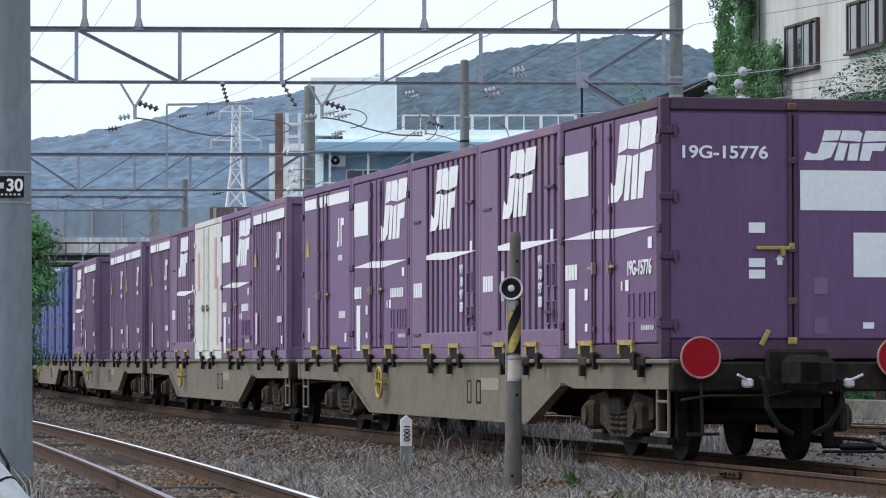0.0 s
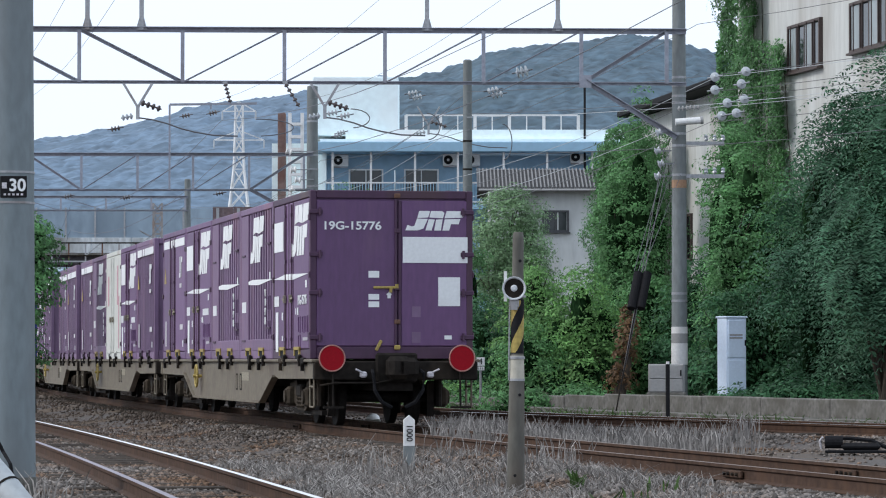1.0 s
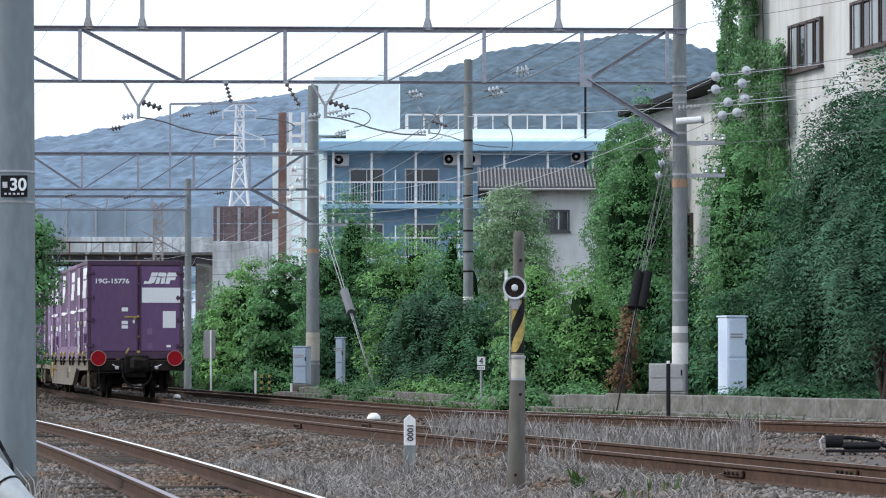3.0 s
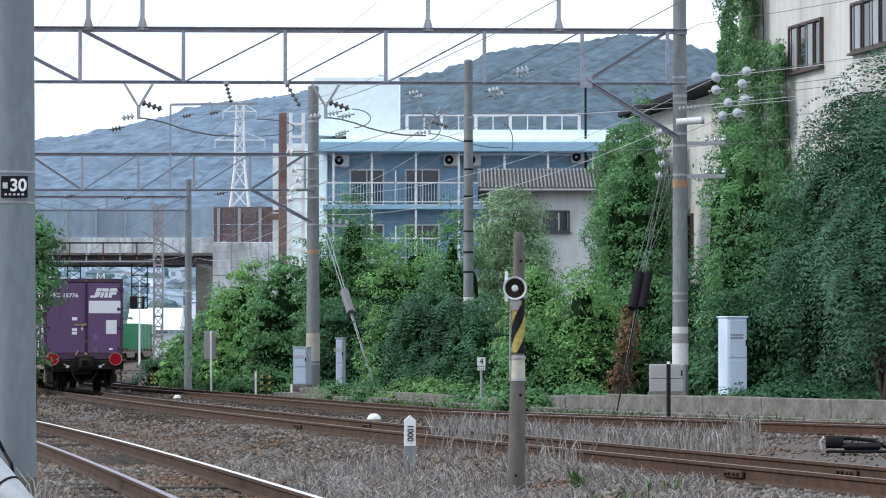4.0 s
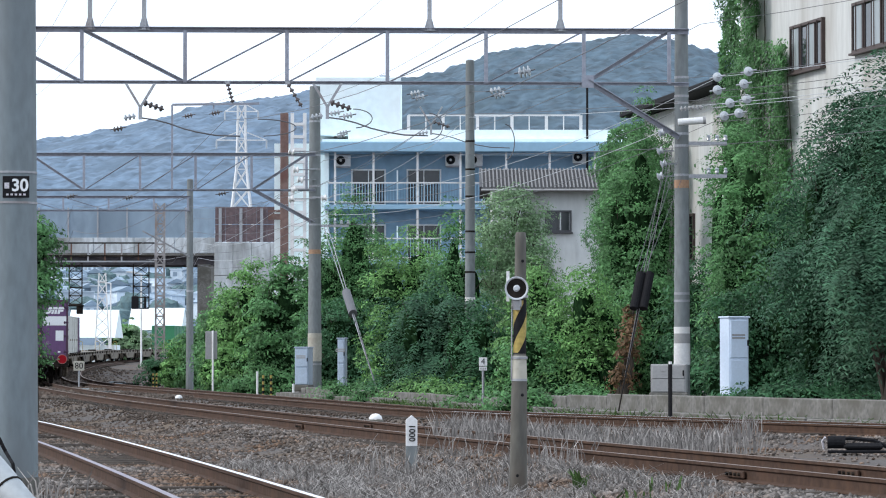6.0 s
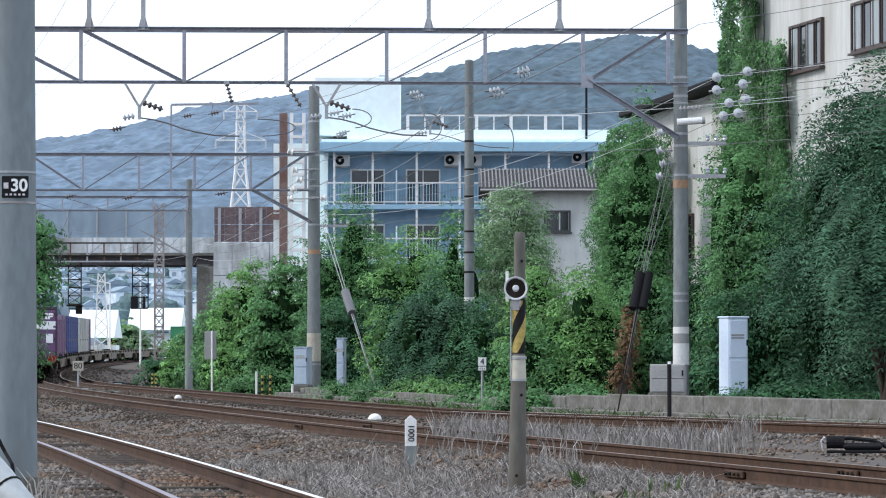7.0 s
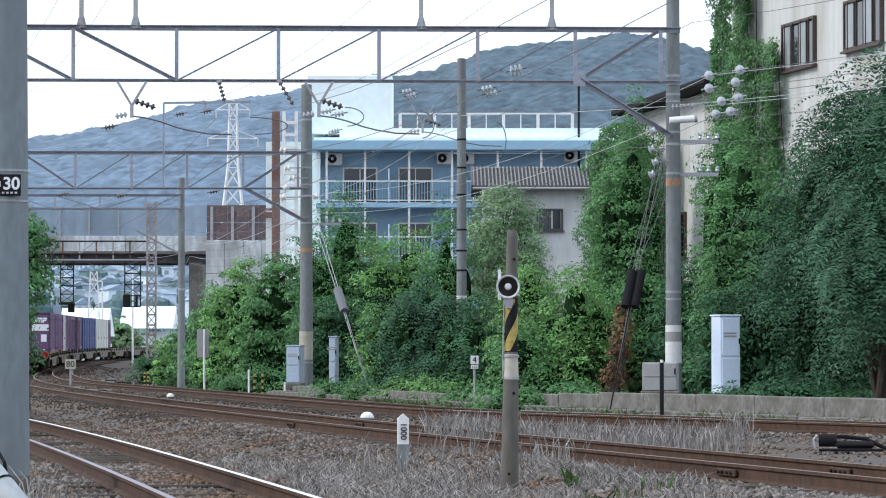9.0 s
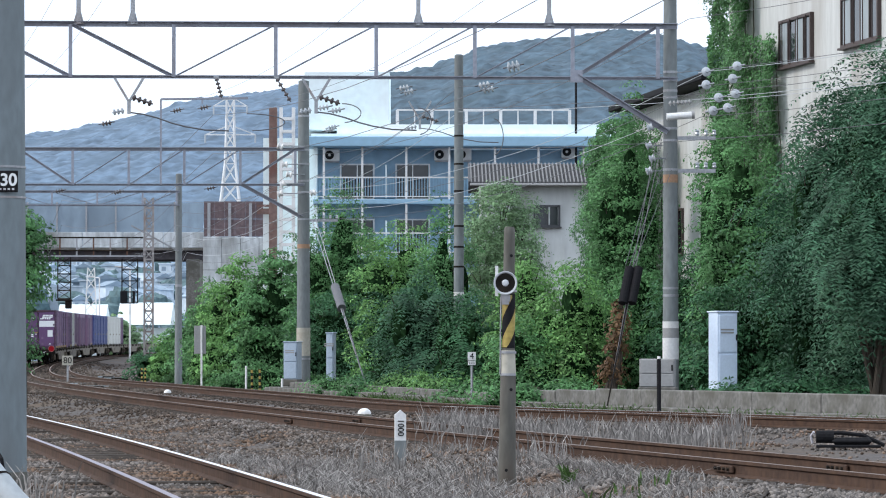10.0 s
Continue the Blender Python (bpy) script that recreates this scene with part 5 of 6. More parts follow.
def gantry(xa, xb, ya, yb, zb, zt, stations, style, label, uprights=()):
    """A lattice beam between masts: chords, posts and diagonals."""
    g = thing("gantry", Matrix(), label, "gantry", "line gantries")

    def at(u, top):
        f = (u - xa) / (xb - xa)
        return Vector((u, ya + (yb - ya) * f, zt if top else zb))

    for top, w in ((True, 0.13), (False, 0.085)):
        part("chord", Shape().angle(at(xa, top), at(xb, top), w, 0.016), GANTRY, g)
    for a in stations:
        part("post", Shape().angle(at(a, False), at(a, True), 0.08), GANTRY, g)
    for (a, b), k in zip(zip(stations, stations[1:]), style):
        p, q = (at(a, True), at(b, False)) if k > 0 else (at(a, False), at(b, True))
        part("diagonal", Shape().angle(p, q, 0.09 if abs(k) == 2 else 0.045), GANTRY, g)
    for u, h in uprights:
        p = at(u, True)
        part("upright", Shape().bar(p, p + Vector((0, 0, h)), 0.09, 0.09), GALV, g)
        part("gusset", Shape().prism(((-0.12, 0), (0.12, 0), (0.05, 0.25), (-0.05, 0.25)), 0.02, Matrix.Translation(p)), GALV, g)
    return g, at




G1, at1 = gantry(-12.234, 5.13, 75.0, 76.0 - 0.25, 6.777, 7.879, [-11.789, -9.68, -7.559, -5.414, -3.293, -1.195, 0.867, 2.918, 4.711], (2, 2, 2, -1, -1, -1, -1, -2), "grey steel lattice gantry over the tracks", [(-7.395, 1.6), (-6.27, 1.6), (-0.316, 1.6), (2.426, 1.6)])
part("knee_brace", Shape().angle((3, 75.6, 6.824), (4.922, 75.75, 5.652), 0.12, 0.016), GANTRY, G1)
part("gusset_plate", Shape().box((3, 75.6, 6.824), (0.26, 0.03, 0.26)), GANTRY, G1)
mast("mast", -12.258, 75.0, 0.172, 0.14, -0.3, 9.5, "grey concrete mast holding the gantry", [])
G2, at2 = gantry(-17.654, -4.132, 115.6, 115.7, 6.419, 7.561, [-16.566, -14.935, -13.268, -11.546, -9.751, -7.975, -6.181, -4.423], (2, 2, 2, -1, -1, -1, -2), "distant grey steel lattice gantry", [])
part("knee_brace", Shape().angle((-6.181, 115.7, 6.456), (-4.187, 115.8, 5.368), 0.13, 0.016), GANTRY, G2)
mast("mast", -17.69, 116.0, 0.2, 0.16, -0.3, 8.5, "grey concrete mast holding the far gantry", [])
fr = part("portal_frame", Shape().bar((-8.718, 115.5, 6.419), (-8.718, 115.5, 9.156), 0.06, 0.06).bar((-8.718, 115.5, 9.156), (-5.927, 115.5, 9.192), 0.07, 0.07).bar((-7.395, 115.5, 9.174), (-7.395, 115.5, 9.011), 0.05, 0.05), GANTRY, G2)
G3, at3 = gantry(-22.317, -11.085, 157.6, 157.7, 7.493, 8.085, [-18.614, -16.639, -14.664, -12.689, -11.208], (1, 1, -1, -1), "third grey steel gantry far down the line", [])
part("knee_brace", Shape().angle((-13.183, 157.6, 6.604), (-11.134, 157.7, 5.493), 0.09, 0.02), GALV, G3)


def hanger(x, y, z, s=1.0):
    """A V-shaped drop frame under a gantry with a registration arm and insulators."""
    h = thing("wire_support", pose(x, y, z), "steel drop frame with insulators hanging from a gantry", "wire support", "wire supports")
    part("drop_frame", Shape().bar((-0.3 * s, 0, 0), (0, 0, -0.5 * s), 0.05, 0.05).bar((0.3 * s, 0, 0), (0, 0, -0.5 * s), 0.05, 0.05).bar((0, 0, -0.45 * s), (0, 0, -0.75 * s), 0.07, 0.07), GALV, h)
    part("insulator", disc_string(Shape(), (0.06, 0, -0.4 * s), (0.5 * s, -0.1, -0.55 * s), 0.07, 4), INSULATOR_DARK, h)
    part("registration_arm", Shape().tube([(0.02, 0, -0.72 * s), (0.3 * s, -0.05, -0.76 * s), (0.6 * s, -0.1, -0.84 * s), (0.9 * s, -0.15, -0.95 * s), (1.2 * s, -0.2, -1.03 * s), (1.6 * s, -0.25, -1.1 * s), (2.1 * s, -0.3, -1.12 * s)], 0.016), WIRE, h)
    part("arm_insulator", disc_string(Shape(), (-0.1, 0, -0.68 * s), (-0.35 * s, 0.05, -0.72 * s), 0.07, 3), PORCELAIN, h)
    return h


hanger(-6.34, 75.2, 6.754)
hanger(-2.449, 75.4, 6.777)
hanger(-0.435, 115.6, 9.102, 1.2)
for px, py, dx, dy in ((398, 146, 0.12, -0.42), (505, 146, 0.3, -0.5), (48, 146, 0.05, -0.4)):
    x, z = (px - 784) * 0.01171875, 1 + (637 - py) * 0.01171875
    o = thing("suspension_insulator", pose(x, 75.2, z), "brown insulator hanging from the gantry chord", "insulator", "gantry insulators")
    part("insulator_body", disc_string(Shape(), (0, 0, 0), (dx, -0.1, dy), 0.05, 5), INSULATOR_DARK, o)
    part("cap", Shape().box((0, 0, 0.01), (0.1, 0.08, 0.06)), GALV, o)
for px, py, d in ((732, 165, 92), (740, 172, 92), (874, 160, 80), (882, 168, 80), (926, 127, 74), (590, 200, 90), (612, 205, 90), (600, 240, 108), (605, 235, 108), (122, 348, 116), (225, 350, 116), (390, 343, 116), (205, 228, 95), (330, 205, 110), (378, 200, 110)):
    x, z = (px - 784) / 6400 * d, 1 + (637 - py) / 6400 * d
    o = thing("wire_insulator", pose(x, d, z, 0, 0, random.uniform(-20, 20)), "small glazed insulator strung in an overhead wire", "insulator", "wire insulators")
    big = 0.12 if py < 130 else 0.075
    part("insulator_body", disc_string(Shape(), (-0.13, 0, -0.02), (0.13, 0, 0.03), big, 3), PORCELAIN if px > 560 else INSULATOR_DARK, o)
    part("clamp", Shape().rod((-0.22, 0, -0.03), (0.22, 0, 0.05), 0.015), WIRE, o)

for k, (px, py) in enumerate(((1268, 136), (1323, 126), (1268, 159), (1315, 148), (1290, 182), (1320, 175), (1280, 205), (1306, 200))):
    d = 74.0 - (px - 1204) * 0.012
    x, z = (px - 784) / 6400 * d, 1 + (637 - py) / 6400 * d
    o = thing("strain_insulator", pose(x, d, z), "round pale glass strain insulator in a feeder wire", "insulator", "strain insulators")
    part("disc", Shape().lathe(((0.03, -0.07), (0.095, -0.03), (0.1, 0.0), (0.08, 0.02), (0.035, 0.04), (0.03, 0.08)), Matrix.Rotation(radians(78), 4, "X") @ Matrix.Rotation(radians(14), 4, "Y"), 18), PORCELAIN, o, smooth=True)
    part("clevis", Shape().rod((-0.16, 0.02, -0.03), (0.16, -0.02, 0.03), 0.018), GALV, o)
for px, py in ((1168, 235), (1166, 267), (1172, 290), (1166, 312)):
    x, z = (px - 784) * 0.011797, 1 + (637 - py) * 0.011797
    o = thing("spool_insulator", pose(x, 75.5, z), "white porcelain spool insulator on a mast bracket", "insulator", "spool insulators")
    part("spool", Shape().lathe(((0.03, -0.07), (0.09, -0.05), (0.05, 0), (0.09, 0.05), (0.03, 0.07)), Matrix.Rotation(radians(70), 4, "Y"), 14), PORCELAIN, o, smooth=True)
    part("strap", Shape().bar((0, 0, 0), (0.3, 0.35, 0.02), 0.03, 0.03), GALV, o)
o = thing("cable_termination", pose(5.133, 75.4, 5.957), "white tubular cable termination on the mast", "insulator")
part("tube", Shape().rod((-0.26, 0, 0), (0.26, 0, 0.04), 0.075, n=14), WHITE_PAINT, o)
part("cap", Shape().rod((0.26, 0, 0.04), (0.32, 0, 0.045), 0.085, n=14), GREY_BOX, o)
o = thing("cable_termination", pose(5.133, 75.4, 6.238), "slim grey cable termination on the mast", "insulator")
part("tube", disc_string(Shape(), (-0.22, 0, 0), (0.26, 0, 0.03), 0.06, 6), GREY_BOX, o)


for k, (px, py) in enumerate(((517, 335), (512, 352), (570, 350), (520, 300), (528, 318), (512, 268))):
    x, z = (px - 784) * 0.018, 1 + (637 - py) * 0.018
    o = thing("spool_insulator", pose(x, 115.4, z), "pale porcelain insulator on a far mast bracket", "insulator", "spool insulators")
    part("spool", Shape().lathe(((0.03, -0.1), (0.12, -0.07), (0.06, 0), (0.12, 0.07), (0.03, 0.1)), Matrix.Rotation(radians(60 + 10 * k), 4, "Y"), 14), WHITE_PAINT, o, smooth=True)
    part("strap", Shape().bar((0, 0, 0), (-4.133 - x, 0.4, 0.03), 0.03, 0.03), GALV, o)
for x, z, w, h in ((-0.405, 7.48, 0.35, 0.7), (1.588, 7.195, 0.25, 0.95), (-2.406, 7.594, 0.5, 0.5), (-4.906, 7.328, 1.0, 0.45)):
    pts = [(x + w * math.sin(a * 0.2), 95.0, z - h * (1 - math.cos(a * 0.2)) / 2) for a in range(16)]
    single("jumper_cable", Shape().tube(pts, 0.014, 6), WIRE, "dark jumper cable looping below the wires", "cable", group="jumper cables")


def wire(points, r, mat, label="thin overhead line wire"):
    """One wire hanging between its supports."""
    pts = []
    for a, b in zip(points, points[1:]):
        a, b = Vector(a), Vector(b)
        sag = min(0.00035 * (b - a).length ** 2, 0.7)
        for i in range(8):
            f = i / 8
            pts.append(a.lerp(b, f) - Vector((0, 0, 4 * sag * f * (1 - f))))
    pts.append(Vector(points[-1]))
    single("overhead_wire", Shape().tube(pts, r, 5), mat, label, "wire", group="overhead wires")


def over(line, side, z, stations, r, mat, label):
    wire([line.spot(s) @ Vector((side * (1 if i % 2 else -1), 0, z + line.drop)) for i, s in enumerate(stations)], r, mat, label)


for ln, st in ((MAIN, (18, 62, 104, 147, 190, 240)), (FAR, (8, 48, 92, 135))):
    over(ln, 0.15, 5.15, st, 0.0055, WIRE, "contact wire above a track")
    over(ln, 0.15, 5.95, st, 0.0055, WIRE, "messenger wire above a track")
for k, (dx, z) in enumerate(((0.75, 6.9), (0.75, 6.6), (0.6, 6.25), (0.6, 5.95), (0.35, 8.0))):
    wire([(16.5 + dx, 44, z + 0.5), (4.987 + dx, 75.3, z), (-4.169 + dx * 0.8, 116, z - 0.6), (-11.134 + dx * 0.6, 158, z - 0.8), (-20, 260, z)], 0.0065, WIRE_PALE if k in (0, 2) else WIRE)
wire([(19, 46, 7.6), (0.703, 99.8, 8.4), (-4.169 - 2, 140, 7.5), (-19, 230, 8.0)], 0.007, WIRE)
wire([(19, 46, 7.0), (0.703, 99.8, 7.7), (-4.169 - 2, 140, 7.0), (-19, 230, 7.4)], 0.007, WIRE_PALE)
for u in (-7.395, -6.27, -0.316, 2.426):
    wire([(u + 6.2, 40, 12.0), (u, 75.2, 7.879 + 1.55), (u - 7.5, 116, 9.2)], 0.005, WIRE)
for k in range(3):
    wire([(4.821 + 0.1 * k, 75.9, 5.6 - 0.35 * k), (3.893 - 0.04 + 0.08 * k, 72.5, 2.779)], 0.006, WIRE, "steel guy wire from a mast")


# ---- lineside things ----
def low_wall():
    """Precast wall units behind the far track, with trough lids before them."""
    line = Line(18.3, 36.5, ((0, 0.41), (58, 0.4), (64, 0.34), (76, 0.25), (85, 0.19), (100, 0.2), (150, 0.16)))
    w = thing("low_wall", Matrix(), "low weathered concrete wall of precast units behind the track", "wall", kind="structure")
    unit = Shape().box((0, 0, 0.04), (0.14, 2.86, 0.52), cut=0.02).mesh("wall_unit", CONCRETE_OLD)
    lid = Shape().box((0, 0, -0.12), (0.34, 0.94, 0.2), cut=0.015).mesh("trough_lid", CONCRETE_OLD)
    s = 2.0
    while s < 82:
        sunk = 0.16 * min(1, max(0, (s - 40) / 10))
        part("wall_unit", unit, CONCRETE_OLD, w, at=line.spot(s) @ pose(random.uniform(-0.015, 0.015), 0, random.uniform(-0.015, 0.015) - sunk, 0, 0, random.uniform(-0.6, 0.6)))
        for k in (-0.96, 0.0, 0.96):
            part("trough_lid", lid, CONCRETE_OLD, w, at=line.spot(s + k) @ pose(-0.42, 0, random.uniform(-0.02, 0.01), 0, 0, random.uniform(-1.5, 1.5)))
        s += 2.9
    return line


WALL_LINE = low_wall()


def horn_post():
    d = 36.0
    p = thing("post", pose(0.731, d, -0.3, 0, 0.6, 0), "weathered round post with yellow and black band", "post")
    part("shaft", Shape().lathe(((0.09, 0), (0.076, 1.1), (0.063, 1.4), (0.058, 1.9), (0.055, 2.5), (0.05, 2.56), (0.042, 2.57)), None, 20), POST_OLD, p, smooth=True)
    turns = [(0.066 * math.cos(a), 0.066 * math.sin(a)) for a in np.linspace(0, 2 * math.pi, 25)]
    wrap = Shape()
    for k in range(-2, 3):
        for (x0, y0), (x1, y1), i in zip(turns, turns[1:], range(24)):
            z0, z1 = 1.2 + 0.4 * k + i * 0.033, 1.2 + 0.4 * k + (i + 1) * 0.033
            low, top = 1.37, 1.89
            if z0 + 0.2 > low and z1 < top:
                wrap.add([(x0, y0, max(z0, low)), (x1, y1, max(z1, low)), (x1, y1, max(low, min(z1 + 0.2, top))), (x0, y0, max(low, min(z0 + 0.2, top)))], [(0, 1, 2, 3)])
    part("black_band", Shape().lathe(((0.065, 1.36), (0.0645, 1.9)), None, 24), BLACK, p)
    part("yellow_spiral", wrap, YELLOW, p, "worn yellow spiral stripe")
    part("white_sleeve", Shape().lathe(((0.078, 1.1), (0.068, 1.34)), None, 24), SLEEVE, p)
    for z in (1.32, 1.1, 1.93):
        part("strap", Shape().lathe(((0.08, -0.012), (0.08, 0.012)), Matrix.Translation((0, 0, z)), 20), GALV, p)
    part("conduit", Shape().tube([(-0.08, -0.03, 1.1), (-0.08, -0.03, 1.7), (-0.075, -0.03, 2.05)], 0.008), GALV, p)
    # Raised black discs imitate the dark inside of bolt holes.
    for u, z in ((0.02, 2.28), (-0.01, 0.15), (0.03, 0.95)):
        part("bolt_hole_shade", Shape().rod((u, -0.088, z), (u, -0.08, z), 0.016, n=10), BLACK, p)
    h = thing("horn_loudspeaker", pose(0.714, d - 0.1, 1.709), "grey round horn loudspeaker strapped to the post", "loudspeaker")
    face = Matrix.Rotation(radians(90), 4, "X")
    part("bell", Shape().lathe(((0.03, -0.2), (0.045, -0.12), (0.07, -0.05), (0.115, 0.0), (0.118, 0.012), (0.108, 0.012), (0.06, -0.05), (0.03, -0.08)), face, 32), HORN_GREY, h, smooth=True)
    part("throat", Shape().lathe(((0.1, -0.002), (0.062, -0.05), (0.04, -0.06)), face, 32), UNDER, h, smooth=True)
    part("reflector", Shape().lathe(((0.034, -0.06), (0.034, 0.0), (0.02, 0.012)), face, 20), HORN_GREY, h, smooth=True)
    part("mount", Shape().box((0, 0.06, -0.15), (0.1, 0.1, 0.08), cut=0.01).box((0, 0.0, -0.19), (0.07, 0.04, 0.05)), GALV, h)
    part("back_plate", Shape().box((-0.085, 0.03, 0.02), (0.03, 0.05, 0.3)), WHITE_PAINT, h)


horn_post()


def kilometre_post():
    d = 42.0
    p = thing("marker_post", pose(-0.381, d, -0.3, 0, 0, 4), "white concrete marker post with black figures", "marker post")
    part("post", Shape().prism(((-0.065, 0.3), (0.065, 0.3), (0.065, 0.6), (0.0, 0.655), (-0.065, 0.6)), 0.1), WHITE_PAINT, p)
    part("foot", Shape().box((0, 0.05, 0.15), (0.13, 0.1, 0.3)), CONCRETE, p, "bare grey concrete foot")
    part("number", lettering("1000", 0.1, BLACK, 0.004, 0.001), BLACK, p, "black figures 1000, written downwards", at=pose(0, -0.006, 0.45, 0, 90, 0))
    q = thing("number_post", pose(0.903, 85.0, -0.3), "small white sign with a black figure on a grey post", "sign")
    part("post", Shape().rod((0, 0, 0), (0, 0, 0.734 + 0.3), 0.03), GALV, q)
    part("plate", Shape().box((0, -0.035, 0.954 + 0.3), (0.19, 0.012, 0.197), cut=0.004), WHITE_PAINT, q)
    part("figure", lettering("4", 0.2, BLACK), BLACK, q, "black figure 4", at=pose(0, -0.046, 0.954 + 0.3))
    part("small_plate", Shape().box((0, -0.035, 0.792 + 0.3), (0.18, 0.012, 0.09), cut=0.004), WHITE_PAINT, q)
    for k in (-0.05, 0, 0.05):
        part("small_print", Shape().box((k, -0.043, 0.792 + 0.3), (0.03, 0.004, 0.05)), GREY_BOX, q)
    s = thing("speed_sign", pose(-15.164, 150.0, -0.3), "small pale speed sign with figures by the turnout", "sign")
    part("plate", Shape().box((0, 0, 0.742 + 0.3), (0.445, 0.03, 0.398), cut=0.01), SLEEVE, s)
    part("number", lettering("80", 0.36, BLACK), BLACK, s, "black figures 80", at=pose(0, -0.022, 0.742 + 0.3))
    part("post", Shape().rod((0, 0.04, 0), (0, 0.04, 0.9), 0.04), GALV, s)
    dm = thing("marker_dome", pose(-1.182, 62.0, -0.04), "white domed track marker between the rails", "track marker")
    part("dome", Shape().lathe(((0.115, 0), (0.115, 0.04), (0.095, 0.08), (0.055, 0.11), (0.0, 0.12)), None, 20), WHITE_PAINT, dm, smooth=True)
    part("foot", Shape().box((0, 0, -0.1), (0.26, 0.26, 0.24), cut=0.02), CONCRETE_OLD, dm)
    m2 = thing("marker_dome", pose(-7.711, 105.0, -0.12), "small white track marker stone", "track marker")
    part("dome", Shape().lathe(((0.11, 0), (0.1, 0.05), (0.06, 0.09), (0.0, 0.1)), None, 14), WHITE_PAINT, m2, smooth=True)


kilometre_post()


def cabinet(x, y, w, dp, z0, z1, mat, label, turn=-16.0, cover=True):
    """A steel lineside cabinet: body, door, roof, hinge side, handle and plates."""
    c = thing("relay_cabinet", pose(x, y, z0, 0, 0, turn), label, "cabinet", "lineside cabinets")
    h = z1 - z0
    part("body", Shape().box((0, dp / 2, h / 2), (w, dp, h), cut=0.012), mat, c)
    d = part("door", Shape().box((0, -0.012, h * 0.73), (w - 0.06, 0.024, h * 0.48), cut=0.008), mat, c)
    part("lower_door", Shape().box((0, -0.012, h * 0.24), (w - 0.06, 0.024, h * 0.44), cut=0.008), mat, c)
    part("handle", Shape().box((w * 0.42, -0.035, h * 0.68), (0.03, 0.03, 0.12), cut=0.006), BLACK, d)
    if cover:
        part("roof", Shape().box((0, dp / 2, h + 0.015), (w + 0.05, dp + 0.06, 0.035), cut=0.01), mat, c)
    for k in (0, 1):
        part("small_print", Shape().box((-0.02, -0.027, h * 0.78 - k * 0.06), (0.3, 0.004, 0.035)), GREY_BOX, d)
    part("plinth", Shape().box((0, dp / 2, -0.1), (w + 0.06, dp + 0.06, 0.2), cut=0.02), CONCRETE_OLD, c)
    return c


cabinet(6.02, 74.0, 0.46, 0.4, 0.26, 1.856, WHITE_BOX, "tall pale blue steel cabinet before the trees", turn=24)
cabinet(4.516, 73.0, 0.72, 0.35, 0.34, 0.911, GREY_BOX, "low grey steel box before a mast", turn=-8, cover=False)
cabinet(-4.45, 112.6, 0.45, 0.45, 0.22, 1.37, BOX_BLUE, "pale blue cabinet beside a mast")
cabinet(-3.146, 110.0, 0.24, 0.24, 0.2, 1.636, BOX_BLUE, "narrow pale cabinet half hidden by bushes")
b = thing("grey_panel_sign", pose(-8.389, 130.0, -0.3), "back of a grey panel sign on a pale post", "sign")
part("panel", Shape().box((0, 0.05, 1.523 + 0.3), (0.426, 0.03, 1.008), cut=0.01), GREY_BOX, b)
part("post", Shape().rod((0.058, 0, 0), (0.058, 0, 2.046 + 0.3), 0.035), WHITE_PAINT, b)


def bollard(x, y, h, label, striped=True):
    o = thing("bollard", pose(x, y, -0.3), label, "bollard", "striped bollards")
    part("core", Shape().rod((0, 0, 0), (0, 0, h), 0.036, 0.034, n=12), WHITE_PAINT if not striped else BLACK, o)
    if striped:
        for k in range(4):
            part("yellow_ring", Shape().rod((0, 0, 0.1 + k * h / 4), (0, 0, 0.1 + k * h / 4 + h / 8), 0.04, n=12), YELLOW, o)


for px, sd in ((463, True), (477, True)):
    bollard((px - 784) * 0.01828, 117.0, 0.8, "black and yellow striped bollard at the track side", sd)
bollard(-6.056, 117.0, 0.92, "pale concrete marker stub", False)
bollard(-4.7, 112.4, 0.55, "short white post beside the cabinet", False)
for px in (268, 274):
    bollard((px - 784) * 0.0242, 155.0, 0.7, "black and yellow striped bollard far down the line")

# Black stake before the grey box
o = thing("stake", pose(4.208, 67.5, -0.3), "thin black stake with pale tip", "stake")
part("shaft", Shape().rod((0, 0, 0), (0, 0, 0.916 + 0.3), 0.04, n=10), BLACK, o)
part("tip", Shape().rod((0, 0, 0.916 + 0.3), (0, 0, 0.937 + 0.33), 0.03, n=10), WHITE_PAINT, o)


def guy(top, foot, guard_at, r, label, twin=False):
    """A stay wire with a thick guard sleeve and ground anchor."""
    g = thing("stay_wire", Matrix(), label, "stay wire", "stay wires")
    top, foot = Vector(top), Vector(foot)
    for s in (-0.06, 0.06):
        part("wire", Shape().rod(top + Vector((s, 0, 0)), foot, 0.008 if twin else 0.011, n=6), WIRE if twin else GALV, g)
    a, b = top.lerp(foot, guard_at[0]), top.lerp(foot, guard_at[1])
    for s in ((-0.09, 0.09) if twin else (0.0,)):
        off = Vector((s, 0.02 * s, 0))
        part("guard_sleeve", Shape().rod(a + off, b + off, r, n=14).rod(a + off, a + off + (a - b) * 0.04, r * 0.5, n=10), HOSE if twin else WIRE, g, "black plastic guard sleeve" if twin else "grey guard sleeve")
    part("anchor_rod", Shape().rod(b, foot, 0.016 if twin else 0.022, n=8), UNDER if twin else WIRE, g)


guy((-3.71, 112.0, 5.183), (-1.7, 99.0, -0.3), (0.4, 0.52), 0.13, "stay wires with grey guard running down to the ground")
guy((4.688, 75.2, 5.395), (3.45, 72.5, -0.2), (0.47, 0.6), 0.095, "stay wires with twin black guard sleeves and dead ivy", True)


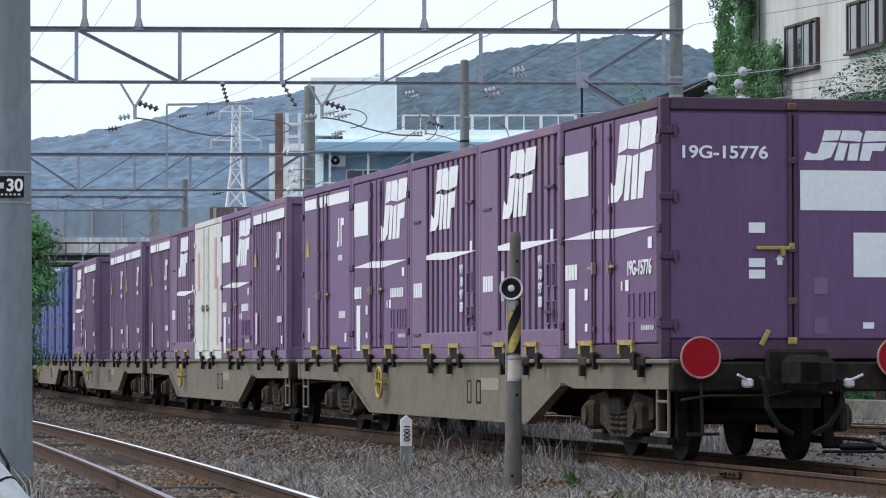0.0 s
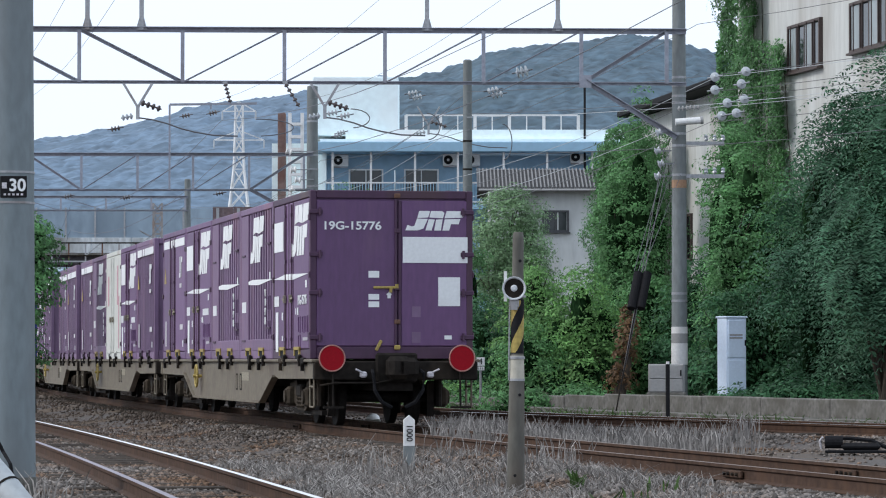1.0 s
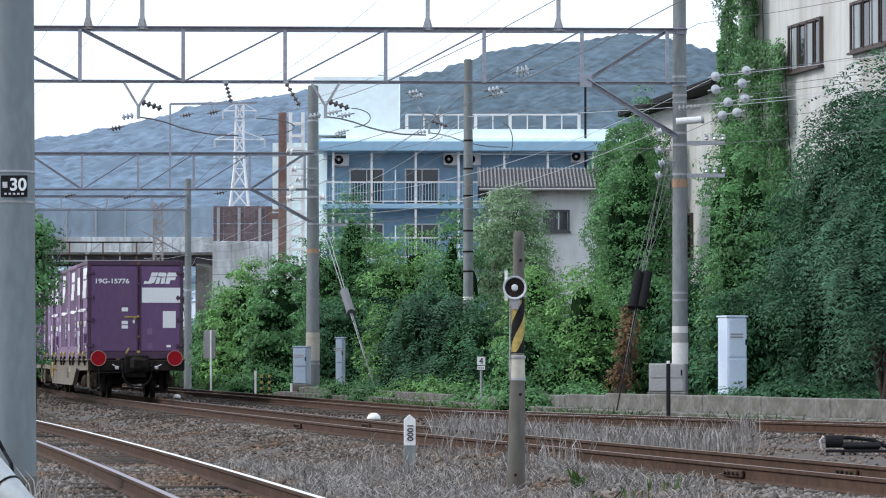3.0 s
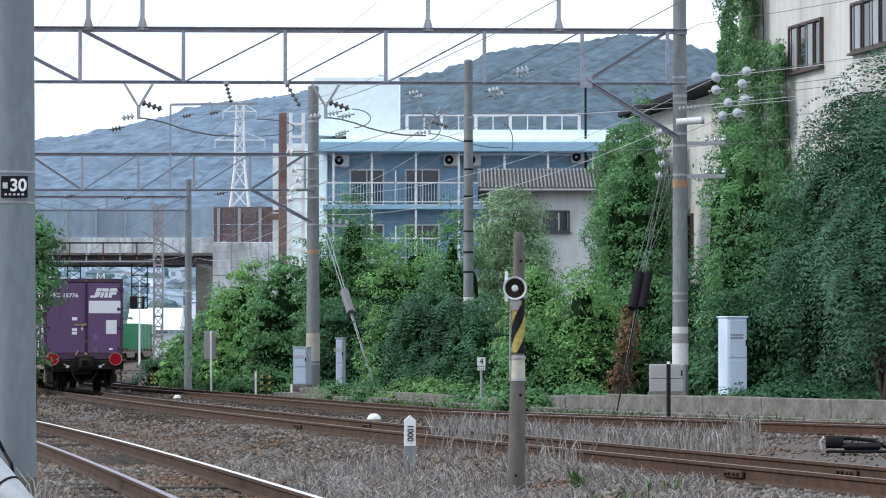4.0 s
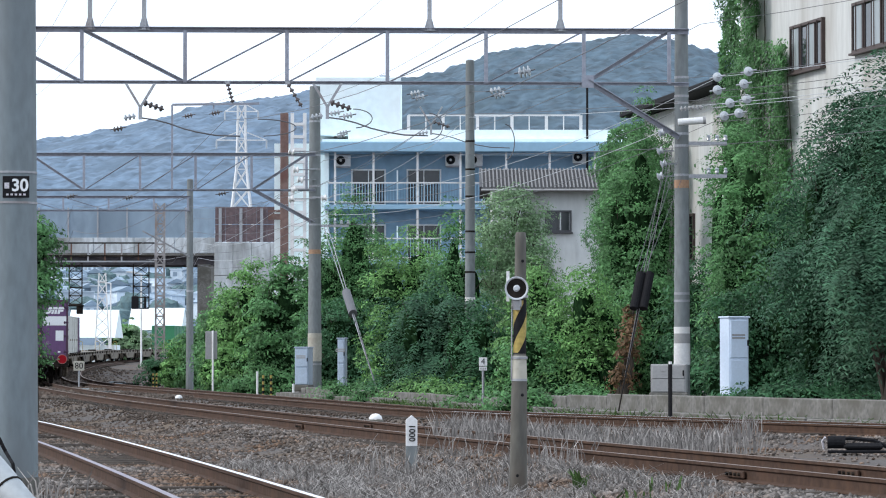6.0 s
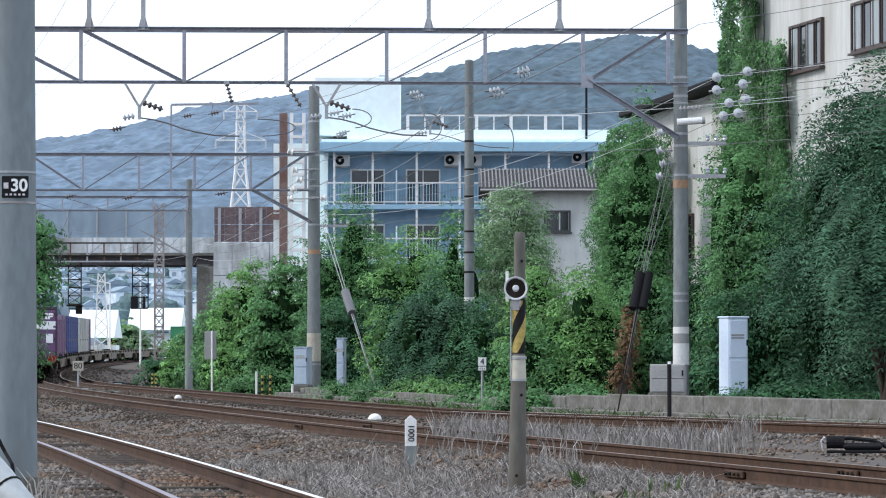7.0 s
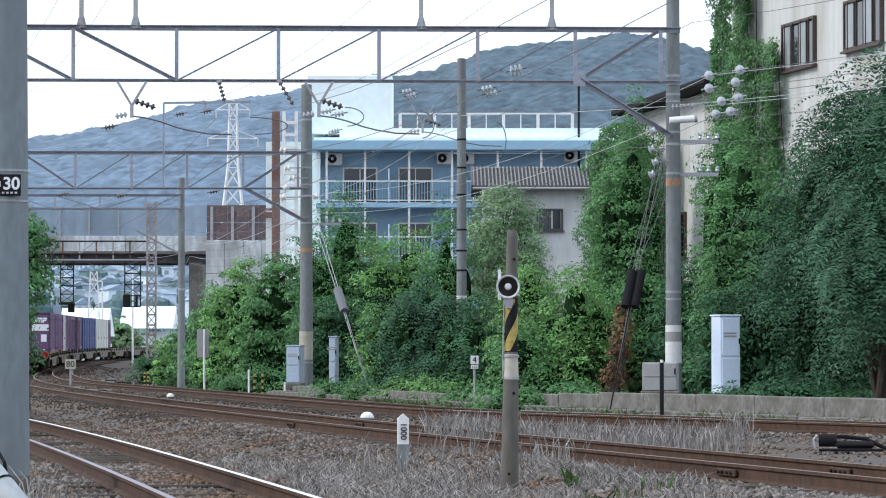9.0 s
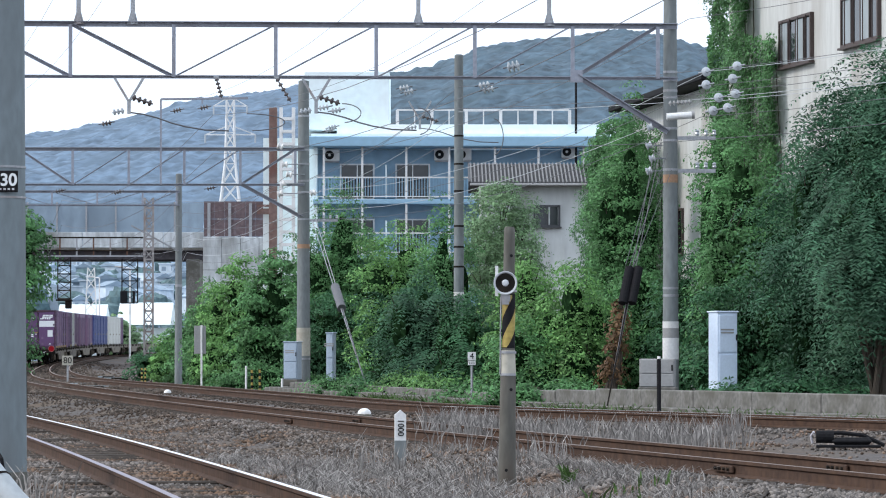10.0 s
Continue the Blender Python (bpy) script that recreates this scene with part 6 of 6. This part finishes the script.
def ground_fittings():
    """A motor with its black cover, joint bars and clips by the rails."""
    m = thing("point_machine", pose(5.792, 50.5, -0.3, 0, 0, -6), "black covered track machine with hoses on the ballast", "track machine")
    part("cover", Shape().box((0.05, 0, 0.09), (0.55, 0.24, 0.1), cut=0.04), BLACK, m)
    part("base", Shape().box((0, -0.12, 0.02), (0.9, 0.16, 0.04), cut=0.01), HOSE, m)
    part("drum", Shape().rod((-0.45, 0, 0.15), (-0.2, 0, 0.15), 0.09, n=14), HOSE, m)
    part("hose", Shape().tube([(-0.4, 0.1, 0.2), (-0.1, 0.12, 0.2), (0.2, 0.1, 0.17), (0.5, 0.05, 0.03)], 0.03), HOSE, m)
    part("hose_band", Shape().tube([(-0.5, 0.02, 0.06), (-0.52, 0.0, 0.16), (-0.48, -0.04, 0.22)], 0.018), MARK_GREY, m)
    k = thing("rail_lubricator", pose(1.817, 37.4, -0.28, 0, 0, 70), "small black box clamped beside a rail", "track fitting")
    part("box", Shape().box((0, 0, 0.05), (0.22, 0.4, 0.16), cut=0.03), BLACK, k)
    part("lead", Shape().tube([(0, 0.2, 0.05), (0.05, 0.4, 0.0), (0.1, 0.7, -0.04)], 0.02), HOSE, k)
    for s in (21.0, 46.0):
        for side in (-0.565, 0.565):
            j = thing("joint_bar", MAIN.spot(s, side, 0), "rusty bolted joint bar on a rail web", "rail joint", "rail joints")
            part("bar", Shape().box((-0.035, 0, -0.085), (0.03, 0.6, 0.07), cut=0.008), RAIL_SIDE, j)
            for q in (-0.2, -0.07, 0.07, 0.2):
                part("bolt", Shape().rod((-0.05, q, -0.085), (-0.075, q, -0.085), 0.018, n=6), UNDER, j)
    n = thing("rail_clip", NEAR.spot(17.5, 0.66, -0.12), "dark bond box clamped on the near rail", "track fitting")
    part("box", Shape().box((0, 0, 0.02), (0.08, 0.3, 0.08), cut=0.015), UNDER, n)


ground_fittings()

for x, y, w, r in ((-15.104, 172, 1.1, 12), (-12.797, 150, 0.9, 20), (-16.284, 180, 0.8, 5), (-13.65, 140, 0.7, 30), (-11.88, 128, 0.9, -10)):
    o = thing("turnout_slab", pose(x, y, height_at(y) - 0.24, 0, 0, r), "pale concrete slab beside the turnout", "concrete slab", "turnout slabs")
    part("slab", Shape().box((0, 0, 0.05), (w, 0.8, 0.16), cut=0.03), CONCRETE_PALE, o)
    part("rod_cover", Shape().box((0.1, -0.7, 0.06), (w * 0.7, 0.3, 0.14), cut=0.03), UNDER, o)


def pipe_rail():
    """A thick pale cable duct with straps rising at the very front of the view."""
    p = thing("cable_duct", Matrix(), "thick pale cable duct bound with dark straps", "cable duct")
    pts = [(-2.669, 20.0, 0.584), (-2.556, 19.9, 0.475), (-2.425, 19.8, 0.341), (-2.3, 19.7, 0.203), (-2.106, 19.6, 0.022), (-1.919, 19.4, -0.2)]
    part("duct", Shape().tube(pts, 0.085, 18), DUCT_GREY, p, smooth=True)
    for i in (1, 2, 3):
        a, b = Vector(pts[i]), Vector(pts[i + 1])
        part("strap", Shape().rod(a.lerp(b, 0.3), a.lerp(b, 0.36), 0.09, n=14), UNDER, p)
    part("loose_cable", Shape().tube([(-2.764, 22, 0.629), (-2.667, 22, 0.44), (-2.612, 21.9, 0.371), (-2.489, 21.8, -0.3)], 0.012), HOSE, p)


pipe_rail()


# ---- plants ----
GREEN_A = leaf_material("leaf_bright", (0.15, 0.31, 0.1))
GREEN_B = leaf_material("leaf_middle", (0.1, 0.235, 0.09))
GREEN_C = leaf_material("leaf_deep", (0.05, 0.14, 0.064))
GREEN_D = leaf_material("leaf_bluish", (0.05, 0.125, 0.07))
GREEN_E = leaf_material("leaf_pale", (0.21, 0.33, 0.18))
DEAD = leaf_material("dead_ivy", (0.16, 0.095, 0.05))
# Near-black core colour stands in for the shade deep inside a crown.
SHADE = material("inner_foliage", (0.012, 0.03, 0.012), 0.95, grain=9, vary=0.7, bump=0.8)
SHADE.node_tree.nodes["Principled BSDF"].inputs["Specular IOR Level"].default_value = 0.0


def leaves(centres, out, size, rng, droop=0.3):
    """Leaf quads, each a slim rhombus, facing roughly outward and up."""
    n = len(centres)
    nrm = out + rng.normal(0, 0.38, (n, 3)) + np.array((0, -0.1, 0.35))
    nrm /= np.linalg.norm(nrm, axis=1)[:, None]
    t = rng.normal(0, 1, (n, 3)) - np.array((0, 0, droop))
    t -= nrm * np.sum(t * nrm, 1)[:, None]
    t /= np.linalg.norm(t, axis=1)[:, None]
    b = np.cross(nrm, t)
    s = size * rng.uniform(0.6, 1.4, (n, 1))
    c = centres
    return np.stack((c - t * s, c + b * s * 0.42 - t * s * 0.1, c + t * s, c - b * s * 0.42 - t * s * 0.1), 1)


def foliage(name, lumps, count, size, mat, label, seed, category="bush", trunk=None, frond=0, sprays=60, droop=0.3, spread=0.2, inner=0.52):
    """A bush or tree: stems, a dark shade core, and a crown of leaf sprays with an uneven outline."""
    rng = np.random.default_rng(seed)
    low = min(c[2] - r[2] for c, r in lumps)
    c0, r0 = lumps[0]
    t = thing(name, Matrix.Translation((c0[0], c0[1], -0.3)), label, category, "lineside greenery")
    org = Vector((c0[0], c0[1], -0.3))
    stem = Shape()
    for k, (c, r) in enumerate(lumps):
        foot = Vector((c0[0] + rng.uniform(-0.3, 0.3), c0[1] + rng.uniform(-0.2, 0.2), -0.3)) if trunk is None else Vector(trunk)
        knee = foot.lerp(Vector(c), 0.55) + Vector((rng.uniform(-0.2, 0.2), 0, 0.2))
        stem.rod(foot - org, knee - org, 0.07, 0.05).rod(knee - org, Vector(c) - org, 0.05, 0.02)
        for q in range(3):
            tip = Vector(c) + Vector((rng.uniform(-1, 1) * r[0], rng.uniform(-1, 1) * r[1], rng.uniform(0, 1) * r[2])) * 0.8
            stem.rod(Vector(c) - org, tip - org, 0.025, 0.008, n=5)
    part("trunk", stem, BARK, t)
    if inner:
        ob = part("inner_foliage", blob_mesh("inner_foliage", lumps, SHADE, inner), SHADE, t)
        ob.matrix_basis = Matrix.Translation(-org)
    vol = np.array([r[0] * r[2] + r[1] * r[2] for _, r in lumps])
    share = (count * vol / vol.sum()).astype(int)
    cs, outs = [], []
    for (c, r), n in zip(lumps, share):
        m = max(8, n // sprays)
        d = rng.normal(0, 1, (m, 3))
        d /= np.linalg.norm(d, axis=1)[:, None]
        rr = rng.uniform(0.6, 1.0, (m, 1)) ** 0.7
        bump = np.array([1 + 0.4 * noise.noise(Vector(v) * 2.4 + Vector(c)) for v in d])[:, None]
        p = np.array(c) + d * np.array(r) * rr * bump * 1.02
        idx = rng.integers(0, m, n)
        # each clump is a drooping dome of leaves, open underneath
        v = rng.normal(0, 1, (n, 3))
        v /= np.linalg.norm(v, axis=1)[:, None]
        v[:, 2] = np.abs(v[:, 2]) - 0.25
        wide = spread * rng.uniform(0.9, 2.3, (m, 1))[idx] * rng.uniform(0.75, 1.1, (n, 1))
        q = p[idx] + v * wide * np.array((1.25, 1.0, 0.75))
        q[:, 2] -= (v[:, 0] ** 2 + v[:, 1] ** 2) * wide[:, 0] * droop * 0.7
        cs.append(q)
        outs.append(v * 0.9 + d[idx] * 0.35)
    q, o = np.concatenate(cs), np.concatenate(outs)
    keep = q[:, 2] > -0.28
    quad = leaves(q[keep], o[keep], size, rng, droop)
    quad = quad - np.array(org)
    if frond:
        quad = np.concatenate((quad[: len(quad) // 3], fronds(org, lumps, frond, mat, seed)))
    part("crown", quads_mesh("crown", quad, mat), mat, t)
    return t


def fronds(org, lumps, count, mat, seed, length=0.8, pairs=9):
    """Compound leaves: drooping stalks with leaflets on both sides."""
    rng = np.random.default_rng(seed)
    vol = np.array([r[0] * r[2] + r[1] * r[2] for _, r in lumps])
    quads = []
    for (c, r), n in zip(lumps, (count * vol / vol.sum()).astype(int)):
        m = max(5, n // 24)
        bough = rng.normal(0, 1, (m, 3))
        bough[:, 1] -= 0.5
        bough /= np.linalg.norm(bough, axis=1)[:, None]
        bump = np.array([1 + 0.45 * noise.noise(Vector(v) * 2.0 + Vector(c)) for v in bough])[:, None]
        tips = np.array(c) + bough * np.array(r) * rng.uniform(0.7, 1.05, (m, 1)) * bump
        idx = rng.integers(0, m, n)
        d = bough[idx]
        p = tips[idx] + rng.normal(0, 0.2, (n, 3)) * np.array((1, 1, 0.4))
        out = d * np.array((1, 1, 0.25)) + rng.normal(0, 0.75, (n, 3)) * np.array((1, 1, 0.45))
        out /= np.linalg.norm(out, axis=1)[:, None]
        side = np.cross(out, np.array((0, 0, 1.0)))
        side /= np.linalg.norm(side, axis=1)[:, None] + 1e-6
        ln = length * rng.uniform(0.6, 1.25, (n, 1))
        for k in range(pairs):
            f = (k + 1) / pairs
            base = p + out * ln * f - np.array((0, 0, 1.0)) * ln * 0.75 * f * f
            run = out * 0.5 - np.array((0, 0, 0.75)) * f
            for s in (-1, 1):
                ax = side * s * 0.9 + run * 0.45 + rng.normal(0, 0.12, (n, 3)) - np.array((0, 0, 0.2))
                wid = run / (np.linalg.norm(run, axis=1)[:, None] + 1e-6)
                sz = ln * 0.17 * (1.05 - 0.5 * abs(f - 0.45))
                a, b = base, base + ax * sz
                m = (a + b) / 2
                quads.append(np.stack((a, m + wid * sz * 0.2, b, m - wid * sz * 0.2), 1))
    q = np.concatenate(quads)
    return q[q[:, :, 2].min(1) > -0.28] - np.array(org)


def bush(px, top, base, half, d, mat, seed, label, dens=1.0, size=0.05, **kw):
    """A bush given by its middle, top and half width as metres at its distance."""
    rng = random.Random(seed)
    lumps = []
    n = max(3, int(half * 2.2))
    for k in range(n):
        u = -1 + 2 * (k + 0.5) / n
        h = (top - base) * (1 - 0.22 * abs(u)) * rng.uniform(0.88, 1.05)
        lumps.append(((px + u * half, d + rng.uniform(-0.5, 0.5), base + h * 0.62), (half * 1.25 / n * 1.6, 0.9, h * 0.4)))
        lumps.append(((px + u * half * 1.1, d - 0.5 + rng.uniform(-0.3, 0.3), base + h * 0.25), (half * 1.25 / n * 1.7, 0.8, h * 0.33)))
    lumps.sort(key=lambda l: abs(l[0][0] - px))
    area = 2 * half * (top - base)
    return foliage("bush", lumps, int(2700 * area * dens), size, mat, label, seed, **kw)


# The thicket behind the low wall, from far to near
bush(-10.894, 3.3, -0.2, 1.0, 166, GREEN_B, 1, "spreading green bush beside the line", size=0.075, dens=0.8)
bush(-11.9, 2.2, -0.2, 0.9, 168, GREEN_A, 2, "low bright green bush near the bridge", size=0.075, dens=0.9)
bush(-12.9, 1.3, -0.2, 0.9, 170, GREEN_C, 52, "low grey-green scrub near the turnout", size=0.075, dens=0.9)
bush(-8.72, 3.55, -0.2, 0.6, 140, GREEN_B, 53, "sloping green bush at the thicket's end", size=0.07, dens=0.9)
bush(-7.5, 4.7, -0.2, 1.0, 137, GREEN_A, 3, "dense green bush with light tips", size=0.07, dens=0.9)
bush(-5.58, 5.14, -0.2, 1, 128, GREEN_B, 4, "tall green bush behind a mast", size=0.07, dens=0.8)
bush(-3.031, 6.357, 0.0, 1.373, 122, GREEN_B, 5, "tall dark green bush before the apartment block", dens=0.9)
bush(-3.6, 3.381, -0.2, 0.844, 120.5, GREEN_C, 6, "deep green bush beside a cabinet", dens=0.9)
bush(-0.812, 5.488, 0.0, 1.093, 106, GREEN_A, 7, "yellowish green bush in the thicket", dens=0.9)
bush(0.253, 4.977, 0.0, 0.71, 102, GREEN_B, 8, "leafy green bush behind a slim pole", dens=0.9)
bush(-0.726, 2.925, -0.2, 0.884, 101, GREEN_C, 9, "wide dark fern-leaved bush", dens=0.95, droop=0.9, frond=420)
bush(-0.214, 3.556, -0.2, 0.918, 99, GREEN_D, 10, "dark bluish-green shrub with drooping sprays", dens=0.95, droop=0.9, frond=380)
bush(0.991, 2.756, -0.2, 0.9, 95, GREEN_C, 12, "dark shrub behind the horn post", dens=0.95, droop=0.7, frond=320)
bush(2.386, 3.688, -0.2, 0.719, 93, GREEN_A, 13, "bright light-green bush in the thicket", dens=0.95)
bush(3.459, 3.236, -0.2, 0.816, 90, GREEN_A, 14, "bright green vines and bush", dens=0.95)
bush(2.757, 2.083, -0.2, 1.055, 90, GREEN_B, 15, "low green bush before the thicket", dens=0.95)
bush(2.231, 7.103, 2.2, 0.922, 118, GREEN_E, 16, "slender pale green tree before the grey house", dens=1.5, inner=0.0, category="tree", trunk=(2.231, 118, -0.3))
bush(-0.742, 0.53, -0.2, 0.576, 97, GREEN_A, 17, "small yellow-green clump at the track side", size=0.05, dens=1.3)
bush(0.233, 0.463, -0.2, 0.61, 93.5, GREEN_A, 18, "small light-green clump on the wall", size=0.05, dens=1.3)
foliage("tree", [((-10.092, 88, 3.571), (0.633, 0.8, 0.633)), ((-9.928, 87.8, 4.053), (0.468, 0.7, 0.412)), ((-9.955, 87.8, 2.884), (0.522, 0.7, 0.495)), ((-10.258, 87.9, 2.059), (0.468, 0.6, 0.55)), ((-10.285, 88, 1.165), (0.412, 0.5, 0.495))], 9000, 0.06, GREEN_B, "green leafy tree beside the near mast", 19, "tree")
bush(-2.026, 0.428, -0.25, 1.226, 104, GREEN_B, 20, "low weeds and creepers by the track", size=0.045, dens=1.2)
bush(-5.605, 0.668, -0.25, 1.291, 118.5, GREEN_B, 21, "low green weeds below the bush", size=0.05, dens=1.0)
bush(-31.618, 4.677, 0.4, 1.81, 362, GREEN_E, 22, "pale green hedge on the platform beyond the bridge", size=0.14, dens=0.3)
bush(-32.362, 5.379, 0.4, 1.137, 364, GREEN_A, 23, "small green tree beyond the bridge", size=0.14, dens=0.3)


def ivy(name, m, w, h, cells, mat, label, seed, size=0.052, deep=0.35):
    """Ivy over a wall: leaf layers in uneven cushions on the plane x, z of m."""
    rng = np.random.default_rng(seed)
    n = int(w * h * cells * 1.3)
    u, v = rng.uniform(0, w, n), rng.uniform(0, h, n)
    edge = np.array([noise.noise((a * 0.9, b * 0.7, seed)) + 0.6 * noise.noise((a * 2.6, b * 2.2, seed + 3)) for a, b in zip(u, v)])
    border = np.minimum.reduce((u / 0.8, (w - u) / 0.8, (h - v) / 0.8, np.ones(n)))
    keep = edge * 0.55 + border * 0.9 > 0.12
    u, v, edge = u[keep], v[keep], edge[keep]
    out = -np.abs(rng.normal(0.1, 0.12, len(u))) - deep * np.clip(edge + 0.5, 0, 1.4)
    p = np.stack((u, out, v), -1)
    o = np.tile(np.array((0, -1.0, 0.2)), (len(u), 1))
    q = leaves(p, o, size, rng, 0.8)
    t = thing(name, m, label, "ivy", "climbing ivy")
    part("leaves", quads_mesh("leaves", q, mat), mat, t)
    stem = Shape()
    for k in range(int(w * 2)):
        x = rng.uniform(0.1, w - 0.1)
        pts = [(x + 0.25 * math.sin(z * 1.3 + k), -0.03, z) for z in np.linspace(0, h * rng.uniform(0.6, 0.95), 8)]
        stem.tube(pts, 0.015, 4)
    part("vine", stem, BARK, t)
    return t


# Ivy on the two houses beside the line
ivy("ivy", pose(7.77, 94.6, -0.2, 0, 0, -78.5), 2.6, 12.2, 900, GREEN_B, "thick ivy climbing the corner of the beige house", 31, deep=0.55)
ivy("ivy", pose(8.25, 92.2, -0.2, 0, 0, -78.5), 2.5, 9.3, 900, GREEN_B, "thick ivy spreading below a window", 50, deep=0.4)
ivy("ivy", pose(7.33, 95.9, -0.2, 0, 0, -8), 0.75, 12.0, 1300, GREEN_B, "ivy column on the end of the beige house", 32, deep=0.5)
ivy("ivy", pose(5.35, 117.0, 0, 0, 0, -82), 11.0, 7.9, 700, GREEN_B, "ivy blanket over the old pale house", 33, size=0.06, deep=0.6)
ivy("ivy", pose(4.935, 116, 0, 0, 0, 0), 2.2, 8.56, 900, GREEN_B, "thick ivy hanging over the house end", 34, size=0.06, deep=0.7)
bush(5.622, 8.101, 0.0, 0.845, 104, GREEN_B, 35, "tall ivy-covered tree beside a mast", dens=1.0, category="tree")
bush(5.261, 3.401, -0.2, 0.862, 92, GREEN_B, 36, "dark green shrub under the ivy", dens=1.0)
foliage("creeper", [((3.93, 75.4, 1.95), (0.13, 0.15, 0.3)), ((3.86, 75.4, 1.5), (0.17, 0.2, 0.35)), ((3.78, 75.5, 1.0), (0.2, 0.2, 0.4)), ((3.7, 75.5, 0.5), (0.24, 0.25, 0.4))], 1500, 0.05, DEAD, "brown dead creeper hanging from a stay wire", 37, "creeper", trunk=(3.65, 75.5, -0.3), spread=0.09, sprays=25, inner=0.0, droop=0.9)
bush(6.272, 3.77, -0.2, 0.633, 90, GREEN_C, 39, "dark green shrub behind the pale cabinet", dens=1.0)
bush(7.15, 7.6, 0.0, 0.5, 89.5, GREEN_B, 40, "tall creeper-covered tree by the beige house", dens=1.0, category="tree")
bush(7.363, 6.539, 0.0, 0.787, 86, GREEN_B, 41, "tall green tree wrapped in vines", dens=1.0, category="tree")
# The deep leaf colour also stands in for shade below the canopy.
bush(6.825, 2.963, -0.2, 0.938, 80, GREEN_C, 42, "shade-darkened shrubs under the trees", dens=1.0)
bush(8.2, 6.025, 0.0, 0.75, 81, GREEN_C, 43, "dark green tree with drooping leaf sprays", dens=1.0, category="tree", droop=1.0, frond=700)
bush(8.7, 7.4, 0.0, 1.0, 77, GREEN_D, 44, "large bluish-green tree with drooping fronds", dens=1.1, category="tree", droop=1.1, frond=2000)
bush(9.35, 7.3, 3.4, 0.75, 74.5, GREEN_D, 51, "upper boughs of a large drooping tree", dens=1.0, category="tree", droop=1.1, frond=1500)
bush(8.85, 4.9, 1.9, 0.7, 73, GREEN_D, 45, "drooping leafy branches of a large tree", dens=0.9, category="tree", droop=1.2, frond=1500)
# Undergrowth takes the deep leaf colour as painted canopy shade.
bush(7.155, 0.5, -0.2, 1.35, 73.5, GREEN_C, 46, "low shade-darkened undergrowth at the foot of the trees", dens=1.2, size=0.055)
bush(-1.95, 0.25, -0.25, 0.5, 99, GREEN_B, 54, "creepers hanging over the low wall", dens=1.0, size=0.05)
bush(0.75, 0.35, -0.25, 0.45, 86.5, GREEN_B, 55, "weeds grown over the low wall", dens=1.0, size=0.05)
bush(2.633, 0.415, -0.2, 1.341, 79.5, GREEN_B, 47, "creepers on the low wall", dens=1.2, size=0.05)


def blades(name, count, spots, height, mat, label, seed, lean=0.35, width=0.006):
    """Dry grass: thin bent blades in tufts."""
    rng = np.random.default_rng(seed)
    rows = []
    for (x, y, r, k) in spots:
        for i in range(int(count * k)):
            a = rng.uniform(0, 6.28)
            q = r * math.sqrt(rng.random())
            bx, by = x + math.cos(a) * q, y + math.sin(a) * q * 1.6
            bz = ground_height(bx, by)
            h = height * rng.uniform(0.3, 1.2)
            dx, dy = rng.normal(0, lean, 2) * h
            w = width * rng.uniform(0.6, 1.6)
            m = (bx + dx * 0.35, by + dy * 0.35, bz + h * 0.6)
            t = (bx + dx, by + dy, bz + h * rng.uniform(0.8, 1.05))
            rows.append(((bx - w, by, bz - 0.03), (bx + w, by, bz - 0.03), (m[0] + w * 0.8, m[1], m[2]), (m[0] - w * 0.8, m[1], m[2])))
            rows.append(((m[0] - w * 0.8, m[1], m[2]), (m[0] + w * 0.8, m[1], m[2]), (t[0] + w * 0.3, t[1], t[2]), (t[0] - w * 0.3, t[1], t[2])))
    return tagged(new(name, quads_mesh(name, np.array(rows), mat)), label, "dry grass", kind="stuff")


rng0 = random.Random(5)
spots = []
for i in range(330):
    y = rng0.uniform(27, 44)
    x = rng0.uniform(-2.6, 1.9) + (36 - y) * 0.12
    if abs(offset_from(MAIN, x, y)) > 1.1 and abs(offset_from(NEAR, x, y)) > 1.3:
        spots.append((x, y, rng0.uniform(0.1, 0.4), rng0.uniform(0.3, 1.0)))
blades("dry_grass", 75, spots, 0.13, STRAW, "pale dry grass litter between the tracks", 61, lean=0.9, width=0.004)
blades("dry_grass", 40, [(-0.602, 41, 0.3, 1), (-0.99, 44, 0.4, 0.7), (0.247, 44, 0.5, 0.7), (1.073, 39, 0.4, 1), (1.412, 40, 0.4, 0.6), (-3.362, 31, 0.3, 0.8), (0.54, 36.5, 0.3, 0.8)], 0.36, STRAW, "tall dry grass stalks beside the posts", 62, 0.3)
mid = []
for i in range(90):
    px = rng0.uniform(780, 1330)
    y = rng0.uniform(49, 58)
    mid.append(((px - 784) / 6400 * y, y, rng0.uniform(0.2, 0.5), rng0.uniform(0.5, 1)))
blades("dry_grass", 45, mid, 0.36, STRAW, "grey-brown dead stalks between the tracks", 63, 0.22, 0.007)
blades("green_weeds", 30, [(1.31, 35, 0.05, 0.9), (1.887, 33, 0.3, 0.3), (1.506, 31.5, 0.4, 0.25)], 0.2, WEED, "small green weeds in the ballast", 64, 0.4, 0.012)
edge_spots = []
for i in range(330):
    s = rng0.uniform(2, 62)
    c = WALL_LINE.spot(s) @ Vector((rng0.uniform(-0.9, -0.3), 0, 0))
    edge_spots.append((c.x, c.y, 0.3, rng0.uniform(0.3, 1)))
blades("green_weeds", 20, edge_spots, 0.32, WEED, "green weeds along the low wall", 65, 0.6, 0.015)
motions()
